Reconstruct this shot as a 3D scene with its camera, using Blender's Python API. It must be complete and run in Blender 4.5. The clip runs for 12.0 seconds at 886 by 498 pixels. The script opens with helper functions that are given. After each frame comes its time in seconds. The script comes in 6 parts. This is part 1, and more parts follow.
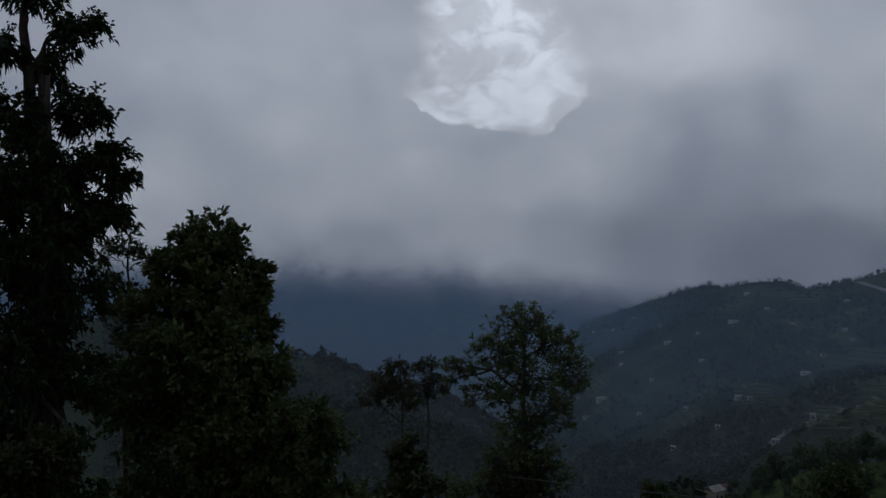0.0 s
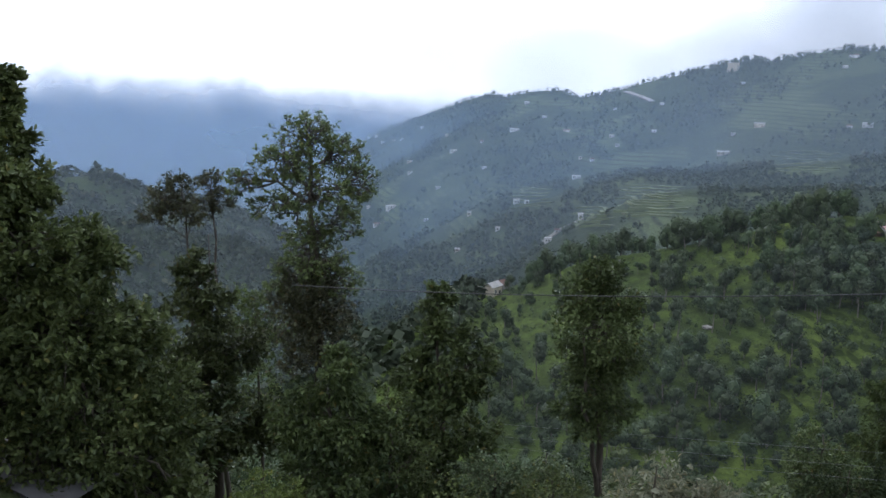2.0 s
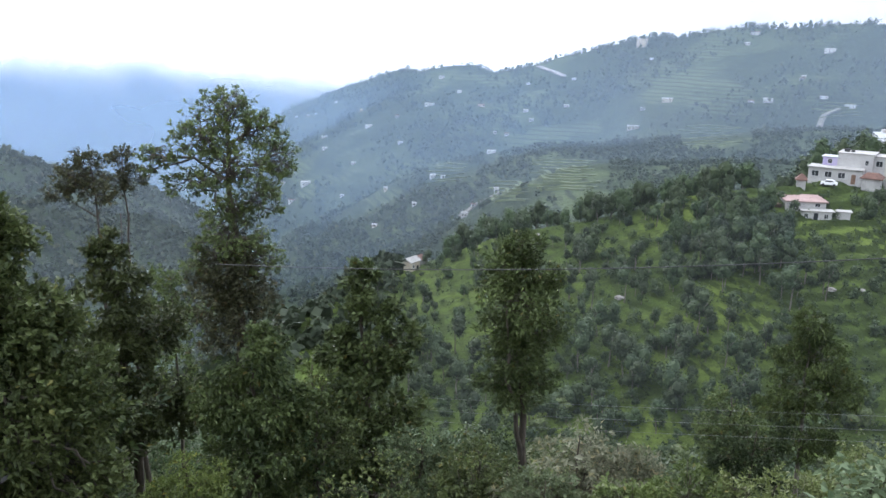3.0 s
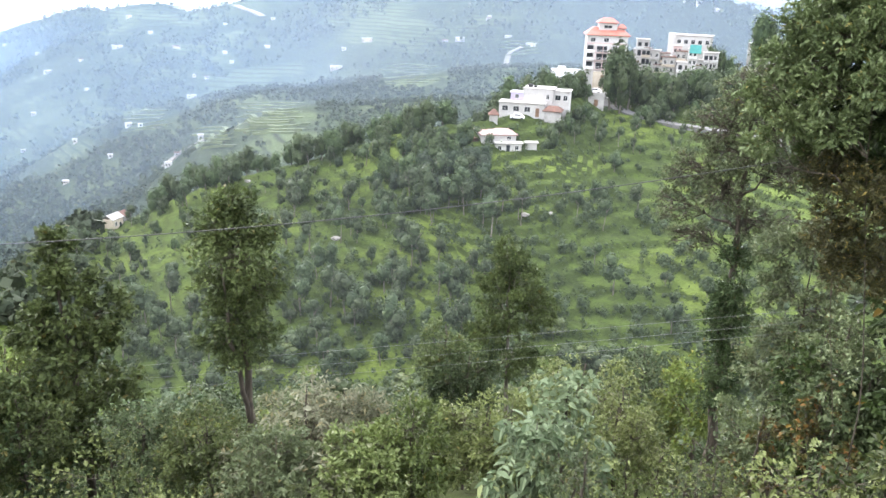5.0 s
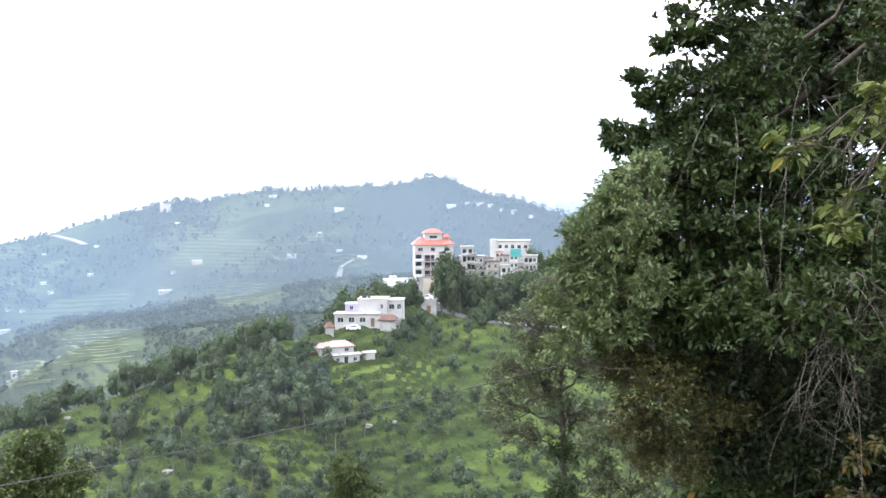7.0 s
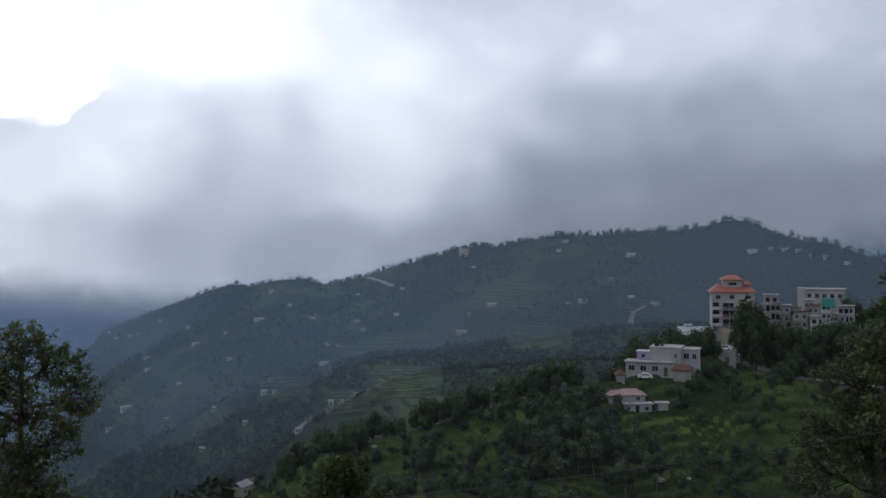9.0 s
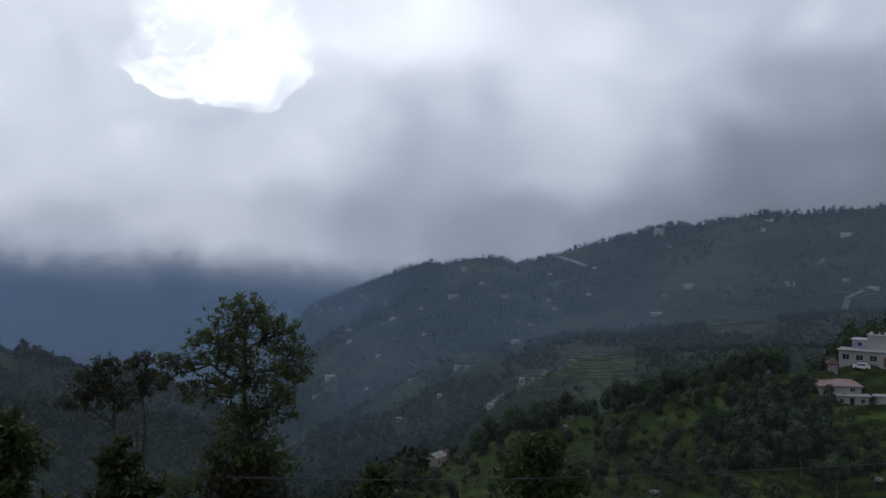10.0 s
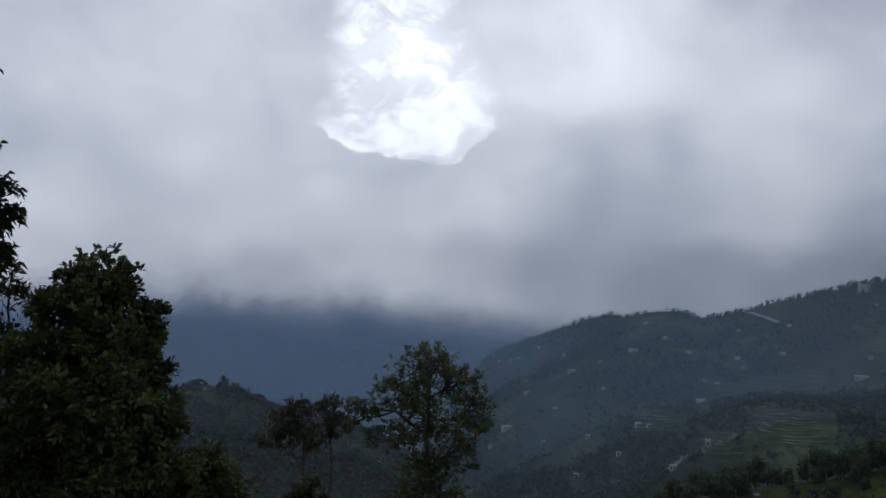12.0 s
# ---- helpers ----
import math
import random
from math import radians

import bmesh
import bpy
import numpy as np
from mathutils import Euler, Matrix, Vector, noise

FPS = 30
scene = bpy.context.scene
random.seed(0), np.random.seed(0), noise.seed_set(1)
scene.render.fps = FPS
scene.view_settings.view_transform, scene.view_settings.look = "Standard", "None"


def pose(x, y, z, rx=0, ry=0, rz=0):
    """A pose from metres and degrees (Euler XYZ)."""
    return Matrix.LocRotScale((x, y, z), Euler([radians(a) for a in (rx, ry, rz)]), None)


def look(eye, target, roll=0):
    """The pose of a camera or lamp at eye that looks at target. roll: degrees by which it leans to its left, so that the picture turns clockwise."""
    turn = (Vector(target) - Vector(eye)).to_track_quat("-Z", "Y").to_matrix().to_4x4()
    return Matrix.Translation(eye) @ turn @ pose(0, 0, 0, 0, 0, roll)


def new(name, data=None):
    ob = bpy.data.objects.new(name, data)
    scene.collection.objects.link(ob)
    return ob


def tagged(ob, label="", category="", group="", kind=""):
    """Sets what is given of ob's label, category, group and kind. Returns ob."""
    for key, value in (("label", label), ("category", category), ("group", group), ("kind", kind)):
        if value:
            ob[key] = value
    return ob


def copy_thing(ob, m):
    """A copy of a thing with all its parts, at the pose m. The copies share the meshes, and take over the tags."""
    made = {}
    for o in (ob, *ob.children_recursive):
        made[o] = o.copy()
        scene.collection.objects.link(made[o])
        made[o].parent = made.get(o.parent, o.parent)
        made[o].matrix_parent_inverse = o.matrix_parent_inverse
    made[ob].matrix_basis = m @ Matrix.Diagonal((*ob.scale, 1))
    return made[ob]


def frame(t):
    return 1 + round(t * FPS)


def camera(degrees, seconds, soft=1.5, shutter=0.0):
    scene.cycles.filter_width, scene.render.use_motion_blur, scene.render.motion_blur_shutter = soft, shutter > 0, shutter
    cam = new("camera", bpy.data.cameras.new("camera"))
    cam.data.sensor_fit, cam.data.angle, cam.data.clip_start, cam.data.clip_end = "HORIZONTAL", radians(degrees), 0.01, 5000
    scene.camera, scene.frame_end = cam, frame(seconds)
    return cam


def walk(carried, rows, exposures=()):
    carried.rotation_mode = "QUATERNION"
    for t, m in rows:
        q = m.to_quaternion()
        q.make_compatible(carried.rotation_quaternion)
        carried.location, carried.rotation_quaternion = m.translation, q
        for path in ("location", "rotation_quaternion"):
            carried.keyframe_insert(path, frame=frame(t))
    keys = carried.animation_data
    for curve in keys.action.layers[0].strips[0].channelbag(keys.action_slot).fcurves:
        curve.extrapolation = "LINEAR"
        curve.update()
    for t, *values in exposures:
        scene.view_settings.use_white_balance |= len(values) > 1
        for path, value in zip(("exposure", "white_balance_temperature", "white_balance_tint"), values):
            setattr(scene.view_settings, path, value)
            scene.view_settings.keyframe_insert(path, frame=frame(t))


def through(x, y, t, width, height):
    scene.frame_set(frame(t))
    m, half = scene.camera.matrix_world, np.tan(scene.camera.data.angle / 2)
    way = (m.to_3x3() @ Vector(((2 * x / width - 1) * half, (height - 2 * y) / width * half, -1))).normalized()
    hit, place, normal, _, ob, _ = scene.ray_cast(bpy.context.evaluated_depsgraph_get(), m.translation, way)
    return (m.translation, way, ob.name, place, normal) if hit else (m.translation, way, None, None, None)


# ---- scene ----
cam = camera(55.9, 12.0, soft=1.5)
PATH = [
    (0.0, -0.090, -0.075, 1.487, -0.00, -0.00, 0.00),
    (0.3, -0.078, -0.087, 1.496, 4.05, -2.58, 1.20),
    (0.5, -0.070, -0.095, 1.502, 3.48, -5.12, 1.16),
    (0.7, -0.046, -0.070, 1.493, 1.88, -6.94, 1.42),
    (1.0, -0.011, -0.032, 1.479, -0.24, -9.04, 1.59),
    (1.5, 0.027, -0.077, 1.475, -5.08, -11.72, 0.94),
    (2.0, -0.002, 0.052, 1.453, -14.29, -12.88, -0.48),
    (2.1, -0.025, 0.057, 1.455, -15.70, -13.19, -0.90),
    (2.5, -0.116, 0.076, 1.464, -17.97, -13.40, -0.57),
    (3.0, -0.126, 0.082, 1.460, -20.02, -14.50, -1.00),
    (3.2, -0.112, 0.097, 1.453, -21.64, -15.01, -1.32),
    (4.8, -0.078, 0.215, 1.540, -37.97, -18.40, -2.26),
    (5.0, -0.053, 0.154, 1.587, -39.85, -17.89, -2.00),
    (5.1, -0.035, 0.138, 1.585, -41.14, -17.75, -2.54),
    (5.3, 0.000, 0.107, 1.581, -43.88, -16.88, -1.90),
    (5.5, 0.036, 0.076, 1.576, -46.48, -16.30, -1.84),
    (6.0, 0.089, -0.031, 1.623, -53.36, -15.17, -2.32),
    (6.4, 0.072, -0.096, 1.684, -52.78, -11.43, -0.95),
    (6.5, 0.067, -0.112, 1.699, -52.61, -9.81, -0.40),
    (6.7, 0.060, -0.145, 1.723, -52.17, -6.68, 0.04),
    (7.4, 0.099, -0.130, 1.711, -50.28, -1.15, 0.42),
    (8.3, 0.149, -0.111, 1.694, -41.83, -0.30, 0.32),
    (8.5, 0.149, -0.084, 1.694, -39.28, 0.07, 0.39),
    (9.0, 0.166, -0.046, 1.695, -31.63, -0.14, 0.55),
    (9.5, 0.141, -0.011, 1.694, -24.38, -0.36, 0.65),
    (10.0, 0.062, 0.001, 1.683, -18.54, -1.46, 0.47),
    (10.5, 0.013, 0.024, 1.706, -12.40, -2.47, -0.00),
    (11.0, -0.015, 0.083, 1.692, -8.70, -3.35, 0.07),
    (11.5, -0.032, 0.092, 1.690, -7.15, 0.01, -0.17),
    (12.0, -0.025, 0.098, 1.715, -6.32, 1.98, -0.51),
]
# seconds, stops, white balance
EXPOSURES = [(0.0, -2.02, 6230, 10), (0.5, -1.58, 6300, 10), (1.0, -0.85, 6370, 10), (1.5, 0.15, 6450, 10), (2.0, 0.8, 6520, 10), (2.5, 1.2, 6600, 10), (3.0, 1.6, 6680, 10),
             (5.0, 2.6, 7250, 12), (6.0, 2.72, 7250, 12), (6.7, 2.82, 7250, 12), (7.4, 1.1, 6650, 10), (8.3, -0.16, 6620, 10), (9.0, -0.62, 6500, 10), (10.0, -0.93, 6420, 10), (11.0, -0.82, 6400, 10), (12.0, -1.2, 6400, 10)]
walk(cam, [(t, pose(x, y, z, 90 + p, r, w)) for t, x, y, z, w, p, r in PATH], EXPOSURES)
EYE = Vector((0, 0, 1.6))


# ---- sky and light ----
def toward(az, el):
    """The unit vector to a bearing (degrees, left of north is positive) and a height (degrees)."""
    a, e = radians(az), radians(el)
    return Vector((-math.sin(a) * math.cos(e), math.cos(a) * math.cos(e), math.sin(e)))


def at(az, el, d):
    """A place seen from the terrace: bearing, height and level distance."""
    v = toward(az, el)
    return EYE + v * (d / math.cos(radians(el)))


class Nodes:
    """Short names for the nodes of one tree."""

    def __init__(self, tree):
        self.tree = tree
        tree.nodes.clear()

    def add(self, kind, values=(), operation=None, clamp=False, data_type=None, interpolation=None):
        n = self.tree.nodes.new(kind)
        if operation:
            n.operation = operation
        if clamp:
            n.use_clamp = True
        if data_type:
            n.data_type = data_type
        if interpolation:
            n.interpolation_type = interpolation
        for k, v in dict(values).items():
            if isinstance(v, bpy.types.NodeSocket):
                self.tree.links.new(v, n.inputs[k])
            else:
                n.inputs[k].default_value = v
        return n

    def math(self, op, a, b=0.0, clamp=False):
        return self.add("ShaderNodeMath", {0: a, 1: b}, operation=op, clamp=clamp).outputs[0]

    def mix(self, f, a, b):
        n = self.add("ShaderNodeMix", {0: f, 6: a, 7: b}, data_type="RGBA")
        return n.outputs[2]

    def step(self, v, lo, hi, a=0.0, b=1.0):
        return self.add("ShaderNodeMapRange", {0: v, 1: lo, 2: hi, 3: a, 4: b}, interpolation="SMOOTHSTEP").outputs[0]

    def noise(self, vec, scale, detail=4.0, rough=0.55, distortion=0.0):
        return self.add("ShaderNodeTexNoise", {"Vector": vec, "Scale": scale, "Detail": detail, "Roughness": rough,
                                               "Distortion": distortion}).outputs[0]


SUN_AZ, SUN_EL = 35.0, 58.0
world = bpy.data.worlds.new("overcast_sky")
scene.world = world
world.use_nodes = True
N = Nodes(world.node_tree)
sky = N.add("ShaderNodeTexSky")
sky.sky_type, sky.sun_disc = "NISHITA", False
sky.sun_elevation, sky.sun_rotation = radians(SUN_EL), radians(-SUN_AZ)
co = N.add("ShaderNodeTexCoord").outputs["Generated"]
flat = N.add("ShaderNodeMapping", {"Vector": co, "Scale": (1.0, 1.0, 1.35)}).outputs[0]
big = N.noise(flat, 2.6, 4.0, 0.45, 0.25)
small = N.noise(flat, 8.0, 7.0, 0.56, 0.5)
ragged = N.add("ShaderNodeTexNoise", {"Vector": flat, "Scale": 6.0, "Detail": 7.0, "Roughness": 0.55}).outputs["Color"]
shift = N.add("ShaderNodeVectorMath", {0: ragged, 1: (0.5, 0.5, 0.5)}, operation="SUBTRACT").outputs[0]


def bearing_of(amount):
    """Bearing and height of a direction in degrees, torn by the billows."""
    v = N.add("ShaderNodeVectorMath", {0: co, 1: N.add("ShaderNodeVectorMath", {0: shift, 3: amount}, operation="SCALE").outputs[0]}, operation="ADD").outputs[0]
    v = N.add("ShaderNodeSeparateXYZ", {0: N.add("ShaderNodeVectorMath", {0: v}, operation="NORMALIZE").outputs[0]})
    az = N.math("MULTIPLY", N.math("ARCTAN2", N.math("MULTIPLY", v.outputs[0], -1.0), v.outputs[1]), 57.2958)
    return az, N.math("MULTIPLY", N.math("ARCSINE", v.outputs[2]), 57.2958)


def along(az, pairs):
    """A value that changes smoothly with the bearing."""
    node = N.add("ShaderNodeValToRGB", {0: N.math("DIVIDE", N.math("ADD", az, 80.0), 130.0)})
    ramp = node.color_ramp
    ramp.interpolation = "EASE"
    for k, (a, v) in enumerate(sorted(pairs)):
        e = ramp.elements[k] if k < 2 else ramp.elements.new(1.0)
        e.position, e.color = (a + 80) / 130, (v, v, v, 1)
    return node.outputs[0]


def lerp(f, a, b):
    return N.math("ADD", a, N.math("MULTIPLY", f, N.math("SUBTRACT", b, a)))


# brightness of the cloud deck by bearing, low over the crest, then higher and higher
az_w, el_w = bearing_of(0.12)
lum = along(az_w, ((-62, 0.23), (-50, 0.22), (-40, 0.23), (-29, 0.36), (-22, 0.41), (-16, 0.50), (-10, 0.60), (-3, 0.70), (8, 0.60), (20, 0.70)))
for lo, hi, row in ((0.6, 4.2, ((-62, 0.25), (-50, 0.23), (-40, 0.32), (-33, 0.55), (-28, 0.66), (-23, 0.62), (-18.5, 0.58), (-15.6, 0.58), (-11.6, 0.73), (-5, 0.86), (6, 0.89), (14, 0.73), (20, 0.83))),
                    (4.0, 8.0, ((-62, 0.42), (-50, 0.36), (-43, 0.46), (-36, 0.66), (-30, 0.82), (-26, 0.78), (-22, 0.64), (-18, 0.74), (-15.8, 0.68), (-12.0, 0.83), (-4, 0.82), (6, 0.86), (15, 0.70), (21, 0.56))),
                    (8.0, 13.0, ((-62, 0.49), (-48, 0.64), (-40, 0.61), (-34, 0.76), (-30, 0.80), (-24, 0.83), (-18, 1.04), (-12, 1.02), (-4, 0.91), (5, 0.80), (14, 0.72), (24, 0.64))),
                    (13.0, 19.0, ((-62, 0.52), (-46, 0.65), (-37, 0.62), (-31, 0.56), (-26, 0.67), (-20, 0.97), (-12, 0.89), (-4, 0.83), (4, 0.76), (24, 0.62)))):
    lum = lerp(N.step(el_w, lo, hi), lum, along(az_w, row))
lum = lerp(N.step(el_w, 20.0, 38.0), lum, 0.42)
# where the cloud has torn open: a sharp lower rim, soft sides
tufts = N.add("ShaderNodeTexNoise", {"Vector": flat, "Scale": 26.0, "Detail": 6.0, "Roughness": 0.6}).outputs["Color"]
shift = N.add("ShaderNodeVectorMath", {0: tufts, 1: (0.5, 0.5, 0.5)}, operation="SUBTRACT").outputs[0]
az_g, el_g = bearing_of(0.045)
rim = N.math("SUBTRACT", el_g, N.math("ADD", N.math("MULTIPLY", along(az_g, ((-13.0, 1.0), (-10.7, 0.90), (-9.4, 0.58), (-8.2, 0.27), (-7.4, 0.07), (-6.8, 0.05), (-3.8, 0.14), (-1.6, 0.20), (0.9, 0.27), (1.6, 0.40), (2.4, 0.50), (3.2, 0.51), (4.2, 0.56), (5.5, 0.75), (8, 1.0))), 5.0), 7.3))
sides = N.math("MULTIPLY", N.step(N.math("ADD", az_g, N.step(el_g, 9.0, 13.0, 0.0, 1.4)), 3.6, 0.4), N.step(N.math("SUBTRACT", az_g, N.step(el_g, 10.0, 18.0, 0.0, 3.4)), -11.5, -7.6))
hole = N.math("MULTIPLY", N.step(rim, -0.05, 0.32), sides)
inside = N.noise(flat, 21.0, 6.0, 0.6, 0.6)
veil = N.step(N.math("SUBTRACT", inside, N.step(el_g, 10.5, 17.0, 0.0, 0.07)), 0.36, 0.58, 0.34, 1.0)
lum = lerp(N.math("MULTIPLY", hole, veil), lum, 1.55)
# billows at two scales
lum = N.math("MULTIPLY", lum, N.math("ADD", N.step(big, 0.3, 0.72, 0.90, 1.10), N.math("MULTIPLY", N.math("SUBTRACT", small, 0.5), 0.42)))
puffs = N.add("ShaderNodeTexVoronoi", {"Vector": N.add("ShaderNodeVectorMath", {0: flat, 1: N.add("ShaderNodeVectorMath", {0: ragged, 3: 0.16}, operation="SCALE").outputs[0]}, operation="ADD").outputs[0], "Scale": 9.0, "Detail": 1.0})
puffs.feature = "SMOOTH_F1"
puffs.inputs["Smoothness"].default_value = 0.8
lum = N.math("MULTIPLY", lum, N.step(puffs.outputs["Distance"], 0.02, 0.70, 1.11, 0.95))
lum = N.math("MAXIMUM", lum, 0.09)
tone = N.mix(N.step(lum, 0.25, 0.95), (0.83, 0.93, 1.17, 1), (0.945, 1.0, 1.10, 1))
cloud = N.add("ShaderNodeVectorMath", {0: tone, 3: lum}, operation="SCALE").outputs[0]
air = N.add("ShaderNodeBackground", {"Color": sky.outputs[0], "Strength": 0.12})
deck = N.add("ShaderNodeBackground", {"Color": cloud, "Strength": 2.0})
both = N.add("ShaderNodeMixShader", {0: 0.93, 1: air.outputs[0], 2: deck.outputs[0]})
N.add("ShaderNodeOutputWorld", {"Surface": both.outputs[0]})

sun = new("sun", bpy.data.lights.new("sun", "SUN"))
sun.data.energy, sun.data.angle, sun.data.color = 0.5, radians(20), (1.0, 0.96, 0.9)
sun.matrix_world = look(toward(SUN_AZ, SUN_EL) * 100, (0, 0, 0))


# ---- materials ----
def material(name):
    m = bpy.data.materials.new(name)
    m.use_nodes = True
    return m, Nodes(m.node_tree)


def finish(n, color, rough=0.8, metal=0.0, bump=None, strength=0.3, distance=0.02, **more):
    values = {"Base Color": color, "Roughness": rough, "Metallic": metal, **more}
    if bump is not None:
        values["Normal"] = n.add("ShaderNodeBump", {"Height": bump, "Strength": strength, "Distance": distance}).outputs[0]
    b = n.add("ShaderNodeBsdfPrincipled", values)
    n.add("ShaderNodeOutputMaterial", {"Surface": b.outputs[0]})


def plain(name, a, b, scale, rough=0.8, metal=0.0, strength=0.25, distance=0.01):
    """A surface of two near colours, stained at a large scale and grained at a small one."""
    m, n = material(name)
    co = n.add("ShaderNodeTexCoord").outputs["Object"]
    coarse, fine = n.noise(co, scale, 5.0, 0.6), n.noise(co, scale * 14, 4.0, 0.6)
    f = n.math("ADD", n.step(coarse, 0.32, 0.7, 0.0, 0.75), n.step(fine, 0.35, 0.7, 0.0, 0.3), True)
    finish(n, n.mix(f, (*a, 1), (*b, 1)), rough, metal, fine, strength, distance)
    return m


def leaf_material(name, dark, light, odd, odd_share=0.04, rough=0.42, through=0.22, grain=0.55):
    """Leaves: each blade its own tone, a few turned, light coming through them."""
    m, n = material(name)
    r = n.add("ShaderNodeNewGeometry").outputs["Random Per Island"]
    whole = n.add("ShaderNodeObjectInfo").outputs["Random"]
    co = n.add("ShaderNodeTexCoord").outputs["Object"]
    patch = n.noise(co, 0.9, 3.0, 0.6)
    f = n.math("ADD", n.math("MULTIPLY", r, grain), n.step(patch, 0.35, 0.68, 0.0, 0.45), True)
    col = n.mix(f, (*dark, 1), (*light, 1))
    col = n.mix(n.math("GREATER_THAN", r, 1 - odd_share), col, (*odd, 1))
    col = n.add("ShaderNodeHueSaturation", {"Color": col, "Value": n.step(whole, 0, 1, 0.66, 1.02),
                                            "Hue": n.step(whole, 0, 1, 0.494, 0.511)}).outputs[0]
    b = n.add("ShaderNodeBsdfPrincipled", {"Base Color": col, "Roughness": rough, "Specular IOR Level": 0.22})
    t = n.add("ShaderNodeBsdfTranslucent", {"Color": col})
    s = n.add("ShaderNodeMixShader", {0: through, 1: b.outputs[0], 2: t.outputs[0]})
    n.add("ShaderNodeOutputMaterial", {"Surface": s.outputs[0]})
    return m


def bark_material(name, a, b):
    m, n = material(name)
    co = n.add("ShaderNodeTexCoord").outputs["Object"]
    long = n.add("ShaderNodeMapping", {"Vector": co, "Scale": (14, 14, 2.5)}).outputs[0]
    f = n.noise(long, 1.0, 5.0, 0.65)
    finish(n, n.mix(n.step(f, 0.3, 0.7), (*a, 1), (*b, 1)), 0.9, bump=f, strength=0.6, distance=0.02)
    return m


oak = leaf_material("oak_leaf", (0.026, 0.041, 0.015), (0.122, 0.150, 0.050), (0.12, 0.10, 0.03), 0.012)
crown_leaf = leaf_material("oak_crown_leaf", (0.052, 0.072, 0.023), (0.190, 0.230, 0.082), (0.20, 0.18, 0.05), 0.02, 0.42, 0.28)
broad_leaf = leaf_material("olive_crown_leaf", (0.034, 0.050, 0.018), (0.162, 0.192, 0.066), (0.18, 0.17, 0.05), 0.015, 0.42, 0.26)
lime_oak = leaf_material("light_green_leaf", (0.050, 0.075, 0.020), (0.155, 0.200, 0.058), (0.20, 0.18, 0.05), 0.02)
oak_light = leaf_material("fresh_leaf", (0.038, 0.056, 0.019), (0.135, 0.170, 0.058), (0.18, 0.16, 0.04), 0.02)
glossy = leaf_material("glossy_leaf", (0.015, 0.030, 0.011), (0.072, 0.100, 0.033), (0.12, 0.09, 0.03), 0.004, 0.36, 0.14)
bright_leaf = leaf_material("bright_small_leaf", (0.060, 0.088, 0.036), (0.205, 0.258, 0.112), (0.26, 0.24, 0.08), 0.02)
thin_leaf = leaf_material("small_pale_leaf", (0.070, 0.095, 0.046), (0.215, 0.258, 0.128), (0.20, 0.18, 0.08), 0.02)
creeper_leaf = leaf_material("creeper_leaf", (0.018, 0.034, 0.013), (0.070, 0.100, 0.034), (0.11, 0.09, 0.03), 0.008, 0.4, 0.16)
grey_leaf = leaf_material("grey_green_leaf", (0.036, 0.054, 0.024), (0.112, 0.146, 0.066), (0.20, 0.19, 0.08), 0.04)
pale_leaf = leaf_material("pale_broad_leaf", (0.080, 0.115, 0.058), (0.270, 0.330, 0.195), (0.27, 0.30, 0.14), 0.03)
cream_leaf = leaf_material("cream_green_leaf", (0.095, 0.125, 0.040), (0.265, 0.310, 0.115), (0.30, 0.32, 0.18), 0.05)
lime_leaf = leaf_material("yellow_green_leaf", (0.085, 0.118, 0.030), (0.21, 0.255, 0.068), (0.24, 0.22, 0.04), 0.03)
brown_leaf = leaf_material("browned_leaf", (0.036, 0.042, 0.020), (0.112, 0.118, 0.052), (0.12, 0.09, 0.03), 0.06)
dry_leaf = leaf_material("dry_leaf", (0.034, 0.036, 0.014), (0.135, 0.132, 0.048), (0.30, 0.24, 0.07), 0.06)
vine_leaf = leaf_material("broad_vine_leaf", (0.018, 0.034, 0.011), (0.080, 0.118, 0.034), (0.20, 0.13, 0.03), 0.012, 0.4, 0.24)
# leaf tone near black, holding the shade within the big tree
shade_leaf = leaf_material("inner_shade_leaf", (0.010, 0.018, 0.008), (0.038, 0.054, 0.020), (0.08, 0.06, 0.02), 0.02)
rust_leaf = leaf_material("rust_leaf", (0.050, 0.062, 0.018), (0.155, 0.135, 0.040), (0.24, 0.14, 0.04), 0.2)
plume = leaf_material("seed_plume", (0.10, 0.115, 0.055), (0.35, 0.35, 0.25), (0.30, 0.27, 0.15), 0.1, 0.8)
red_petal = leaf_material("red_petal", (0.45, 0.02, 0.012), (0.65, 0.06, 0.02), (0.7, 0.1, 0.02), 0.1, 0.6)
orchard_leaf = leaf_material("orchard_leaf", (0.021, 0.037, 0.017), (0.112, 0.150, 0.070), (0.10, 0.12, 0.05), 0.02, 0.6, 0.2, 0.28)
wood_leaf = leaf_material("woodland_leaf", (0.024, 0.042, 0.018), (0.080, 0.115, 0.040), (0.12, 0.12, 0.04), 0.02, 0.6, 0.2, 0.35)
grove_leaf = leaf_material("grove_leaf", (0.014, 0.027, 0.016), (0.064, 0.094, 0.052), (0.08, 0.10, 0.05), 0.02, 0.6, 0.2, 0.3)
far_leaf = leaf_material("far_wood_leaf", (0.030, 0.045, 0.026), (0.056, 0.079, 0.039), (0.08, 0.09, 0.04), 0.05, 0.7, 0.15)
bark = bark_material("dark_bark", (0.030, 0.024, 0.018), (0.085, 0.068, 0.050))
grey_bark = bark_material("grey_bark", (0.07, 0.06, 0.05), (0.17, 0.15, 0.125))
vine_bark = bark_material("bleached_vine", (0.06, 0.052, 0.042), (0.15, 0.132, 0.108))
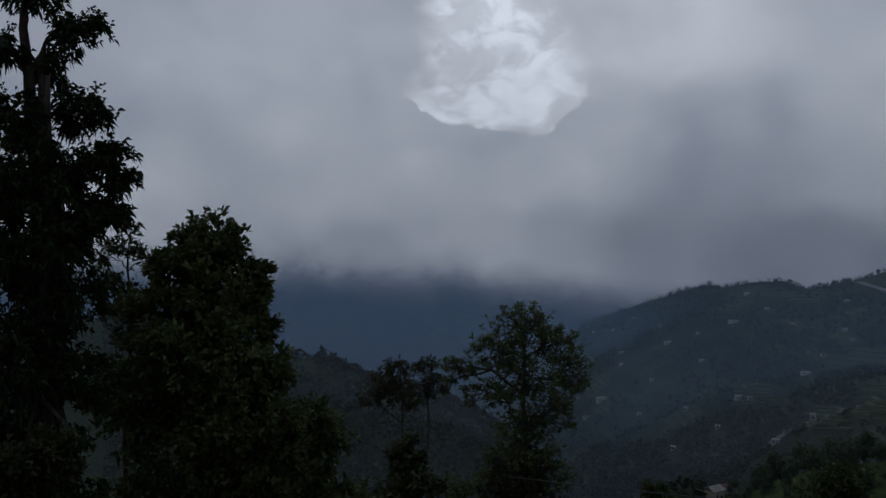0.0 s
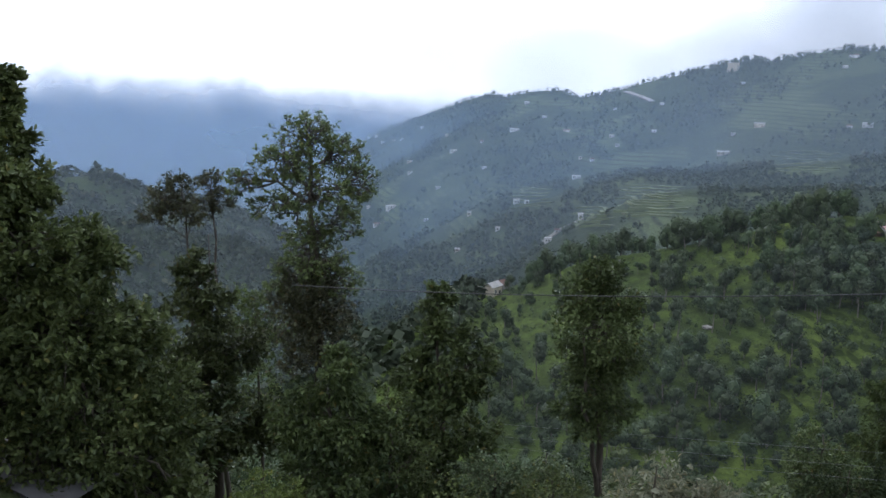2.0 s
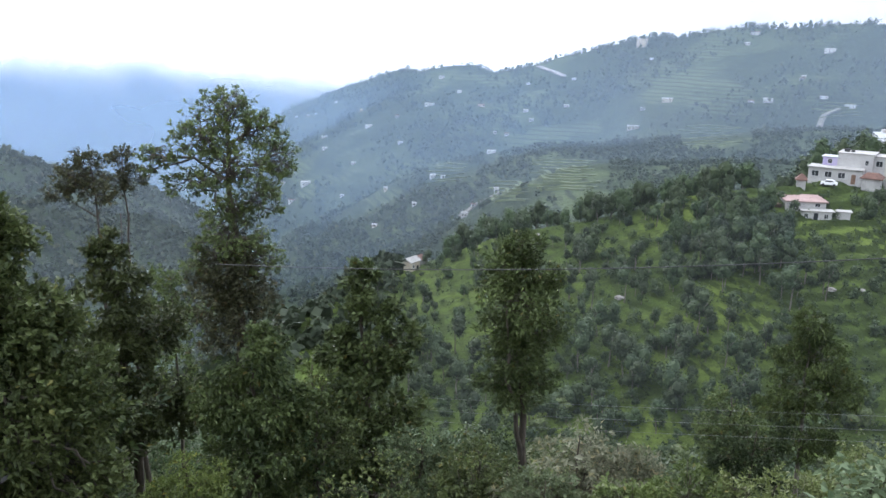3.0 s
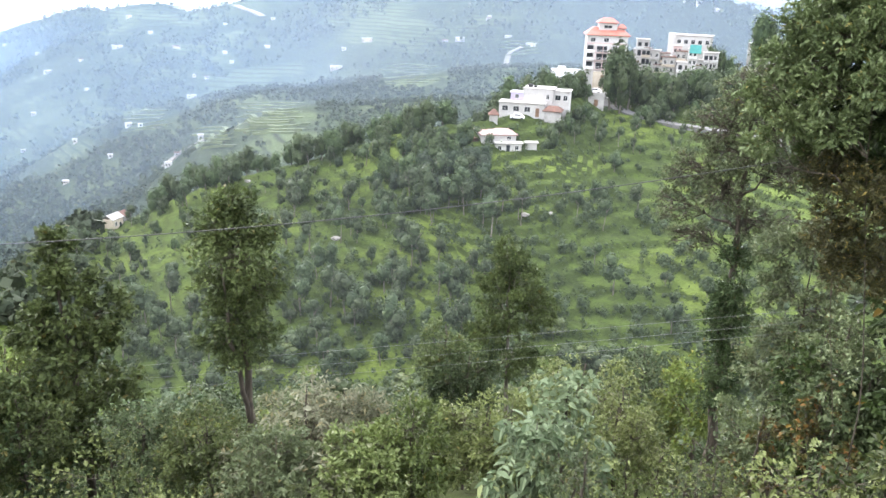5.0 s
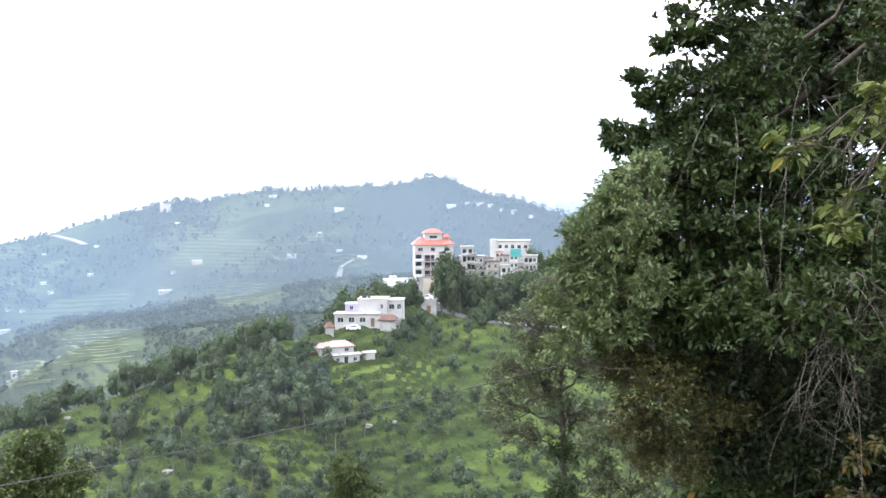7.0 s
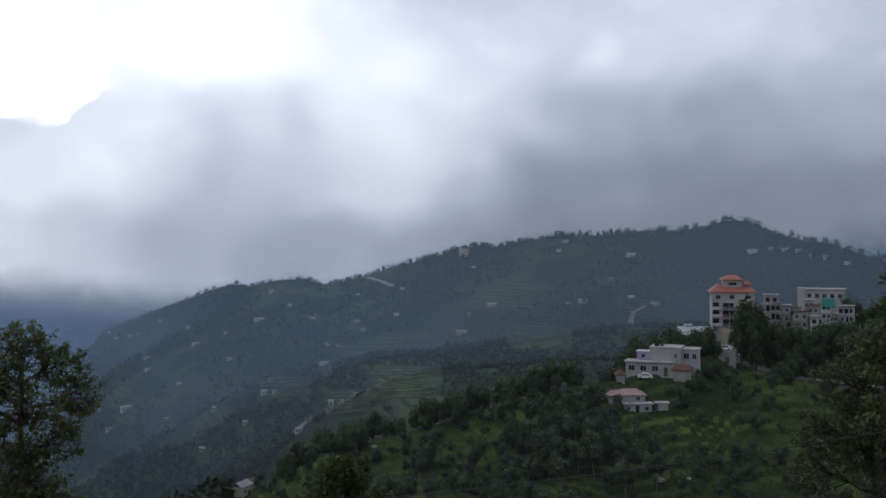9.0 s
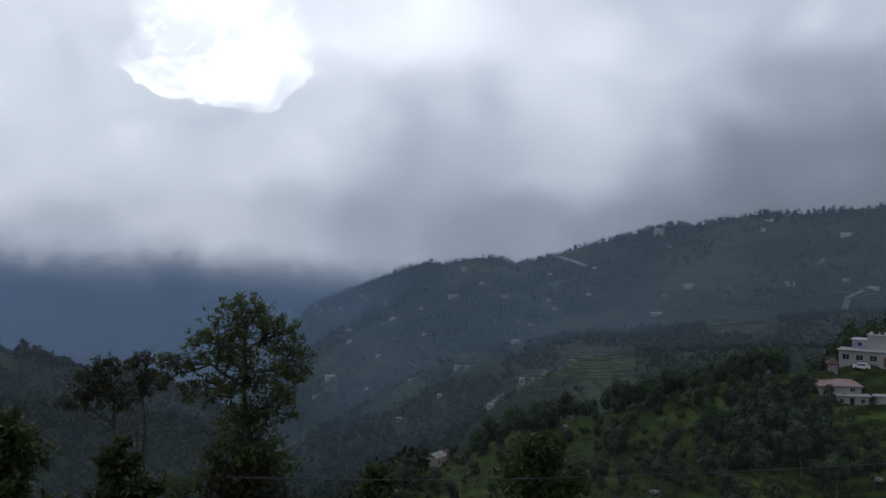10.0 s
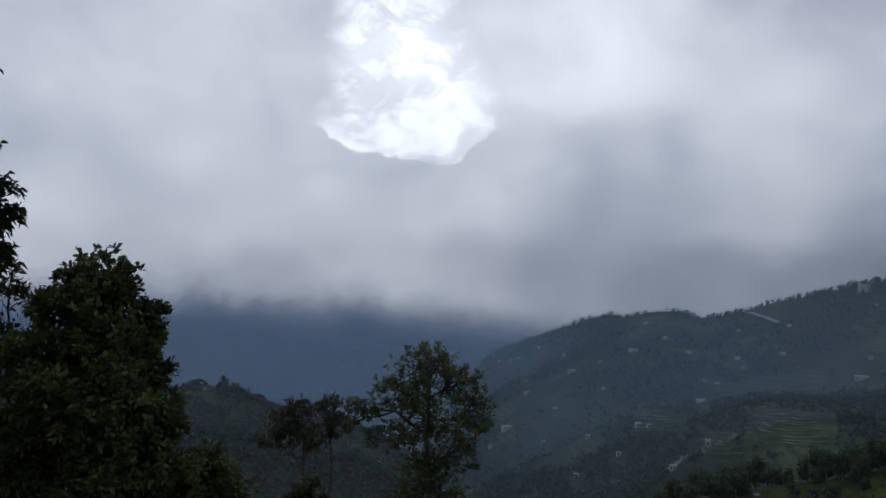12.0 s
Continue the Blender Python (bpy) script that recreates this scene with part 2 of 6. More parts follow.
white_wall = plain("white_plaster", (0.32, 0.312, 0.30), (0.46, 0.45, 0.435), 0.22, 0.85)
grey_wall = plain("weathered_plaster", (0.22, 0.215, 0.205), (0.38, 0.37, 0.35), 0.5, 0.9)
cream_wall = plain("cream_plaster", (0.34, 0.29, 0.22), (0.46, 0.41, 0.33), 0.4, 0.85)
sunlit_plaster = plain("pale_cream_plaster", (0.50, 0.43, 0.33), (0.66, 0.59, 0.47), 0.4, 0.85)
violet_wall = plain("violet_plaster", (0.30, 0.26, 0.42), (0.40, 0.36, 0.50), 0.5, 0.85)
pink_wall = plain("pink_plaster", (0.34, 0.25, 0.235), (0.44, 0.33, 0.315), 0.4, 0.85)
far_white = plain("limewash", (0.38, 0.375, 0.365), (0.54, 0.535, 0.52), 0.3, 0.85)
field_grass = plain("terraced_crop", (0.046, 0.064, 0.022), (0.082, 0.105, 0.036), 0.05, 0.95)
red_roof = plain("red_sheet_roof", (0.26, 0.075, 0.052), (0.35, 0.125, 0.095), 0.6, 0.55)
pink_roof = plain("faded_pink_roof", (0.22, 0.14, 0.125), (0.33, 0.235, 0.215), 0.4, 0.9)
rust_roof = plain("rusty_sheet_roof", (0.08, 0.04, 0.028), (0.15, 0.075, 0.055), 0.7, 0.8)
slab_roof = plain("concrete_roof", (0.24, 0.235, 0.22), (0.40, 0.39, 0.37), 0.4, 0.9)
tin_roof = plain("pale_tin_roof", (0.32, 0.34, 0.36), (0.46, 0.48, 0.50), 0.5, 0.45)
trim_white = plain("white_trim", (0.42, 0.42, 0.405), (0.56, 0.56, 0.545), 0.8, 0.7)
# window glass, and also the painted dark of open doorways and verandas
glass_and_void = plain("glass_and_dark_opening", (0.012, 0.014, 0.018), (0.03, 0.034, 0.04), 0.8, 0.12, 0.0, 0.02)
door_wood = plain("door_wood", (0.10, 0.055, 0.03), (0.18, 0.10, 0.06), 1.2, 0.7)
teal_cloth = plain("teal_tarpaulin", (0.03, 0.22, 0.21), (0.06, 0.32, 0.30), 0.8, 0.6)
car_white = plain("white_car_paint", (0.74, 0.75, 0.76), (0.80, 0.80, 0.80), 0.9, 0.25, 0.0, 0.02)
rubber = plain("tyre_rubber", (0.015, 0.015, 0.016), (0.03, 0.03, 0.03), 4.0, 0.8)
asphalt = plain("asphalt", (0.10, 0.10, 0.10), (0.17, 0.165, 0.16), 0.25, 0.9)
lane_mat = plain("worn_concrete", (0.085, 0.082, 0.08), (0.14, 0.137, 0.13), 0.4, 0.9)
dirt_track = plain("pale_dirt", (0.12, 0.115, 0.095), (0.20, 0.19, 0.16), 0.05, 0.95)
stone_mat = plain("pale_stone", (0.15, 0.14, 0.13), (0.27, 0.255, 0.24), 0.9, 0.9, 0.0, 0.6, 0.05)
wire_mat = plain("black_cable", (0.02, 0.02, 0.02), (0.05, 0.05, 0.05), 2.0, 0.6)
wire_pale = plain("aluminium_cable", (0.10, 0.11, 0.10), (0.18, 0.19, 0.18), 2.0, 0.4, 0.6)


def land(name, soil, grass, bright, scale, stripes=0.0, field_color=None):
    """Ground cover: grass over soil with brighter patches; stripes: terraced fields along the contours."""
    m, n = material(name)
    co = n.add("ShaderNodeTexCoord").outputs["Object"]
    a, b, c = n.noise(co, scale, 5.0, 0.6, 0.4), n.noise(co, scale * 5, 5.0, 0.6), n.noise(co, scale * 32, 4.0, 0.65)
    col = n.mix(n.step(n.math("ADD", n.math("MULTIPLY", b, 0.6), n.math("MULTIPLY", c, 0.4)), 0.36, 0.62), (*soil, 1), (*grass, 1))
    col = n.mix(n.math("MULTIPLY", n.step(a, 0.47, 0.66), n.step(c, 0.3, 0.7, 0.5, 1.0)), col, (*bright, 1))
    if stripes:
        z = n.add("ShaderNodeSeparateXYZ", {0: co}).outputs[2]
        w = n.math("ADD", n.math("MULTIPLY", z, stripes), n.math("MULTIPLY", b, 0.7))
        band = n.step(n.math("ABSOLUTE", n.math("SUBTRACT", n.math("FRACT", w), 0.5)), 0.30, 0.48)
        field = n.step(n.noise(co, scale * 1.6, 2.0, 0.4), 0.50, 0.60)
        col = n.mix(n.math("MULTIPLY", field, 0.8), col, n.mix(band, (*(field_color or bright), 1), (*soil, 1)))
    steep = n.add("ShaderNodeSeparateXYZ", {0: n.add("ShaderNodeNewGeometry").outputs["True Normal"]}).outputs[2]
    col = n.mix(n.step(steep, 0.93, 0.80), col, n.mix(c, (*soil, 1), tuple(0.7 * v for v in grass) + (1,)))
    finish(n, col, 0.95, bump=n.math("ADD", b, c), strength=0.8, distance=1.2 / (scale * 60), **{"Specular IOR Level": 0.08})
    return m


hill_land = land("terrace_grass", (0.020, 0.030, 0.010), (0.050, 0.076, 0.016), (0.096, 0.132, 0.027), 0.035)
slope_land = land("slope_undergrowth", (0.028, 0.032, 0.014), (0.048, 0.068, 0.019), (0.072, 0.100, 0.024), 0.12)
wood_land = land("woodland_floor", (0.018, 0.027, 0.014), (0.030, 0.046, 0.019), (0.044, 0.062, 0.024), 0.012)
ridge_land = land("ridge_fields", (0.022, 0.032, 0.019), (0.032, 0.046, 0.023), (0.054, 0.072, 0.033), 0.006, 0.24, (0.066, 0.086, 0.037))


# ---- the ground, one sheet to the horizon ----
def lattice(i, j, seed):
    v = np.sin(i * 127.1 + j * 311.7 + seed * 74.7) * 43758.5453
    return v - np.floor(v)


def ripple(x, y, seed=0):
    """Smooth value noise, 0 to 1."""
    i, j = np.floor(x), np.floor(y)
    u, v = x - i, y - j
    u, v = u * u * (3 - 2 * u), v * v * (3 - 2 * v)
    a, b = lattice(i, j, seed), lattice(i + 1, j, seed)
    c, d = lattice(i, j + 1, seed), lattice(i + 1, j + 1, seed)
    return (a * (1 - u) + b * u) * (1 - v) + (c * (1 - u) + d * u) * v


def billow(x, y, seed=0, octaves=4):
    return sum(ripple(x * 2 ** k, y * 2 ** k, seed + k) * 0.5 ** k for k in range(octaves)) / (2 - 0.5 ** (octaves - 1))


def table(az, pairs):
    a, v = np.array(sorted(pairs)).T
    return np.interp(az, a, v)


# bearing: drop of the near slope 17 m out; then crest heights in degrees with their distances
DROP = [(-180, 6), (-120, 2), (-95, -5), (-75, -9), (-60, -10), (-20, -10.3), (0, -9.8), (9, -8), (15, -6.5), (25, -5.2), (40, -4), (75, 1), (120, 5), (180, 6)]
HILL_EL = [(-110, -2), (-75, -3.5), (-59, -5.0), (-56, -5.8), (-51, -6.6), (-48, -7.4), (-43, -9.0), (-38.6, -9.6), (-32.4, -11.6), (-24, -13.6),
           (-18, -15.8), (-14.7, -16.4), (-12.3, -18.2), (-9.8, -19.6), (-4, -21.5)]
HILL_D = [(-110, 330), (-59, 330), (-56, 318), (-51, 285), (-48, 240), (-43, 212), (-38, 212), (-24, 225), (-18, 230), (-14.7, 215), (-9.8, 190), (-4, 165)]
SPUR_EL = [(-9, -15.5), (-4, -12.2), (-2.4, -11.1), (0, -10.0), (2.2, -9.3), (4.9, -8.9), (6.3, -8.2), (8.1, -7.4), (9.9, -7.4), (11.7, -7.7), (14, -6.4), (20, -4.5), (40, -3)]
RIDGE_EL = [(-110, -1.00), (-75, -1.60), (-64, -1.60), (-61, -1.10), (-58.5, -0.60), (-57.6, -0.23), (-56.4, 0.22), (-55, 0.32), (-53.2, 0.87), (-52.1, 1.47), (-51, 1.72), (-50.2, 1.62), (-49.1, 1.22), (-47.6, 0.92),
            (-45.7, 0.97), (-43, 0.72), (-41, 0.62), (-39.5, 0.82), (-37.2, 0.47), (-35.2, 0.02), (-34, 0.12), (-32.6, -0.13), (-31.4, -0.48), (-29.8, -0.93), (-28.2, -1.28), (-26.4, -1.85), (-24.6, -2.30), (-23.4, -2.45),
            (-22.2, -2.00), (-20.6, -2.05), (-19.2, -2.35), (-18.7, -2.50), (-17.4, -2.30), (-15.4, -2.95), (-13.5, -3.60), (-11.6, -4.40), (-10, -4.95), (-8.3, -5.50), (-6, -6.60), (-4, -7.80)]
SHOULDER_EL = [(-110, -4), (-60, -4.2), (-40, -5.6), (-31.5, -6.7), (-28.5, -7.0), (-26.2, -7.3), (-23.5, -7.75), (-20.8, -8.4), (-18.5, -9.2), (-16.5, -10.0), (-13.8, -11.5), (-11.4, -12.8), (-6, -15)]
FIELDS_EL = [(-110, -6), (-60, -7.4), (-40, -7.6), (-33, -8.1), (-30.8, -8.1), (-28.5, -8.6), (-25.9, -9.7), (-23.6, -11.0), (-21.6, -12.4), (-19.3, -14.2), (-15, -16.6), (-8, -19)]
RIDGE_D = [(-110, 900), (-60, 1000), (-50, 1150), (-40, 1300), (-20, 1500), (-9, 1750), (-5, 1850)]
FAR_EL = [(-110, -3), (-52, -3), (-30, -4), (-14, -7), (0, -8), (75, -8)]


def height(az, r):
    """The ground's height at a bearing (degrees) and a level distance, before terraces and roughness."""
    az, r = np.broadcast_arrays(np.asarray(az, float), np.asarray(r, float))
    az = (az + 180) % 360 - 180
    up = lambda el, d: EYE.z + d * np.tan(np.radians(el))
    s = table(az, DROP)
    hd, rd = table(az, HILL_D), table(az, RIDGE_D)
    hz, rz, sz, fz = up(table(az, HILL_EL), hd), up(table(az, RIDGE_EL), rd), up(table(az, SPUR_EL), 450), up(table(az, FAR_EL), 4300)
    bz, az_z = up(table(az, FIELDS_EL), 560), up(table(az, SHOULDER_EL), 850)
    one = np.ones_like(s)
    right = [(hd, hz), (hd * 1.12, hz - 9), (hd * 1.4, np.minimum(hz - 45, bz - 22)), (560 * one, bz), (630 * one, bz - 16), (850 * one, az_z), (960 * one, az_z - 26), (rd, rz), (rd * 1.25, rz - 130), (4300 * one, fz)]
    left = [(250 * one, -98 * one), (450 * one, sz), (500 * one, sz - 12), (540 * one, sz - 25), (640 * one, np.minimum(sz - 60, -140)), (800 * one, -230 * one), (1100 * one, -265 * one), (1700 * one, -330 * one), (2500 * one, -395 * one), (4300 * one, fz)]
    back = [(250 * one, s * 11), (450 * one, s * 17), (500 * one, s * 17.6), (540 * one, s * 18), (640 * one, s * 18.4), (800 * one, s * 19), (1100 * one, s * 19.4), (1700 * one, s * 20), (2500 * one, s * 21), (4300 * one, s * 22)]
    w = np.clip((-az - 4) / 6, 0, 1)
    w = w * w * (3 - 2 * w)
    b = np.clip(np.maximum((az - 45) / 40, (-az - 85) / 30), 0, 1)
    b = b * b * (3 - 2 * b)
    kr = [0 * one, 1.6 * one, 17 * one, 30 * one, 60 * one, 108 * one]
    kz = [0 * one, -0.15 * one, s, 1.65 * s, 3.25 * s, 5.5 * s]
    for (r0, z0), (r1, z1), (r2, z2) in zip(left, right, back):
        rr, zz = r0 * (1 - w) + r1 * w, z0 * (1 - w) + z1 * w
        kr.append(rr * (1 - b) + r2 * b)
        kz.append(zz * (1 - b) + z2 * b)
    kr.append(6000 * one)
    kz.append(kz[-1])
    z = np.zeros_like(s)
    for i in range(len(kr) - 1):
        t = (r - kr[i]) / np.maximum(kr[i + 1] - kr[i], 1e-6)
        z = np.where((t >= 0) & (t < 1), kz[i] * (1 - t) + kz[i + 1] * t, z)
    return z


def crest(az):
    az = np.asarray(az, float)
    return table(az, HILL_D)


def terrace_count(x, y, z):
    """How many terrace walls lie below a place, with the part of the next."""
    return (z + 4.5 * (billow(x / 46, y / 46, 8) - 0.5) + 0.9 * (billow(x / 9, y / 9, 14) - 0.5)) / 1.15


def surface(x, y):
    """The finished ground: slope, roughness and the terraces of the near hill."""
    x, y = np.asarray(x, float), np.asarray(y, float)
    r, az = np.hypot(x, y), np.degrees(np.arctan2(-x, y))
    z = height(az, r)
    rough = np.clip(r / 40, 0.1, 1) * 1.6 * (billow(x / 9, y / 9, 3) - 0.5)
    broad = np.clip((r - 420) / 500, 0, 1) * (billow(x / 170, y / 170, 5, 5) - 0.5)
    hd = crest(az)
    front = np.clip((r - 105) / 15, 0, 1) * np.clip((hd * 1.03 - r) / 4, 0, 1) * np.clip((-az - 12) / 8, 0, 1) * np.clip((100 + az) / 12, 0, 1)
    u = terrace_count(x, y, z)
    f = u - np.floor(u)
    k = np.clip((f - 0.78) / 0.22, 0, 1)
    stepped = (np.floor(u) + k * k * (3 - 2 * k) - u) * 1.15 * (0.55 + 0.8 * billow(x / 30, y / 30, 11))
    near_crest = np.exp(-((r - table(az, RIDGE_D)) / 160) ** 2)
    return z + rough * (1 - 0.65 * front) + (0.45 + 0.55 * np.clip((-az - 36) / 10, 0, 1)) * front * stepped + broad * 30 * (1 - 0.75 * near_crest)


def ground_at(x, y):
    return float(surface(x, y))


def link(name, verts, faces, mats, parent=None, label="", smooth=False, index=None):
    me = bpy.data.meshes.new(name)
    me.from_pydata(verts, [], faces)
    for m in mats:
        me.materials.append(m)
    if index is not None:
        me.polygons.foreach_set("material_index", np.asarray(index, np.int32))
    if smooth:
        me.polygons.foreach_set("use_smooth", np.ones(len(me.polygons), bool))
    me.update()
    ob = new(name, me)
    ob.parent = parent
    if label:
        ob["label"] = label
    return ob


def thing(name, place, label, category, group="", turn=0.0, kind=""):
    ob = new(name)
    ob.matrix_world = Matrix.Translation(place) @ Matrix.Rotation(radians(turn), 4, "Z")
    return tagged(ob, label, category, group, kind)


bearings = np.r_[np.arange(38, -92, -0.35), np.arange(-94, -320, -4.0)]
rings = np.r_[0.4, np.geomspace(0.8, 106, 70), np.arange(107, 346, 1.05), np.geomspace(348, 985, 48), np.arange(994, 1860, 11), np.geomspace(1880, 4600, 18)]
A, D = np.meshgrid(np.radians(bearings), rings, indexing="ij")
gx, gy = -np.sin(A) * D, np.cos(A) * D
gz = surface(gx, gy)
na, nr = gx.shape
idx = np.arange(na * nr).reshape(na, nr)
nxt = np.roll(idx, -1, 0)
quads = np.stack([idx[:, :-1], idx[:, 1:], nxt[:, 1:], nxt[:, :-1]], -1).reshape(-1, 4)
ca = np.broadcast_to((((bearings + 180) % 360) - 180)[:, None], (na, nr))[:, :-1].ravel()
cr = np.broadcast_to(rings[None, :], (na, nr))[:, :-1].ravel()
cover = np.where(cr < 105, 1, np.where((ca < -9.5) & (cr < crest(ca) * 1.1), 0, np.where((cr < 700) & (ca > -12), 2, 3)))
verts = np.stack([gx, gy, gz], -1).reshape(-1, 3)
hub = len(verts)
verts = np.vstack([verts, [[0, 0, 0]]])
fan = [(hub, int(idx[i, 0]), int(idx[(i + 1) % na, 0])) for i in range(na)]
ground = link("ground", verts.tolist(), quads[:, ::-1].tolist() + [f[::-1] for f in fan], [hill_land, slope_land, wood_land, ridge_land],
              index=np.r_[cover, np.ones(len(fan), int)], smooth=True)
tagged(ground, "steep green mountain slopes with terraced grass and woodland", "ground", kind="structure")


# ---- how trees and shrubs grow ----
def unit(v):
    return v / np.maximum(np.linalg.norm(v, axis=-1, keepdims=True), 1e-9)


def blades(rng, tips, outs, per, size, slim=0.45, spread=0.8, droop=0.12, jitter=0.5, lift=1.1, ovate=False):
    """Leaves in whorls round the tips: two triangles each, folded along the midrib."""
    n = len(tips) * per
    o = np.repeat(outs, per, 0)
    way = unit(o + rng.normal(0, spread, (n, 3)))
    base = np.repeat(tips, per, 0) + rng.normal(0, jitter * size, (n, 3))
    face = unit(np.array([0, 0, lift]) + rng.normal(0, 0.6, (n, 3)))
    side = unit(np.cross(way, face))
    up = np.cross(side, way)
    L = size * rng.uniform(0.6, 1.25, (n, 1))
    W = L * slim * 0.5
    mid = base + way * L * 0.45
    up = up * L
    if not ovate:
        v = np.stack([base, mid + side * W + up * 0.07, base + way * L - np.array([0, 0, 1]) * L * droop, mid - side * W + up * 0.07], 1)
        k = np.arange(n)[:, None] * 4
        f = np.concatenate([k + [0, 1, 2], k + [0, 2, 3]], 1).reshape(-1, 3)
        return v.reshape(-1, 3), f
    low, high = base + way * L * 0.34, base + way * L * 0.72 - np.array([0, 0, 1]) * L * droop * 0.45
    tip = base + way * L - np.array([0, 0, 1]) * L * droop
    v = np.stack([base, low + side * W + up * 0.06, high + side * W * 0.78 + up * 0.05, tip, high - side * W * 0.78 + up * 0.05, low - side * W + up * 0.06], 1)
    k = np.arange(n)[:, None] * 6
    return v.reshape(-1, 3), np.concatenate([k + [0, 1, 2, 3], k + [0, 3, 4, 5]], 1).reshape(-1, 4)


def tubes(lines, sides=6):
    """Tapered limbs: lines of (points, radii)."""
    vs, fs, base = [], [], 0
    ring = np.linspace(0, 2 * np.pi, sides, endpoint=False)
    for p, r in lines:
        p, r = np.asarray(p, float), np.asarray(r, float)
        t = unit(np.gradient(p, axis=0))
        a = unit(np.cross(t, [0.31, 0.87, 0.38]))
        b = np.cross(t, a)
        v = p[:, None] + r[:, None, None] * (np.cos(ring)[None, :, None] * a[:, None] + np.sin(ring)[None, :, None] * b[:, None])
        vs.append(v.reshape(-1, 3))
        m = len(p)
        for i in range(m - 1):
            for j in range(sides):
                q = base + i * sides
                fs.append((q + j, q + (j + 1) % sides, q + sides + (j + 1) % sides, q + sides + j))
        fs.append(tuple(base + (m - 1) * sides + j for j in range(sides)))
        base += m * sides
    return np.vstack(vs), fs


def limb(rng, a, b, r0, r1, n=6, sag=0.0, wander=0.08):
    a, b = np.asarray(a, float), np.asarray(b, float)
    t = np.linspace(0, 1, n)[:, None]
    p = a + (b - a) * t + rng.normal(0, wander * np.linalg.norm(b - a) / n, (n, 3)) * np.sin(np.pi * t) + np.array([0, 0, sag]) * np.sin(np.pi * t)
    return p, np.linspace(r0, r1, n)


def make_tree(name, place, label, trunk, girth, blobs, leaf, size, seed, slim=0.45, per=9, density=1.0, bark_mat=None, open_crown=0.0,
              category="tree", group="", forks=0, twig=True, droop=0.12, clump=13, loose=1.0, ovate=False, inner=0.14, jitter=0.28):
    """A tree or shrub. trunk: points from the base up; blobs: (x, y, z, rx, rz, tips) of the crown. All in metres from the base."""
    rng = np.random.default_rng(seed)
    ob = thing(name, place, label, category, group)
    trunk = np.asarray(trunk, float)
    s = np.linspace(0, 1, 14)
    path = np.stack([np.interp(s, np.linspace(0, 1, len(trunk)), trunk[:, k]) for k in range(3)], 1)
    path[1:-1, :2] += rng.normal(0, girth * 0.35, (12, 2))
    radii = girth * (1 - 0.82 * s) * (1 + 0.5 * np.exp(-s * 14))
    main, fine, tips, outs = [(path, radii)], [], [], []
    for k in range(forks):
        i = int(rng.integers(2, 6))
        end = path[-3] + rng.normal(0, 1, 3) * [0.25, 0.25, 0.1] + [0.2, 0, 0]
        main.append(limb(rng, path[i], end, radii[i] * 0.75, girth * 0.15, 9, 0, 0.12))
    for x, y, z, rx, rz, count in blobs:
        c = np.array([x, y, z], float)
        below = path[path[:, 2] < z - 0.15 * rz]
        root = path[int(np.argmin(np.linalg.norm(path[:len(below)] - c, axis=1)))] if len(below) > 2 else path[len(path) // 2]
        far = np.linalg.norm(c - root)
        lr = max(girth * 0.42 * min(1, 0.35 + far / 6), 0.012)
        lp, lw = limb(rng, root, c + [0, 0, 0.25 * rz], lr, lr * 0.3, 7, 0.06 * far, 0.35)
        main.append((lp, lw))
        clumps = max(5, int(count * density / clump))
        d = unit(rng.normal(0, 1, (clumps, 3)))
        rad = rng.uniform(0.25 + 0.35 * open_crown, 1.0, (clumps, 1)) ** 0.5
        cc = c + d * rad * [rx, rx, rz] * rng.uniform(0.85, 1.12, (clumps, 1))
        many = max(4, int(count * density / clumps))
        sg = loose * (0.25 - 0.09 * open_crown) * (rx * rx * rz) ** (1 / 3) * (1 if clumps > 10 else 1.2)
        for q in cc:
            t = q + rng.normal(0, sg, (many, 3)) * [1, 1, 0.75]
            tips.append(t)
            outs.append(unit((t - c) / [rx, rx, rz] * 0.8 + [0, 0, 0.35] + rng.normal(0, 0.25, (many, 3))))
            if twig:
                j = int(rng.integers(3, 7))
                fine.append(limb(rng, lp[j], q, lw[j] * 0.7, max(lr * 0.12, 0.004 + 0.006 * (open_crown > 0.7)), 4, 0.03 * rx, 0.5))
                if open_crown > 0.3:
                    for e in t[:: max(1, many // 4)]:
                        fine.append(limb(rng, q - (q - lp[j]) * 0.2, e, max(lr * 0.14, 0.005), 0.003, 3, 0, 0.4))
    if inner:
        heart = [(c[0], c[1], c[2], c[3], c[4], max(4, int(c[5] * density * inner))) for c in blobs]
        it = np.vstack([np.array(c[:3]) + rng.normal(0, 0.2, (c[5], 3)) * [c[3], c[3], c[4]] for c in heart])
        io = unit(rng.normal(0, 1, it.shape) + [0, 0, 0.4])
    v, f = tubes(main, 7)
    if fine:
        w, g = tubes(fine, 4)
        f = f + [tuple(i + len(v) for i in q) for q in g]
        v = np.vstack([v, w])
    link("trunk", v.tolist(), f, [bark_mat or bark], ob, smooth=True)
    v, f = blades(rng, np.vstack(tips), np.vstack(outs), per, size, slim, droop=droop, ovate=ovate, jitter=jitter)
    if inner:
        w, g = blades(rng, it, io, 3, size * 1.3, 0.6, ovate=ovate)
        v, f = np.vstack([v, w]), np.vstack([f, g + len(v)])
    link("crown", v.tolist(), f.tolist(), [leaf], ob)
    return ob


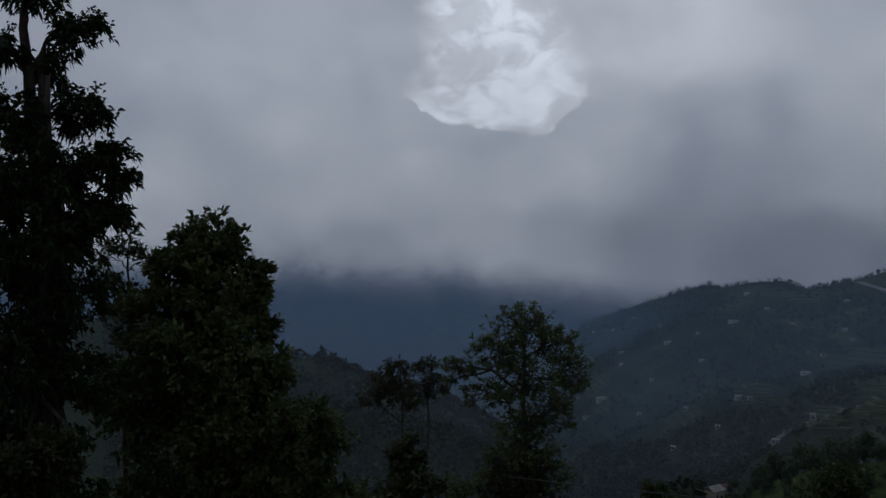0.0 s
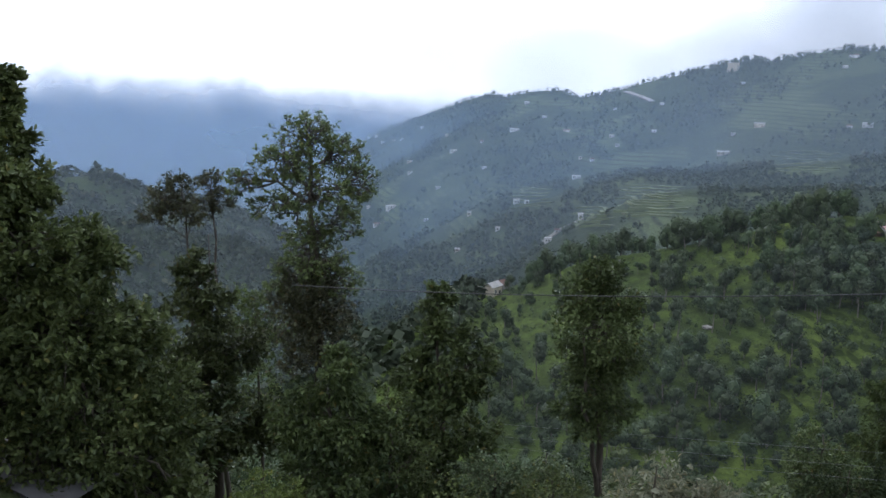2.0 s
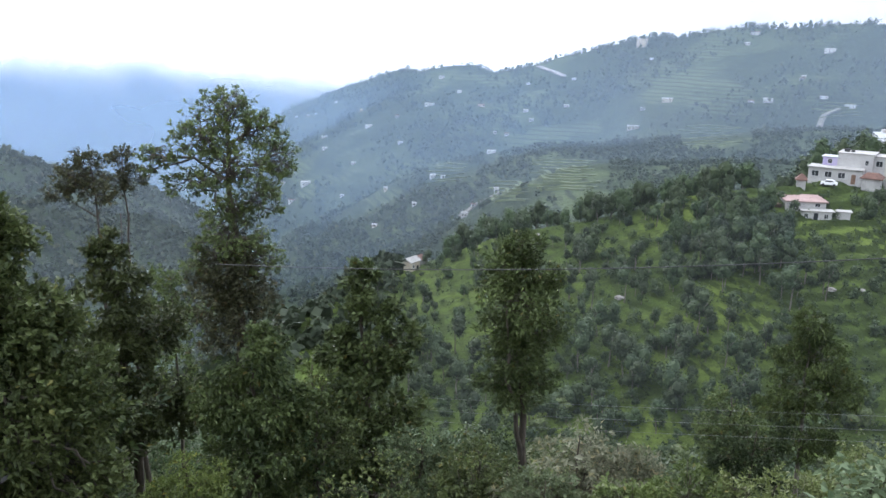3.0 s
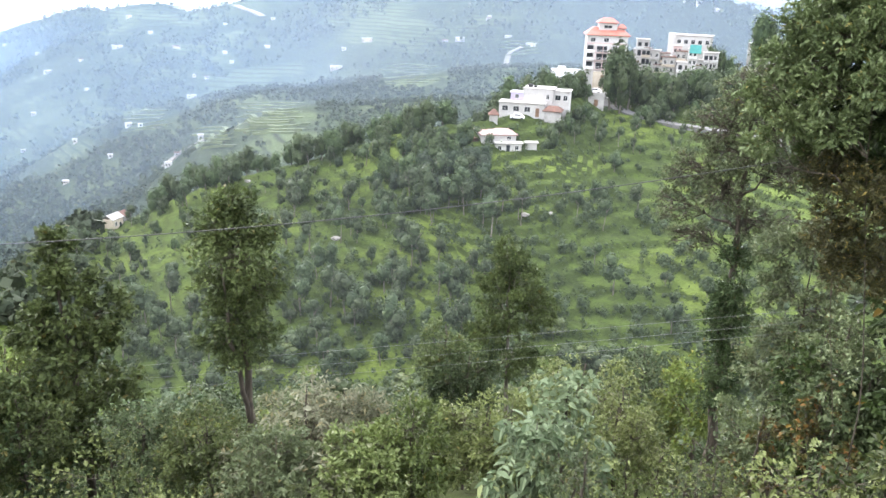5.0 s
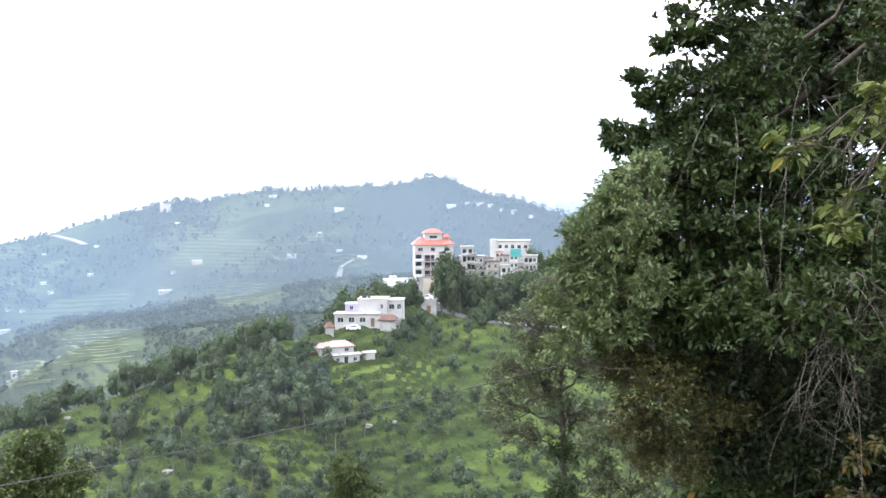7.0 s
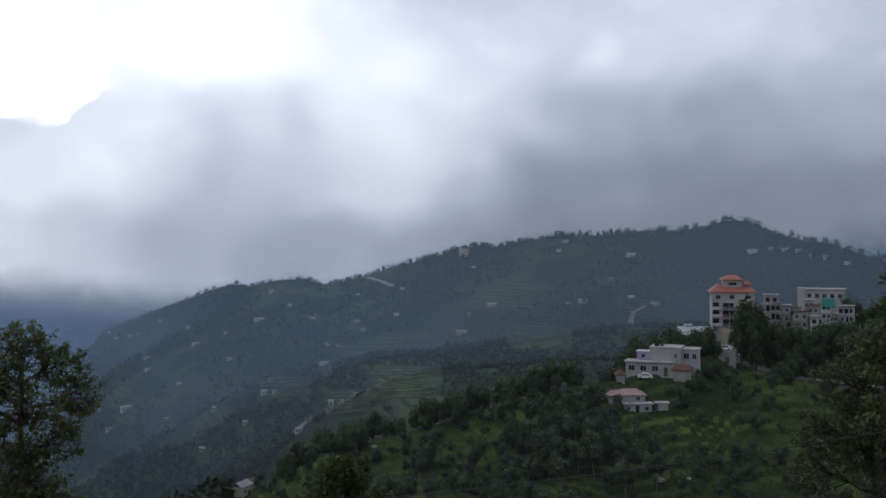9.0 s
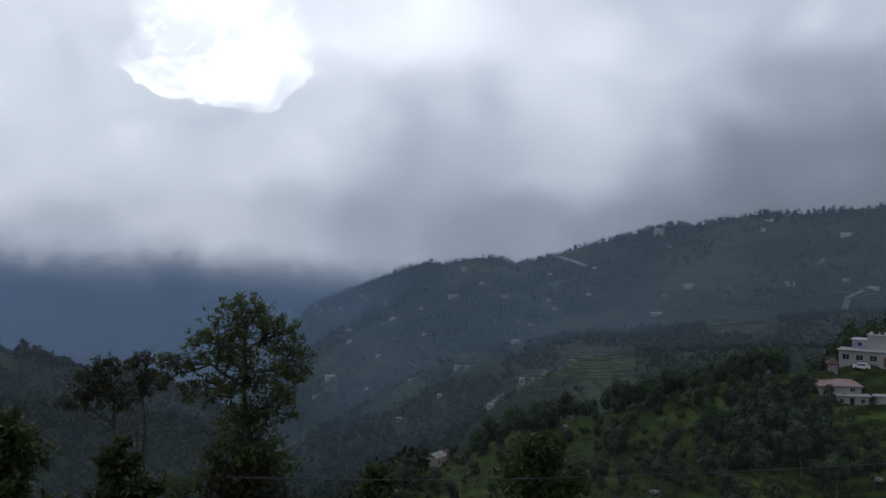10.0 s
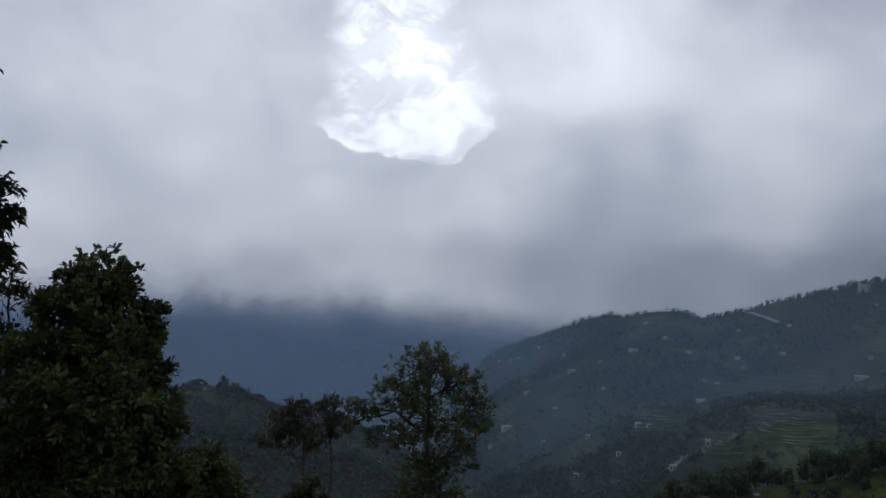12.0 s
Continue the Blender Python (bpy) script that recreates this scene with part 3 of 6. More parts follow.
def seen_tree(name, label, az, d, lean, girth, crown, leaf, size, seed, base_az=None, head=None, **more):
    """A tree given by bearings: crown blobs as (bearing, height, half width, half height in degrees, metres nearer or farther, tips)."""
    b = at(az if base_az is None else base_az, 0, d)
    b.z = ground_at(b.x, b.y) - 0.15
    k = d * math.tan(radians(1))
    blobs = []
    for a, e, hw, hh, dd, count in crown:
        c = at(a, e, d + dd) - b
        blobs.append((c.x, c.y, c.z, hw * k, hh * k, count))
    top = max(blobs, key=lambda q: q[2] + q[4] * 0.3) if head is None else blobs[head]
    mid = at(az, (crown[0][1] - 14) * 0.8, d) - b
    trunk = [(0, 0, 0), (mid.x * 0.5 + lean, mid.y * 0.5, top[2] * 0.35), (top[0] * 0.7 + lean, top[1] * 0.7, top[2] * 0.7), (top[0], top[1], top[2])]
    return make_tree(name, b, label, trunk, girth, blobs, leaf, size, seed, **more)


# ---- trees near the terrace ----
seen_tree("oak_tree", "slender oak with a rounded open crown and ivy-browned lower trunk", -5.4, 18.2, 0.05, 0.17, [
    (-5.2, -5.6, 1.9, 1.5, 0, 200), (-3.4, -7.2, 1.9, 1.4, -.4, 200), (-7.4, -7.0, 1.7, 1.4, .4, 190), (-0.8, -8.6, 1.3, 0.9, .2, 100), (-8.6, -8.9, 1.1, 1.2, 0, 110),
    (-5.4, -9.2, 2.4, 1.4, -.6, 230), (-2.6, -10.3, 1.4, 1.0, .3, 100), (-7.4, -11.4, 1.3, 1.3, .1, 120), (-5.0, -12.4, 1.6, 1.5, 0, 170), (-5.4, -13.8, 2.5, 1.3, 0, 190), (-3.9, -15.2, 1.7, 1.2, .2, 120), (-7.0, -15.0, 1.6, 1.2, -.2, 110)],
    crown_leaf, 0.088, 11, open_crown=0.75, per=9, slim=0.5, inner=0, density=0.70, clump=3.2, loose=0.95)
seen_tree("ivy_growth", "browned ivy clothing the oak's lower trunk", -5.4, 18.0, 0.0, 0.06, [
    (-5.2, -15.4, 2.0, 1.6, 0, 260), (-6.2, -18.0, 2.5, 1.8, 0, 330), (-3.9, -17.6, 1.9, 1.8, 0, 260), (-5.4, -20.4, 2.6, 1.6, 0, 280)],
    brown_leaf, 0.10, 12, per=8, category="climber")
for k, (a, crown) in enumerate(((3.0, [(4.4, -9.4, 1.1, 0.8, 0, 120), (3.2, -8.6, 1.2, 0.8, 0, 130), (3.6, -10.2, 1.3, 0.7, 0, 120), (5.2, -10.3, 0.8, 0.6, 0, 60), (2.6, -10.6, 0.8, 0.6, 0, 60)]),
                                (1.4, [(1.3, -8.6, 1.0, 0.8, 0, 110), (0.7, -9.6, 0.9, 0.8, 0, 90), (1.8, -9.9, 0.8, 0.8, 0, 80)]))):
    seen_tree("bare_topped_tree", "thin tree with a browned crown above a bare stem", a, 23.0 + 0.8 * k, 0.0, 0.09, crown, brown_leaf, 0.10, 13 + 40 * k, base_az=a - 0.2, open_crown=0.5, forks=1 - k, per=7, clump=5, loose=1.0, inner=0)
seen_tree("light_leaved_tree", "light green bushy tree showing between darker ones", -1.2, 24.0, 0.0, 0.08, [
    (-1.2, -16.2, 1.5, 1.2, 0, 150), (0.0, -18.2, 1.6, 1.4, 0, 180), (-2.2, -18.6, 1.6, 1.4, 0, 180), (-1.0, -20.8, 2.2, 1.6, 0, 240), (-1.4, -23.4, 2.4, 1.6, 0, 240)], lime_oak, 0.10, 31, per=8, clump=7, loose=0.8)
seen_tree("leafy_tree", "dense dark green conical tree on the slope", 1.8, 19.5, 0.0, 0.15, [
    (2.6, -14.4, 1.3, 1.3, 0, 160), (2.2, -16.9, 2.3, 1.7, 0, 330), (0.8, -20.0, 2.8, 2.0, 0, 430), (3.4, -20.6, 2.8, 2.0, 0, 430), (0.8, -24.2, 3.4, 2.4, -.4, 520),
    (3.8, -25.0, 3.2, 2.4, -.4, 500)], oak, 0.13, 14, per=8, clump=17, loose=0.66, slim=0.52, ovate=True)
seen_tree("leafy_tree", "broad bushy tree of dark drooping leaves", -6.2, 16.0, 0.0, 0.13, [
    (-6.3, -21.8, 2.4, 1.9, 0, 330), (-4.4, -24.6, 3.0, 2.2, 0, 430), (-8.2, -25.2, 3.0, 2.3, 0, 430), (-6.2, -28.6, 3.8, 2.6, -.3, 480)], oak, 0.12, 15, per=8, clump=17, loose=0.66, slim=0.52, ovate=True, droop=0.4)
seen_tree("broadleaf_tree", "tall dense broadleaf tree with lobed dark crown", 14.5, 15.0, 0.1, 0.24, [
    (16.2, -0.2, 2.4, 2.0, 0, 420), (18.0, -1.6, 1.8, 1.6, .3, 260), (13.0, -2.6, 1.3, 1.3, 0, 200), (15.6, -3.6, 3.0, 2.2, -.4, 560), (12.8, -5.4, 1.0, 1.4, 0, 130),
    (19.6, -5.2, 2.6, 2.2, 0, 420), (16.0, -7.6, 4.2, 2.8, -.8, 900), (12.8, -9.4, 2.0, 2.4, -.4, 380), (20.4, -10.4, 2.8, 2.8, -.3, 480), (14.0, -12.6, 4.4, 3.2, -1.0, 950),
    (9.6, -13.6, 2.6, 2.4, -.6, 430), (18.2, -15.6, 3.4, 3.2, -.8, 600), (11.4, -18.0, 4.4, 3.4, -1.1, 950), (7.4, -18.4, 2.8, 2.6, -.8, 470), (15.6, -21.2, 3.6, 3.4, -1.0, 650),
    (9.6, -23.6, 4.4, 3.4, -1.2, 900), (5.6, -23.4, 2.8, 2.8, -1.0, 470), (12.6, -27.6, 4.2, 3.2, -1.3, 800), (7.0, -28.6, 4.0, 3.2, -1.3, 700)], broad_leaf, 0.115, 16, per=9, clump=15, loose=0.66, slim=0.52, ovate=True)
seen_tree("bare_topped_tree", "spindly tree with thin bare twigs above its leaves", 21.2, 15.8, 0.0, 0.07, [
    (21.0, 0.1, 1.4, 1.0, 0, 60), (22.4, -0.8, 1.1, 0.9, 0, 44), (20.0, -1.4, 1.4, 0.9, 0, 70), (21.6, -3.2, 1.8, 1.4, 0, 160), (20.6, -5.0, 1.6, 1.4, 0, 130)], oak, 0.11, 17, open_crown=1.0, per=6)
seen_tree("tall_tree", "tall dark tree with a forked trunk and drooping leaves", 26.0, 13.5, 0.0, 0.26, [
    (27.0, 15.5, 2.2, 2.0, 0, 150), (24.4, 12.8, 1.8, 1.5, 0, 130), (29.0, 11.6, 2.2, 1.8, 0, 180), (25.8, 10.4, 1.4, 1.2, .3, 90), (23.6, 8.2, 1.7, 1.5, 0, 170), (28.2, 7.4, 2.4, 1.9, 0, 260),
    (23.0, 4.6, 2.0, 1.7, 0, 300), (26.2, 4.4, 2.6, 2.0, -.3, 420), (29.6, 3.4, 2.6, 2.2, 0, 380), (23.2, 1.2, 1.9, 1.7, 0, 280), (26.6, 0.2, 3.0, 2.3, -.3, 520), (30.0, -2.0, 2.8, 2.6, 0, 420),
    (25.0, -3.8, 2.6, 2.1, 0, 380), (28.0, -7.0, 3.0, 2.8, -.2, 480), (24.6, -8.6, 2.2, 2.0, 0, 260), (31.0, -10.5, 3.0, 3.0, 0, 420), (27.5, -12.5, 2.6, 2.2, 0, 300), (25.4, -14.0, 2.4, 2.2, -.3, 260), (26.8, -17.6, 2.6, 2.2, -.3, 260), (24.8, -19.6, 2.2, 1.8, -.3, 200)],
    creeper_leaf, 0.13, 18, per=8, slim=0.34, droop=0.5, forks=2, density=0.8, open_crown=0.3, loose=0.85)
seen_tree("leafy_tree", "dark leafy undergrowth tree beside the lane", 29.0, 12.0, 0.0, 0.10, [
    (25.4, -13.0, 1.8, 1.8, 0, 200), (28.4, -14.0, 2.4, 2.2, 0, 300), (32.0, -14.6, 2.8, 2.4, 0, 330), (26.0, -17.0, 2.2, 2.0, 0, 260), (29.4, -18.2, 2.8, 2.4, 0, 330), (33.0, -19.6, 3.0, 2.6, 0, 330),
    (26.6, -21.0, 2.2, 2.0, 0, 240), (30.4, -22.8, 2.8, 2.4, 0, 300)], oak, 0.11, 32, per=8, clump=14, loose=0.7)
seen_tree("leafy_tree", "upright leafy tree with a dark inner crown", -14.6, 17.0, 0.0, 0.11, [
    (-14.0, -17.3, 1.2, 1.3, 0, 150), (-14.4, -19.4, 2.0, 1.5, 0, 260), (-12.8, -21.6, 1.8, 1.7, 0, 260), (-16.4, -21.4, 1.8, 1.6, 0, 240), (-14.6, -23.4, 2.6, 2.0, -.3, 360),
    (-12.6, -26.0, 2.2, 1.9, 0, 260), (-16.6, -26.2, 2.2, 1.9, 0, 260), (-14.2, -28.6, 3.0, 2.0, -.3, 330)], oak, 0.12, 19, per=8, clump=17, loose=0.66, slim=0.52, ovate=True)
seen_tree("oak_tree", "upright oak with an oval crown above a bare twin trunk", -26.2, 16.5, 0.0, 0.12, [
    (-25.4, -14.6, 1.4, 1.2, 0, 200), (-24.2, -16.4, 1.7, 1.4, 0, 260), (-27.0, -16.6, 1.5, 1.4, 0, 230), (-25.6, -18.4, 2.9, 1.9, -.2, 430), (-24.2, -20.4, 1.8, 1.5, 0, 260),
    (-27.2, -20.4, 1.5, 1.4, 0, 210), (-25.2, -22.2, 2.0, 1.4, 0, 240), (-23.8, -23.6, 1.3, 1.1, 0, 120), (-26.6, -23.4, 1.5, 1.1, 0, 140), (-25.4, -24.8, 1.6, 1.0, 0, 130)], oak, 0.11, 20, per=8, forks=1, density=0.95, clump=6, loose=0.85, open_crown=0.25, inner=0.05)
seen_tree("young_oak_tree", "narrow young tree with tufted green crown", -45.4, 23.5, 0.0, 0.09, [
    (-45.0, -17.8, 1.3, 1.1, 0, 190), (-45.6, -19.6, 2.0, 1.3, 0, 330), (-44.0, -20.0, 1.3, 1.0, 0, 150), (-47.2, -21.4, 1.7, 1.2, 0, 230), (-45.0, -22.2, 2.1, 1.4, 0, 330),
    (-43.6, -23.2, 1.4, 1.2, 0, 160), (-45.6, -24.8, 2.2, 1.5, 0, 300)], oak, 0.115, 21, per=8, bark_mat=grey_bark, open_crown=0.2, clump=11, loose=0.72, density=1.1, inner=0.1, droop=0.4)
seen_tree("thin_tree", "light-leaved tree with a forked grey trunk, ivy below", -60.2, 17.8, 0.0, 0.14, [
    (-61.6, -4.4, 2.0, 1.5, 0, 230), (-63.6, -2.8, 1.9, 1.5, 0, 210), (-59.8, -6.2, 2.1, 1.5, 0, 260), (-57.8, -8.4, 1.9, 1.4, 0, 220),
    (-61.6, -8.4, 2.2, 1.5, 0, 260), (-59.4, -10.2, 2.2, 1.4, 0, 240), (-56.6, -11.4, 1.8, 1.3, 0, 170), (-62.8, -11.0, 1.9, 1.4, 0, 180), (-58.6, -12.6, 2.1, 1.4, 0, 200),
    (-55.6, -13.8, 1.3, 1.2, 0, 90), (-60.6, -14.2, 1.8, 1.3, 0, 150), (-57.2, -15.8, 1.7, 1.2, 0, 110), (-63.0, -14.4, 1.5, 1.2, 0, 90)], thin_leaf, 0.08, 22, open_crown=0.75, per=8, clump=4, inner=0, head=2, density=1.1)
seen_tree("ivy_growth", "dark ivy round the thin tree's trunk", -60.2, 17.6, 0.0, 0.03, [
    (-60.2, -16.6, 0.8, 1.2, 0, 120), (-60.3, -18.8, 1.2, 1.4, 0, 240), (-60.1, -21.0, 1.5, 1.5, 0, 320), (-60.4, -23.2, 1.5, 1.6, 0, 320), (-60.4, -25.4, 1.4, 1.4, 0, 240)], creeper_leaf, 0.09, 23, per=8, category="climber")
# The last three blobs are overhang beyond the view, added to shade this side.
seen_tree("vine_hung_tree", "large dense glossy-leaved tree hung with vines", -73.0, 11.6, 0.0, 0.12, [
    (-66.0, 4.6, 2.2, 2.4, 0, 300), (-69.6, 6.8, 3.2, 3.0, 0, 470), (-74.0, 8.4, 4.0, 3.4, .3, 560), (-80.0, 8.0, 4.0, 3.6, 0, 520), (-64.8, 1.2, 2.2, 2.2, 0, 330),
    (-67.4, 2.0, 3.0, 2.6, -.5, 520), (-71.0, 2.6, 3.6, 3.0, -.6, 620), (-77.0, 2.6, 3.8, 3.2, -.4, 600), (-84.0, 2.0, 4.0, 3.6, 0, 520), (-63.2, -1.8, 2.0, 2.0, .2, 290), (-65.4, -2.6, 2.8, 2.2, -.5, 450),
    (-69.0, -2.4, 3.2, 2.6, -.9, 620), (-73.4, -2.4, 3.4, 2.8, -.8, 620), (-79.0, -3.0, 3.6, 3.2, -.5, 560), (-62.4, -5.2, 1.8, 1.8, .1, 240), (-64.0, -6.6, 2.2, 2.0, -.3, 340), (-67.0, -6.6, 2.8, 2.2, -.9, 480),
    (-71.0, -6.4, 3.0, 2.2, -1.4, 520), (-75.4, -6.4, 3.2, 2.4, -1.6, 480), (-81.0, -6.4, 3.6, 2.8, -1.6, 480), (-64.2, -9.6, 1.9, 1.7, -.2, 290), (-68.0, -10.2, 2.4, 1.8, -.7, 380), (-73.0, -11.4, 2.8, 2.4, 1.0, 380),
    (-78.6, -12.0, 3.2, 2.8, 1.0, 420), (-76.0, -15.0, 3.0, 2.4, 1.5, 340), (-71.6, -14.6, 2.6, 2.2, 1.4, 320), (-82.0, -15.0, 3.4, 3.0, 1.4, 380),
    (-66.2, 7.8, 1.5, 1.6, 0, 170), (-68.0, 10.8, 1.8, 1.9, 0, 220), (-64.4, 4.6, 1.2, 1.3, 0, 110), (-70.4, 12.4, 2.4, 2.2, 0, 260), (-84.0, 14.0, 5.0, 4.0, -1.5, 380), (-92.0, 10.0, 6.0, 5.0, -1.5, 420), (-92.0, 0.0, 5.0, 5.0, -1.0, 240)], glossy, 0.105, 24, per=8, slim=0.44, clump=15, loose=0.62, ovate=True, head=2, density=0.72, inner=0.1, jitter=0.15)
seen_tree("light_leaved_tree", "slim tree of bright yellow-green leaves leaning out beside the big tree", -69.0, 10.5, 0.0, 0.012, [
    (-65.6, 2.4, 1.6, 1.4, -.3, 180), (-63.8, 0.4, 1.7, 1.4, 0, 200), (-66.0, -0.8, 1.8, 1.5, -.4, 210), (-62.2, -1.8, 1.7, 1.5, 0, 210), (-64.4, -2.8, 1.8, 1.5, -.3, 220), (-61.0, -4.2, 1.6, 1.4, 0, 190), (-63.2, -5.4, 1.9, 1.5, -.2, 220),
    (-59.8, -6.4, 1.5, 1.2, 0, 150), (-61.8, -7.4, 1.7, 1.3, -.2, 190), (-64.2, -8.0, 1.7, 1.3, -.3, 180), (-60.4, -9.2, 1.2, 1.0, 0, 90), (-66.4, -5.0, 1.6, 1.4, -.4, 170)],
    bright_leaf, 0.08, 30, per=7, slim=0.44, clump=8, loose=0.75, open_crown=0.2)
seen_tree("dry_climber", "olive-brown small-leaved climber beneath the big tree", -68.0, 10.6, 0.0, 0.006, [
    (-65.2, -10.6, 1.8, 1.5, 0, 260), (-67.6, -11.6, 2.4, 1.9, -.2, 400), (-65.6, -14.0, 1.9, 1.7, 0, 280), (-70.6, -13.4, 2.4, 2.0, 0, 340), (-68.4, -15.8, 2.4, 1.8, 0, 330), (-66.0, -16.6, 1.4, 1.2, 0, 150)], dry_leaf, 0.06, 25, per=9, category="climber")
seen_tree("creeper", "hanging curtain of broad-leaved creeper", -74.0, 11.2, 0.0, 0.016, [
    (-71.6, -19.0, 2.2, 2.4, 0, 260), (-74.6, -17.4, 2.4, 2.4, .8, 240), (-78.6, -19.0, 3.0, 2.8, .7, 300), (-73.4, -23.6, 3.0, 2.4, 0, 320), (-78.0, -25.0, 3.4, 2.6, 0, 340),
    (-83.0, -20.0, 3.4, 4.0, 0, 340)], vine_leaf, 0.12, 26, per=7, slim=0.62, droop=0.5, ovate=True, category="climber")
seen_tree("leafy_tree", "light grey-green leafy tree between the thin tree and the big one", -64.6, 14.0, 0.0, 0.04, [
    (-62.8, -15.6, 1.5, 1.3, 0, 120), (-64.8, -15.2, 1.6, 1.4, 0, 140), (-66.6, -16.8, 1.6, 1.4, 0, 140), (-63.4, -18.2, 1.8, 1.5, 0, 170), (-65.8, -19.4, 1.9, 1.5, 0, 180),
    (-63.8, -21.4, 2.0, 1.5, 0, 180), (-67.6, -20.6, 1.7, 1.5, 0, 160), (-66.4, -23.0, 2.0, 1.5, 0, 180), (-62.4, -23.6, 1.8, 1.4, 0, 150)], thin_leaf, 0.08, 33, per=8, clump=7, loose=0.8, open_crown=0.2)
seen_tree("creeper", "tangle of broad-leaved creeper at the big tree's foot", -80.0, 9.6, 0.0, 0.016, [
    (-73.0, -27.6, 2.4, 2.0, 0, 170), (-77.0, -26.4, 2.6, 2.2, 0, 200), (-81.0, -25.4, 2.8, 2.4, 0, 220), (-85.4, -24.6, 3.0, 2.6, 0, 220), (-75.4, -30.6, 2.8, 2.0, 0, 190), (-80.0, -30.0, 3.0, 2.4, 0, 220),
    (-85.0, -29.6, 3.2, 2.6, 0, 220), (-90.0, -24.0, 3.2, 3.4, 0, 200), (-70.4, -30.8, 2.6, 1.8, 0, 160)], creeper_leaf, 0.115, 34, per=7, slim=0.62, droop=0.5, ovate=True, category="climber")
# Added filler: the crown's inner shade put in as near-black leaves.
seen_tree("dark_ivy", "near-black leaves filling in the shade inside the big tree", -74.5, 10.8, 0.0, 0.016, [
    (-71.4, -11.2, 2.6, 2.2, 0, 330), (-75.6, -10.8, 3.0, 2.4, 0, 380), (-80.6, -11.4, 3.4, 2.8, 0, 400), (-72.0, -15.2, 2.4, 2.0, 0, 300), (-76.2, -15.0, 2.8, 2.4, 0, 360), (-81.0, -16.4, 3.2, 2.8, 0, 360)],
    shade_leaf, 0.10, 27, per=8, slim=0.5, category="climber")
# Added backing in the shade leaf, to close sky gaps in the tree before it.
seen_tree("evergreen_tree", "added dark crown behind the vine-hung tree, closing its sky gaps", -76.0, 14.6, 0.0, 0.10, [
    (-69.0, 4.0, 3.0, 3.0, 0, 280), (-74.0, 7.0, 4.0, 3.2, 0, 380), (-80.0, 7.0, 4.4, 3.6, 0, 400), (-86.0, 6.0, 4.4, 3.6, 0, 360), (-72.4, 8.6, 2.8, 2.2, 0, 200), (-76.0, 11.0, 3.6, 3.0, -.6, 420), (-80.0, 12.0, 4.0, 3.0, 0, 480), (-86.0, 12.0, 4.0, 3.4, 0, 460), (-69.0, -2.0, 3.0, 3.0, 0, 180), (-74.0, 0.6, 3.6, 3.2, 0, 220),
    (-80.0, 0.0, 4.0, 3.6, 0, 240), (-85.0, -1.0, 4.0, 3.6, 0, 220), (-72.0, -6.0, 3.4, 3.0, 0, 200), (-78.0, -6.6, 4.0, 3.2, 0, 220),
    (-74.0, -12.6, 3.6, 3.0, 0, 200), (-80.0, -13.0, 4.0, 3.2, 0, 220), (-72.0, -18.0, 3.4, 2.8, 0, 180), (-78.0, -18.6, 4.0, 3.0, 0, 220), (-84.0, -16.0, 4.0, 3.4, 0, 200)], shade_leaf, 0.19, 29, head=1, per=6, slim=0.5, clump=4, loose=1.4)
root = at(-88, 9, 7.8)
reach = [at(a, e, 7.4) - root for a, e in ((-84.0, 6.6), (-80.0, 4.6), (-77.0, 2.0))]
make_tree("hanging_branch", root, "low branch of bright yellow-green broad leaves", [(0, 0, 0), *[tuple(q) for q in reach]], 0.013,
          [(*(at(a, e, 7.4) - root), 0.14, 0.11, n) for a, e, n in ((-75.2, 4.2, 4), (-78.2, 0.4, 5), (-79.6, 4.8, 4), (-77.8, -1.3, 4), (-81.0, 2.2, 4), (-80.4, 6.6, 4))],
          lime_leaf, 0.115, 28, per=3, slim=0.5, droop=0.4, ovate=True, category="branch", open_crown=1.0, inner=0, clump=4)
seen_tree("creeper", "creeper turning orange and yellow over the dark leaves", -80.0, 10.2, 0.0, 0.01, [
    (-79.0, -14.8, 0.7, 0.8, 0, 14), (-81.2, -14.0, 0.9, 0.8, 0, 18), (-83.2, -14.4, 1.0, 0.9, 0, 20), (-78.6, -17.4, 0.7, 1.0, 0, 16)], rust_leaf, 0.10, 35, per=6, slim=0.62, droop=0.5, ovate=True, inner=0, category="climber")


# ---- where a line of sight meets the land ----
def land_on(az, el, near=110.0, far=4200.0):
    """The first ground met beyond a distance, on a bearing and height from the terrace."""
    r = np.geomspace(near, far, 900)
    a = radians(az)
    z = surface(-np.sin(a) * r, np.cos(a) * r)
    hit = np.nonzero(np.degrees(np.arctan2(z - EYE.z, r)) >= el)[0]
    d = float(r[hit[0]]) if len(hit) else float(table(az, RIDGE_D))
    p = at(az, 0, d)
    p.z = ground_at(p.x, p.y)
    return p, d


bm = bmesh.new()
bmesh.ops.create_icosphere(bm, subdivisions=2, radius=1)
core_points = np.array([v.co[:] for v in bm.verts])
core_faces = np.array([[v.index for v in f.verts] for f in bm.faces])
bm.free()


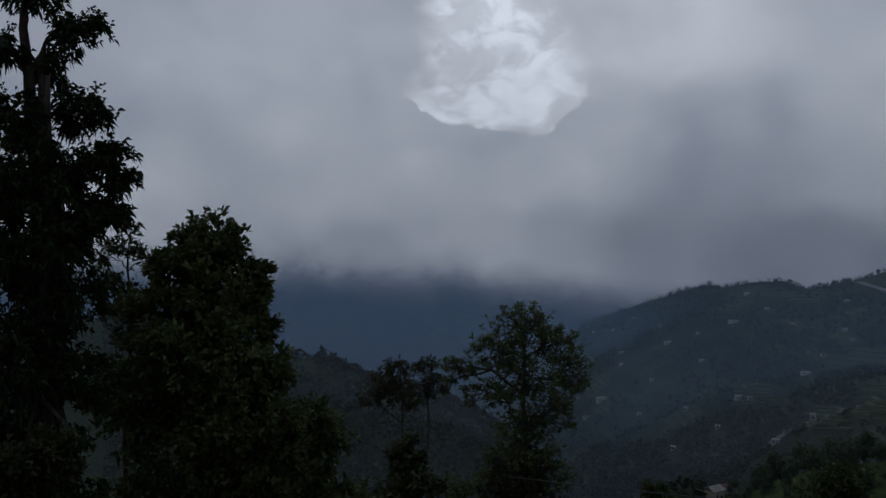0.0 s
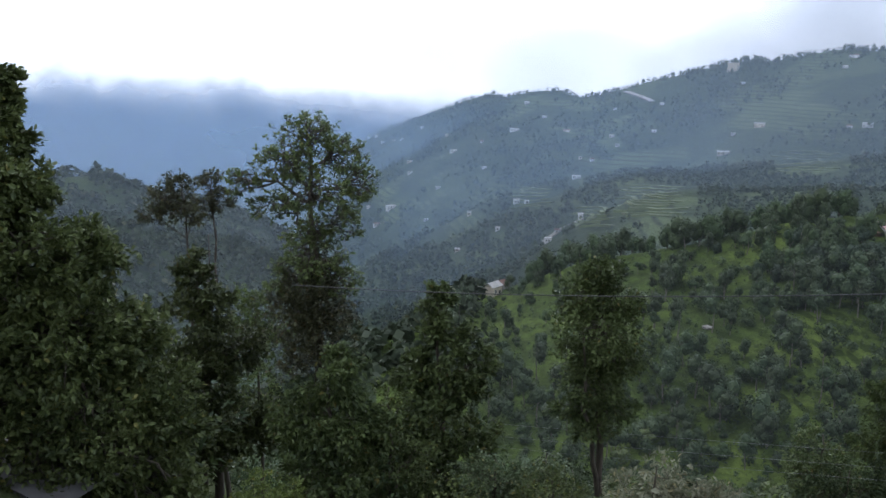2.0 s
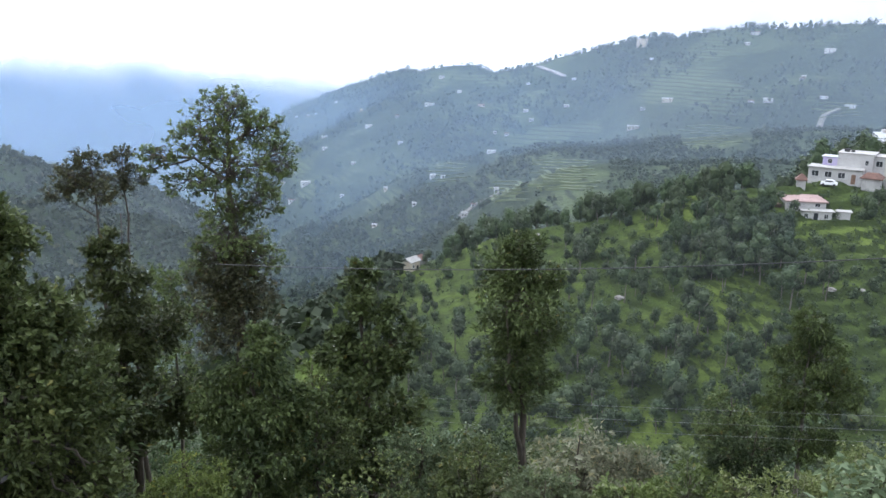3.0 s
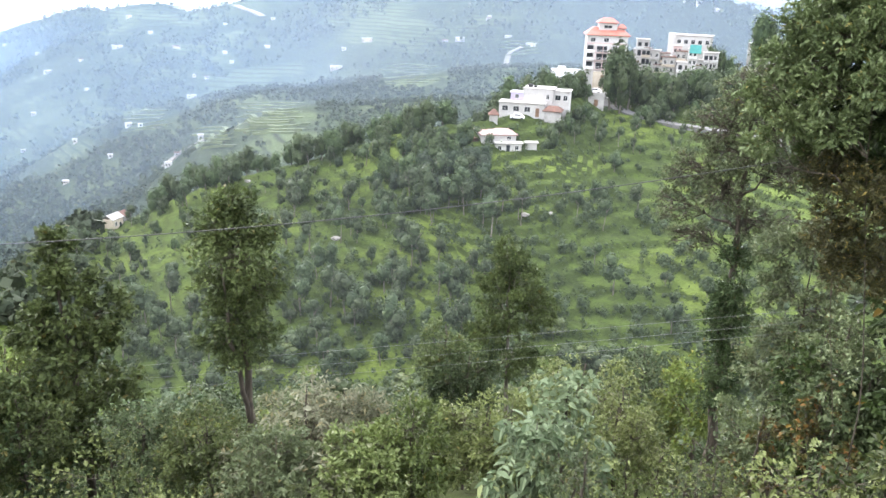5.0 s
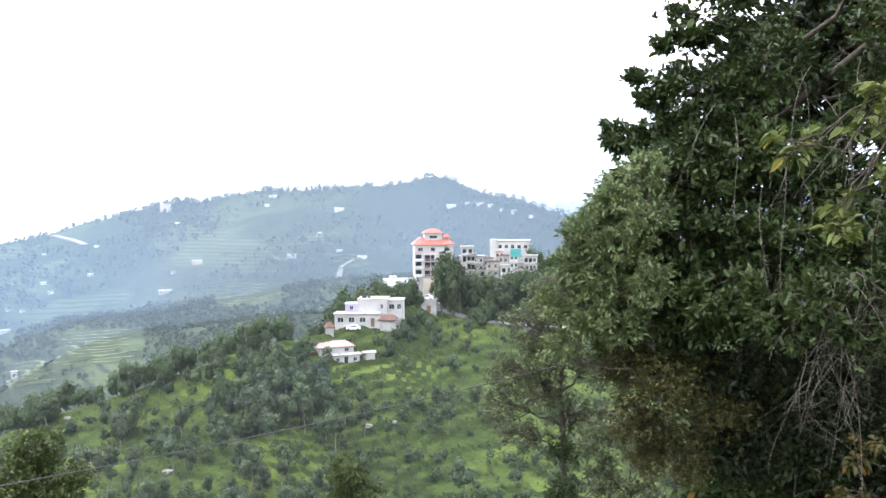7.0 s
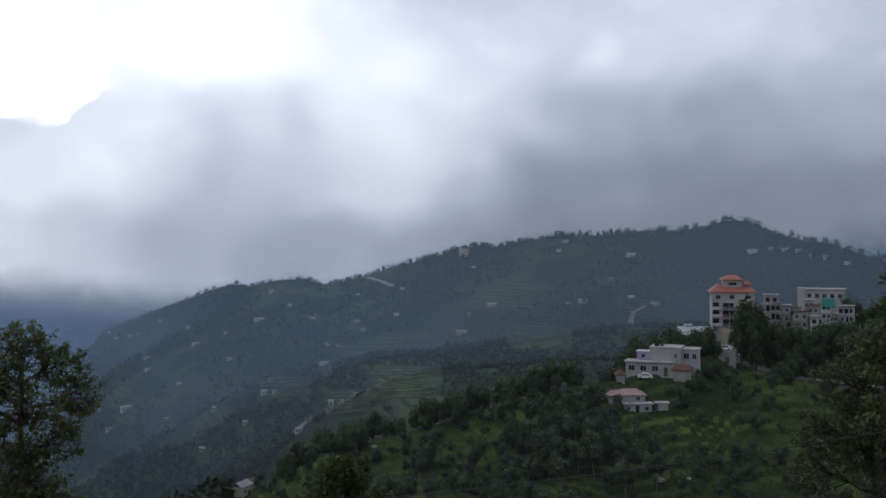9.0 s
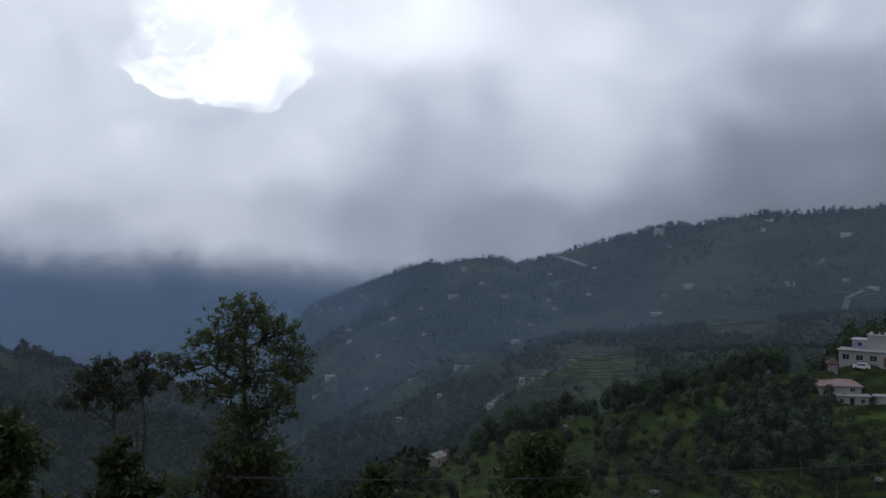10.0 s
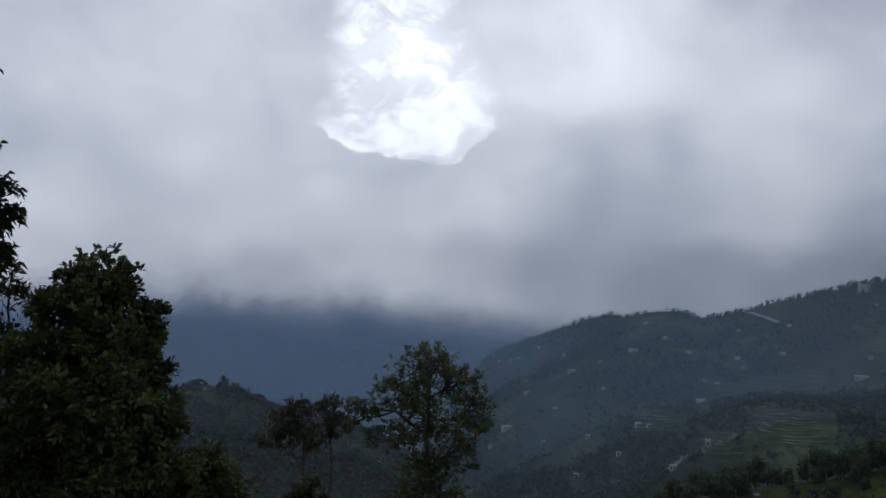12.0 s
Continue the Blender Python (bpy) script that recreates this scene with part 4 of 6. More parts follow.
def shell(rng, n, rx, rz, size, lumps=5, core=True):
    """Crown of a tree some way off: leaf tufts over a lumpy outline."""
    c = unit(rng.normal(0, 1, (lumps, 3))) * [rx * 0.5, rx * 0.5, rz * 0.5]
    k = rng.integers(0, lumps, n)
    d = unit(rng.normal(0, 1, (n, 3)) + [0, 0, 0.25])
    p = c[k] + d * np.array([rx, rx, rz]) * rng.uniform(0.42, 0.66, (n, 1))
    side = unit(np.cross(d, rng.normal(0, 1, (n, 3))))
    up = unit(np.cross(side, d) + 0.5 * rng.normal(0, 1, (n, 3)))
    s = size * rng.uniform(0.6, 1.3, (n, 1))
    v = np.stack([p - up * s * 0.5, p + side * s * 0.45, p + up * s * 0.6, p - side * s * 0.45], 1)
    i = np.arange(n)[:, None] * 4
    v, f = v.reshape(-1, 3), np.concatenate([i + [0, 1, 2], i + [0, 2, 3]], 1).reshape(-1, 3)
    for q in c if core else ():
        w = core_points * np.array([rx, rx, rz]) * 0.40 * rng.uniform(0.75, 1.1, (len(core_points), 1)) + q
        f = np.vstack([f, core_faces + len(v)])
        v = np.vstack([v, w])
    return v, f


def small_tree(name, label, h, rx, rz, n, size, leaf, seed, group, stem=0.1, lumps=5, category="tree", core=True):
    """A tree for the far side of the ravine: stem with limbs, and a tufted crown."""
    rng = np.random.default_rng(seed)
    ob = thing(name, (0, 0, -500), label, category, group)
    lines = [limb(rng, (0, 0, -0.4), (0.05 * h, 0, h - rz), stem, stem * 0.5, 5)]
    for k in range(4):
        a = rng.uniform(0, 6.28)
        lines.append(limb(rng, (0, 0, h - 1.7 * rz), (math.cos(a) * rx * 0.6, math.sin(a) * rx * 0.6, h - rz * 0.7), stem * 0.5, stem * 0.15, 4))
    v, f = tubes(lines, 4)
    link("trunk", v.tolist(), f, [grey_bark], ob, smooth=True)
    v, f = shell(rng, n, rx, rz, size, lumps, core)
    v[:, 2] += h - rz
    link("crown", v.tolist(), f.tolist(), [leaf], ob)
    return ob


def stand(proto, x, y, scale, turn, sink=0.0):
    z = ground_at(x, y) - sink
    return copy_thing(proto, Matrix.LocRotScale((x, y, z), Euler((0, 0, turn)), Vector((scale, scale, scale))))


def drop_proto(*obs):
    for ob in obs:
        for o in (*ob.children_recursive, ob):
            bpy.data.objects.remove(o)


rng = np.random.default_rng(5)
orchard = [small_tree("orchard_tree", "small grey-green tree on the grassy terraces", rng.uniform(3.2, 4.8), rng.uniform(1.0, 1.5), rng.uniform(1.3, 1.9), 420, 0.22, orchard_leaf, 40 + i,
                      "trees on the terraced hill", 0.09, 4) for i in range(6)]
count = 0
while count < 300:  # trees that can be counted one by one
    az, q = rng.uniform(-72, -13), rng.uniform(0, 1) ** 0.8
    d = 108 + (crest(az) * 0.985 - 108) * q
    x, y = -math.sin(radians(az)) * d, math.cos(radians(az)) * d
    thick = float(billow(x / 22 + 4, y / 22, 21))
    if thick * rng.uniform(0.5, 1.3) < 0.36 + 0.16 * (q > 0.75) + 0.14 * (az < -46) * (q > 0.25):
        continue
    stand(orchard[count % 6], x, y, rng.uniform(0.9, 1.9), rng.uniform(0, 6.28))
    count += 1
drop_proto(*orchard)
bushes = [small_tree("terrace_bush", "low dark bush between the terrace trees", rng.uniform(1.8, 2.6), rng.uniform(0.8, 1.2), rng.uniform(0.8, 1.2), 240, 0.20, (wood_leaf, orchard_leaf)[i % 2], 50 + i,
                     "bushes on the terraced hill", 0.06, 3, "bush") for i in range(4)]
count = 0
while count < 240:
    az, q = rng.uniform(-66, -14), rng.uniform(0, 1)
    d = 108 + (crest(az) * 0.97 - 108) * q
    x, y = -math.sin(radians(az)) * d, math.cos(radians(az)) * d
    if float(billow(x / 18 + 9, y / 18, 23)) * rng.uniform(0.6, 1.3) > (0.42 if az > -46 else 0.56):
        stand(bushes[count % 4], x, y, rng.uniform(0.7, 1.5), rng.uniform(0, 6.28), 0.1)
        count += 1
drop_proto(*bushes)

# larger dark trees: along the crest, round the low house and below the village
grove = [small_tree("hill_tree", "dark green broadleaf tree on the hill crest", rng.uniform(6.2, 7.6), rng.uniform(2.0, 3.0), rng.uniform(3.3, 4.1), 520, 0.43, wood_leaf, 60 + i,
                    "larger trees of the near hill", 0.22, 8) for i in range(6)]
spots = []
for k in range(30):
    az = -20.2 - 21 * (k + rng.uniform(0, 0.9)) / 30
    spots.append((az, crest(az) * rng.uniform(0.98, 1.03), rng.uniform(0.85, 1.4)))
for az, el, n, wide in ((-38.2, -11.6, 7, 1.2), (-40.8, -11.8, 6, 0.8), (-37.6, -13.6, 4, 0.9), (-38.2, -15.2, 3, 0.6), (-35.9, -10.0, 3, 0.8), (-30, -14.2, 2, 0.5)):
    for k in range(n):
        a, e = az + rng.normal(0, wide), el + rng.normal(0, 0.35)
        spots.append((a, land_on(a, e)[1], rng.uniform(0.7, 1.1)))
for a, e, size in ((-17.0, -15.5, 0.6), (-19.9, -15.0, 0.65), (-21.2, -15.3, 0.75), (-20.6, -16.6, 0.6), (-16.6, -17.0, 0.6), (-22.4, -15.9, 0.6), (-15.2, -17.4, 0.6), (-19.2, -18.2, 0.5), (-17.4, -18.6, 0.5), (-21.8, -17.8, 0.5), (-23.8, -16.8, 0.6), (-16.0, -18.8, 0.5)):
    spots.append((a, land_on(a, e)[1], size))
for a, d, size in ((-53.4, 296, 0.55), (-54.3, 295, 0.6), (-55.3, 296, 0.55), (-56.2, 294, 0.65), (-57.1, 297, 0.7), (-57.7, 300, 0.8), (-53.0, 300, 0.6)):
    spots.append((a, d, size))
for k in range(34):
    a = rng.uniform(-64, -53.2)
    spots.append((a, crest(a) * rng.uniform(0.80, 0.93), rng.uniform(0.7, 1.15)))


def risen(az, el, d, tall):
    """How far a tree of that height must be scaled for its top to stand at a height in degrees."""
    p = at(az, el, d)
    return az, d, min(max((p.z - ground_at(p.x, p.y)) / tall, 0.25), 2.0)


for k in range(26):
    a = -52.9 - 7.6 * k / 26
    spots.append(risen(a, rng.uniform(-5.2, -4.25), rng.uniform(268, 292), 7.2))
for az, el, d in ((-47.9, -5.6, 272), (-48.5, -5.7, 274), (-47.3, -5.9, 268), (-46.8, -5.5, 262), (-49.2, -4.7, 274), (-49.0, -5.2, 270), (-48.5, -5.7, 272), (-47.7, -6.1, 268), (-49.7, -5.9, 262), (-53.0, -4.6, 280), (-53.8, -4.9, 280), (-54.8, -4.6, 282), (-46.1, -6.0, 258), (-45.4, -6.4, 252), (-49.7, -7.0, 240), (-49.2, -7.3, 236), (-48.6, -7.8, 226), (-48.1, -8.2, 214),
                  (-47.6, -8.6, 205), (-48.8, -8.0, 220), (-49.9, -7.4, 246), (-53.4, -7.0, 262), (-54.4, -7.2, 264), (-55.4, -7.4, 262), (-56.8, -7.4, 264)):
    spots.append(risen(az, el, d, 8.2))
behind = land_on(-46.0, -8.65)[1] + 17
for k in range(18):
    a = -42.6 - 6.4 * k / 17
    spots.append(risen(a, float(np.interp(a, (-49, -45, -42.6), (-5.2, -5.3, -6.6))) + rng.uniform(-0.8, 0.1), max(crest(a) * rng.uniform(0.99, 1.03), behind + rng.uniform(0, 8)), 7.0))
for k in range(8):
    a = rng.uniform(-49.4, -46.4)
    spots.append((a, crest(a) * rng.uniform(1.0, 1.1), rng.uniform(0.5, 0.8)))
for i, (az, d, s) in enumerate(spots):
    p = at(az, 0, d)
    stand(grove[i % 6], p.x, p.y, s, rng.uniform(0, 6.28), 0.3)
drop_proto(*grove)
dark = [small_tree("grove_tree", "dense dark blue-green tree beside the low house", rng.uniform(6.2, 7.4), rng.uniform(2.3, 3.0), rng.uniform(3.2, 3.8), 620, 0.40, grove_leaf, 70 + i,
                   "dark grove below the white house", 0.2, 7) for i in range(3)]
for i in range(24):
    a, e = max(-40.6 + rng.normal(0, 1.5), -43.0), -12.5 + rng.normal(0, 0.9)
    p, d = land_on(a, e)
    stand(dark[i % 3], p.x, p.y, rng.uniform(0.65, 1.05), rng.uniform(0, 6.28), 0.3)
for i, (a, e, s) in enumerate(((-37.8, -13.6, 0.6), (-38.4, -15.4, 0.6), (-35.6, -10.6, 0.7), (-30.2, -13.4, 0.5), (-27.0, -14.4, 0.6), (-33.0, -12.4, 0.5), (-42.4, -13.2, 0.6))):
    p, d = land_on(a, e)
    stand(dark[i % 3], p.x, p.y, s, i * 1.1, 0.3)
drop_proto(*dark)
cypress = [small_tree("cypress_tree", "tall narrow dark conifer beside the village", 12.0, 2.2, 5.4, 560, 0.55, wood_leaf, 80 + i, "dark conifers by the village", 0.25, 9) for i in range(2)]
for i, (az, el, d) in enumerate(((-51.7, -3.1, 268), (-51.35, -3.9, 264), (-52.1, -3.6, 270), (-52.5, -4.2, 268), (-52.0, -4.4, 262), (-52.7, -5.0, 270), (-60.1, -0.9, 330), (-60.8, -1.4, 332), (-57.5, -3.1, 314), (-58.0, -3.4, 314), (-58.6, -3.8, 312))):
    az, d, s = risen(az, el, d, 12.0)
    p = at(az, 0, d)
    stand(cypress[i % 2], p.x, p.y, s, i * 1.3, 0.3)
drop_proto(*cypress)

# scrub in the ravine and up the foot of the hill
scrub = [small_tree("ravine_shrub", "bushy green shrub in the overgrown ravine", rng.uniform(3.6, 5.0), rng.uniform(1.9, 2.6), rng.uniform(1.6, 2.4), 300, 0.36, (wood_leaf, oak, orchard_leaf)[i % 3], 90 + i,
                    "shrubs of the ravine", 0.08, 7, "shrub") for i in range(6)]
near_scrub = [small_tree("ravine_shrub", "bushy green shrub in the overgrown ravine", rng.uniform(3.4, 4.6), rng.uniform(1.8, 2.4), rng.uniform(1.6, 2.2), 950, 0.20, (wood_leaf, oak, grey_leaf)[i % 3], 96 + i,
                        "shrubs of the ravine", 0.08, 9, "shrub", False) for i in range(6)]
for k in range(210):
    az, d = rng.uniform(-76, 2), rng.uniform(42, 128)
    p = at(az, 0, d)
    stand((near_scrub if d < 72 else scrub)[k % 6], p.x, p.y, rng.uniform(0.5, 1.2), rng.uniform(0, 6.28), 0.3)
drop_proto(*scrub, *near_scrub)


# low growth over the terraces, thickest along their walls
low = []
while len(low) < 7000:
    az, q = rng.uniform(-76, -12, 4000), rng.uniform(0, 1, 4000)
    d = 108 + (crest(az) * 1.02 - 108) * q
    x, y = -np.sin(np.radians(az)) * d, np.cos(np.radians(az)) * d
    u = terrace_count(x, y, height(az, d))
    wall = np.where((u - np.floor(u)) > 0.72, np.where(az < -42, 0.62, 0.16), np.where(az < -44, 0.03, 0.06))
    keep = rng.uniform(0, 1, 4000) < wall * (0.35 + 1.1 * billow(x / 16, y / 16, 51)) * (1.25 - 0.5 * q)
    z = surface(x, y)
    low += [(x[i], y[i], z[i] - 0.15, rng.uniform(0.45, 1.3)) for i in np.nonzero(keep)[0]]


# ---- woods too far off to tell tree from tree ----
def far_wood(name, label, places, tufts, size, rx, seed, leaf=far_leaf):
    rng = np.random.default_rng(seed)
    vs, fs, base = [], [], 0
    protos = [shell(rng, tufts, 1.0, 1.25, size, 4, False) for k in range(10)]
    for i, (x, y, z, s) in enumerate(places):
        v, f = protos[i % 10]
        a = i * 2.4
        rot = np.array([[math.cos(a), -math.sin(a), 0], [math.sin(a), math.cos(a), 0], [0, 0, 1]])
        vs.append((v @ rot) * s * rx + [x, y, z + s * rx * 0.9])
        fs.append(f + base)
        base += len(v)
    ob = link(name, np.vstack(vs).tolist(), np.vstack(fs).tolist(), [leaf])
    return tagged(ob, label, "woods", kind="stuff")


def scatter(rng, n, az0, az1, r0, r1, thresh, grain, seed):
    out = []
    while len(out) < n:
        m = n * 2
        az = rng.uniform(az0, az1, m)
        d = np.sqrt(rng.uniform(r0 * r0, r1 * r1, m))
        x, y = -np.sin(np.radians(az)) * d, np.cos(np.radians(az)) * d
        keep = billow(x / grain, y / grain, seed) * rng.uniform(0.7, 1.2, m) > thresh
        z = surface(x, y)
        out += [(x[i], y[i], z[i], rng.uniform(0.6, 1.25)) for i in np.nonzero(keep)[0]]
    return out[:n]


far_wood("spur_woods", "dense dark forest on the wooded spur", scatter(rng, 5200, -17, 22, 150, 520, 0.22, 60, 31), 15, 0.85, 2.5, 101)
# bearing, height and breadth of houses among the far slopes
SLOPE_HOUSES = [(-25.8, -3.3, 7), (-28.4, -4.7, 9), (-25.7, -5.1, 9), (-26.1, -5.7, 8), (-22.7, -4.8, 13), (-21.2, -3.9, 8), (-19.2, -4.8, 18), (-20.0, -3.0, 9), (-23.5, -7.9, 16), (-23.7, -6.6, 6), (-24.5, -6.7, 7),
                (-19.5, -9.7, 11), (-20.2, -9.7, 8), (-28.8, -2.9, 7), (-15.4, -13.1, 10), (-21.7, -12.3, 13), (-22.3, -11.7, 8), (-14.0, -8.8, 8), (-17.2, -7.4, 9), (-16.2, -10.6, 7), (-18.2, -11.6, 8), (-13.2, -11.0, 8), (-17.0, -5.6, 7), (-23.9, -10.6, 9)]
VALLEY_HOUSES = [(-12.1, -7.0, 11), (-12.1, -7.8, 9), (-15.1, -6.3, 12), (-10.8, -10.2, 18), (-9.8, -11.3, 12), (-11.0, -5.6, 7), (-11.5, -5.5, 7), (-10.2, -5.7, 6), (-9.2, -10.1, 7), (12.0, -7.4, 7), (-8.6, -5.4, 6), (-9.3, -5.1, 6), (-8.9, -5.9, 7), (-9.8, -5.3, 5), (-12.9, -4.7, 6), (-14.6, -5.2, 6)]


def near_house(az, el):
    """In the clearing before a house of the far slopes."""
    return any(abs(az - a) < 0.5 and -0.75 < el - e < 0.12 for a, e, w in SLOPE_HOUSES + VALLEY_HOUSES)


def in_fields(q, az):
    """Among the crop terraces and yards of the far slopes."""
    el = math.degrees(math.atan2(q[2] - EYE.z, math.hypot(q[0], q[1])))
    return near_house(az, el) or any(a1 < az < a0 and e1 < el < e0 for a0, a1, e0, e1 in ((-26.3, -31.5, -8.1, -10.5), (-36.0, -40.4, -5.5, -7.1), (-23.4, -26.6, -9.7, -11.3), (-19.2, -22.6, -8.7, -10.1), (-43.8, -47.2, -3.7, -4.9)))


def off_road(q):
    """Away from the road cut over the far crest."""
    az = -math.degrees(math.atan2(q[0], q[1]))
    return not (-28.8 < az < -26.1 and math.degrees(math.atan2(q[2] - EYE.z, math.hypot(q[0], q[1]))) > -2.9) and not in_fields(q, az)


valley = scatter(rng, 9000, -62, -10, 290, 860, 0.33, 70, 33)
far_wood("valley_woods", "forest and scrub on the valley sides", [q for q in valley if off_road(q)], 12, 0.8, 2.2, 102)
far_wood("ridge_woods", "patches of trees across the far ridge", [q for q in scatter(rng, 11000, -66, -6, 600, 1650, 0.47, 130, 35) if off_road(q)], 9, 1.0, 3.2, 103)
line = []
for k in range(850):
    az = rng.uniform(-62, -8)
    d = float(table(az, RIDGE_D)) * rng.uniform(0.985, 1.01)
    x, y = -math.sin(radians(az)) * d, math.cos(radians(az)) * d
    line.append((x, y, ground_at(x, y), rng.uniform(0.5, 1.5) * float(0.4 + billow(az * 1.7, 0.0, 41))))
far_wood("crest_woods", "ragged line of trees along the far crest", line, 16, 0.7, 2.9, 104)
rest = []
while len(rest) < 240:
    az, q = rng.uniform(-70, -12), rng.uniform(0, 1)
    d = 110 + (crest(az) * 0.97 - 110) * q
    x, y = -math.sin(radians(az)) * d, math.cos(radians(az)) * d
    if float(billow(x / 26 + 2, y / 26, 27)) * rng.uniform(0.6, 1.3) > 0.40 + 0.14 * (az < -47):
        rest.append((x, y, ground_at(x, y) - 0.1, rng.uniform(0.7, 1.5)))
while len(rest) < 420:
    az, q = rng.uniform(-68, -46), rng.uniform(0, 0.5)
    d = 109 + (crest(az) * 0.97 - 109) * q
    x, y = -math.sin(radians(az)) * d, math.cos(radians(az)) * d
    if float(billow(x / 14 + 2, y / 14, 29)) * rng.uniform(0.6, 1.3) > 0.46:
        rest.append((x, y, ground_at(x, y) - 0.1, rng.uniform(0.6, 1.3)))
far_wood("terrace_saplings", "small rounded trees scattered over the grassy terraces", rest, 170, 0.30, 1.15, 106, orchard_leaf)
far_wood("terrace_scrub", "low bushes and weeds along the terrace walls", low[:7000], 14, 0.55, 0.60, 105, orchard_leaf)


# ---- haze painted on see-through sheets, and the far mountain with its head in cloud ----
# Distance haze put into colour: a tinted, partly clear surface.
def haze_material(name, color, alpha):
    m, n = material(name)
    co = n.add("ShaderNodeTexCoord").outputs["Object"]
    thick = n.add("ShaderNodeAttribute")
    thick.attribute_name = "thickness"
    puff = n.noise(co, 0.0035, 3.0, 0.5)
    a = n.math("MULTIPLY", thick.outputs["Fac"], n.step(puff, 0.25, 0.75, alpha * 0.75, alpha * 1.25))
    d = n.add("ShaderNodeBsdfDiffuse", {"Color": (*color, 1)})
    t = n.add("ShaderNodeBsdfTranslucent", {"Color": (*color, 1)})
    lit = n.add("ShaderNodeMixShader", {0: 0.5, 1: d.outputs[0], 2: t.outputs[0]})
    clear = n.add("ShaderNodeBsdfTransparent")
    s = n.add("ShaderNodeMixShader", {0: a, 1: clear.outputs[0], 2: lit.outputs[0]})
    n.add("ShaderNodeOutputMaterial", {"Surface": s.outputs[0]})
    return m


def haze_screen(d, az0, az1, z0, tops, color, alpha, label, soft=130, fade=6):
    """A tinted sheet round the valley in place of haze, thinning out at its top and its ends; tops: its height by
    bearing.
    """
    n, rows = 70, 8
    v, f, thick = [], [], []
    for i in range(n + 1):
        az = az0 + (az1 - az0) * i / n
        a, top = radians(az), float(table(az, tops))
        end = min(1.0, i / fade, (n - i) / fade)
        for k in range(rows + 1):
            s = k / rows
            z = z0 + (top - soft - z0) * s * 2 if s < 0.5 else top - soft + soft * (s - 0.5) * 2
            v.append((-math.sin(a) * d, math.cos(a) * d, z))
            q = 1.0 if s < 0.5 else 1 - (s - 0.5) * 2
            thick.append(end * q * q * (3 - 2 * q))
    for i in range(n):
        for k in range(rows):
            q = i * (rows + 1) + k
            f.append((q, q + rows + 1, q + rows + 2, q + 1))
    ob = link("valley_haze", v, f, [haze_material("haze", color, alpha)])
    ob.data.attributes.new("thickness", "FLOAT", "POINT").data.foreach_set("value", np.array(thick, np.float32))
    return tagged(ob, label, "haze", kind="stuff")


haze_screen(101, -110, -11, -90, [(-110, 25), (-11, 5)], (0.48, 0.54, 0.58), 0.035, "tinted sheet for faint haze over the ravine", 35)
haze_screen(215, -8.5, 70, -110, [(-9, -10), (70, 40)], (0.45, 0.54, 0.62), 0.15, "tinted sheet for thin mist before the wooded spur", 60)
haze_screen(390, -110, 60, -160, [(-110, 110), (60, 110)], (0.40, 0.51, 0.63), 0.105, "tinted sheet for thin pale haze over the near valley")
haze_screen(640, -110, 60, -260, [(-110, 170), (60, 170)], (0.36, 0.48, 0.65), 0.095, "tinted sheet for thin blue haze before the ridge")
haze_screen(930, -110, 60, -420, [(-110, 210), (60, 210)], (0.30, 0.465, 0.67), 0.105, "tinted sheet for thin blue haze along the ridge")
haze_screen(790, -34, -10, -400, [(-34, 20), (-10, 110)], (0.29, 0.47, 0.70), 0.10, "tinted sheet for blue haze in the valley mouth")
haze_screen(1380, -25, 22, -420, [(-25, -60), (-14, -40), (22, -10)], (0.22, 0.34, 0.50), 0.55, "tinted sheet for blue haze before the ridge's far end", 90, 26)
haze_screen(830, -110, -26, -300, [(-110, 190), (-26, 190)], (0.46, 0.53, 0.60), 0.09, "tinted sheet for pale haze over the ridge fields")
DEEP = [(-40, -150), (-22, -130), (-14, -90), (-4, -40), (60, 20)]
haze_screen(1900, -36, 70, -480, DEEP, (0.27, 0.35, 0.50), 0.34, "tinted sheet for deep blue haze in the main valley", 110)
haze_screen(2500, -36, 70, -520, DEEP, (0.27, 0.36, 0.52), 0.34, "tinted sheet for deep blue haze before the mountain", 110)

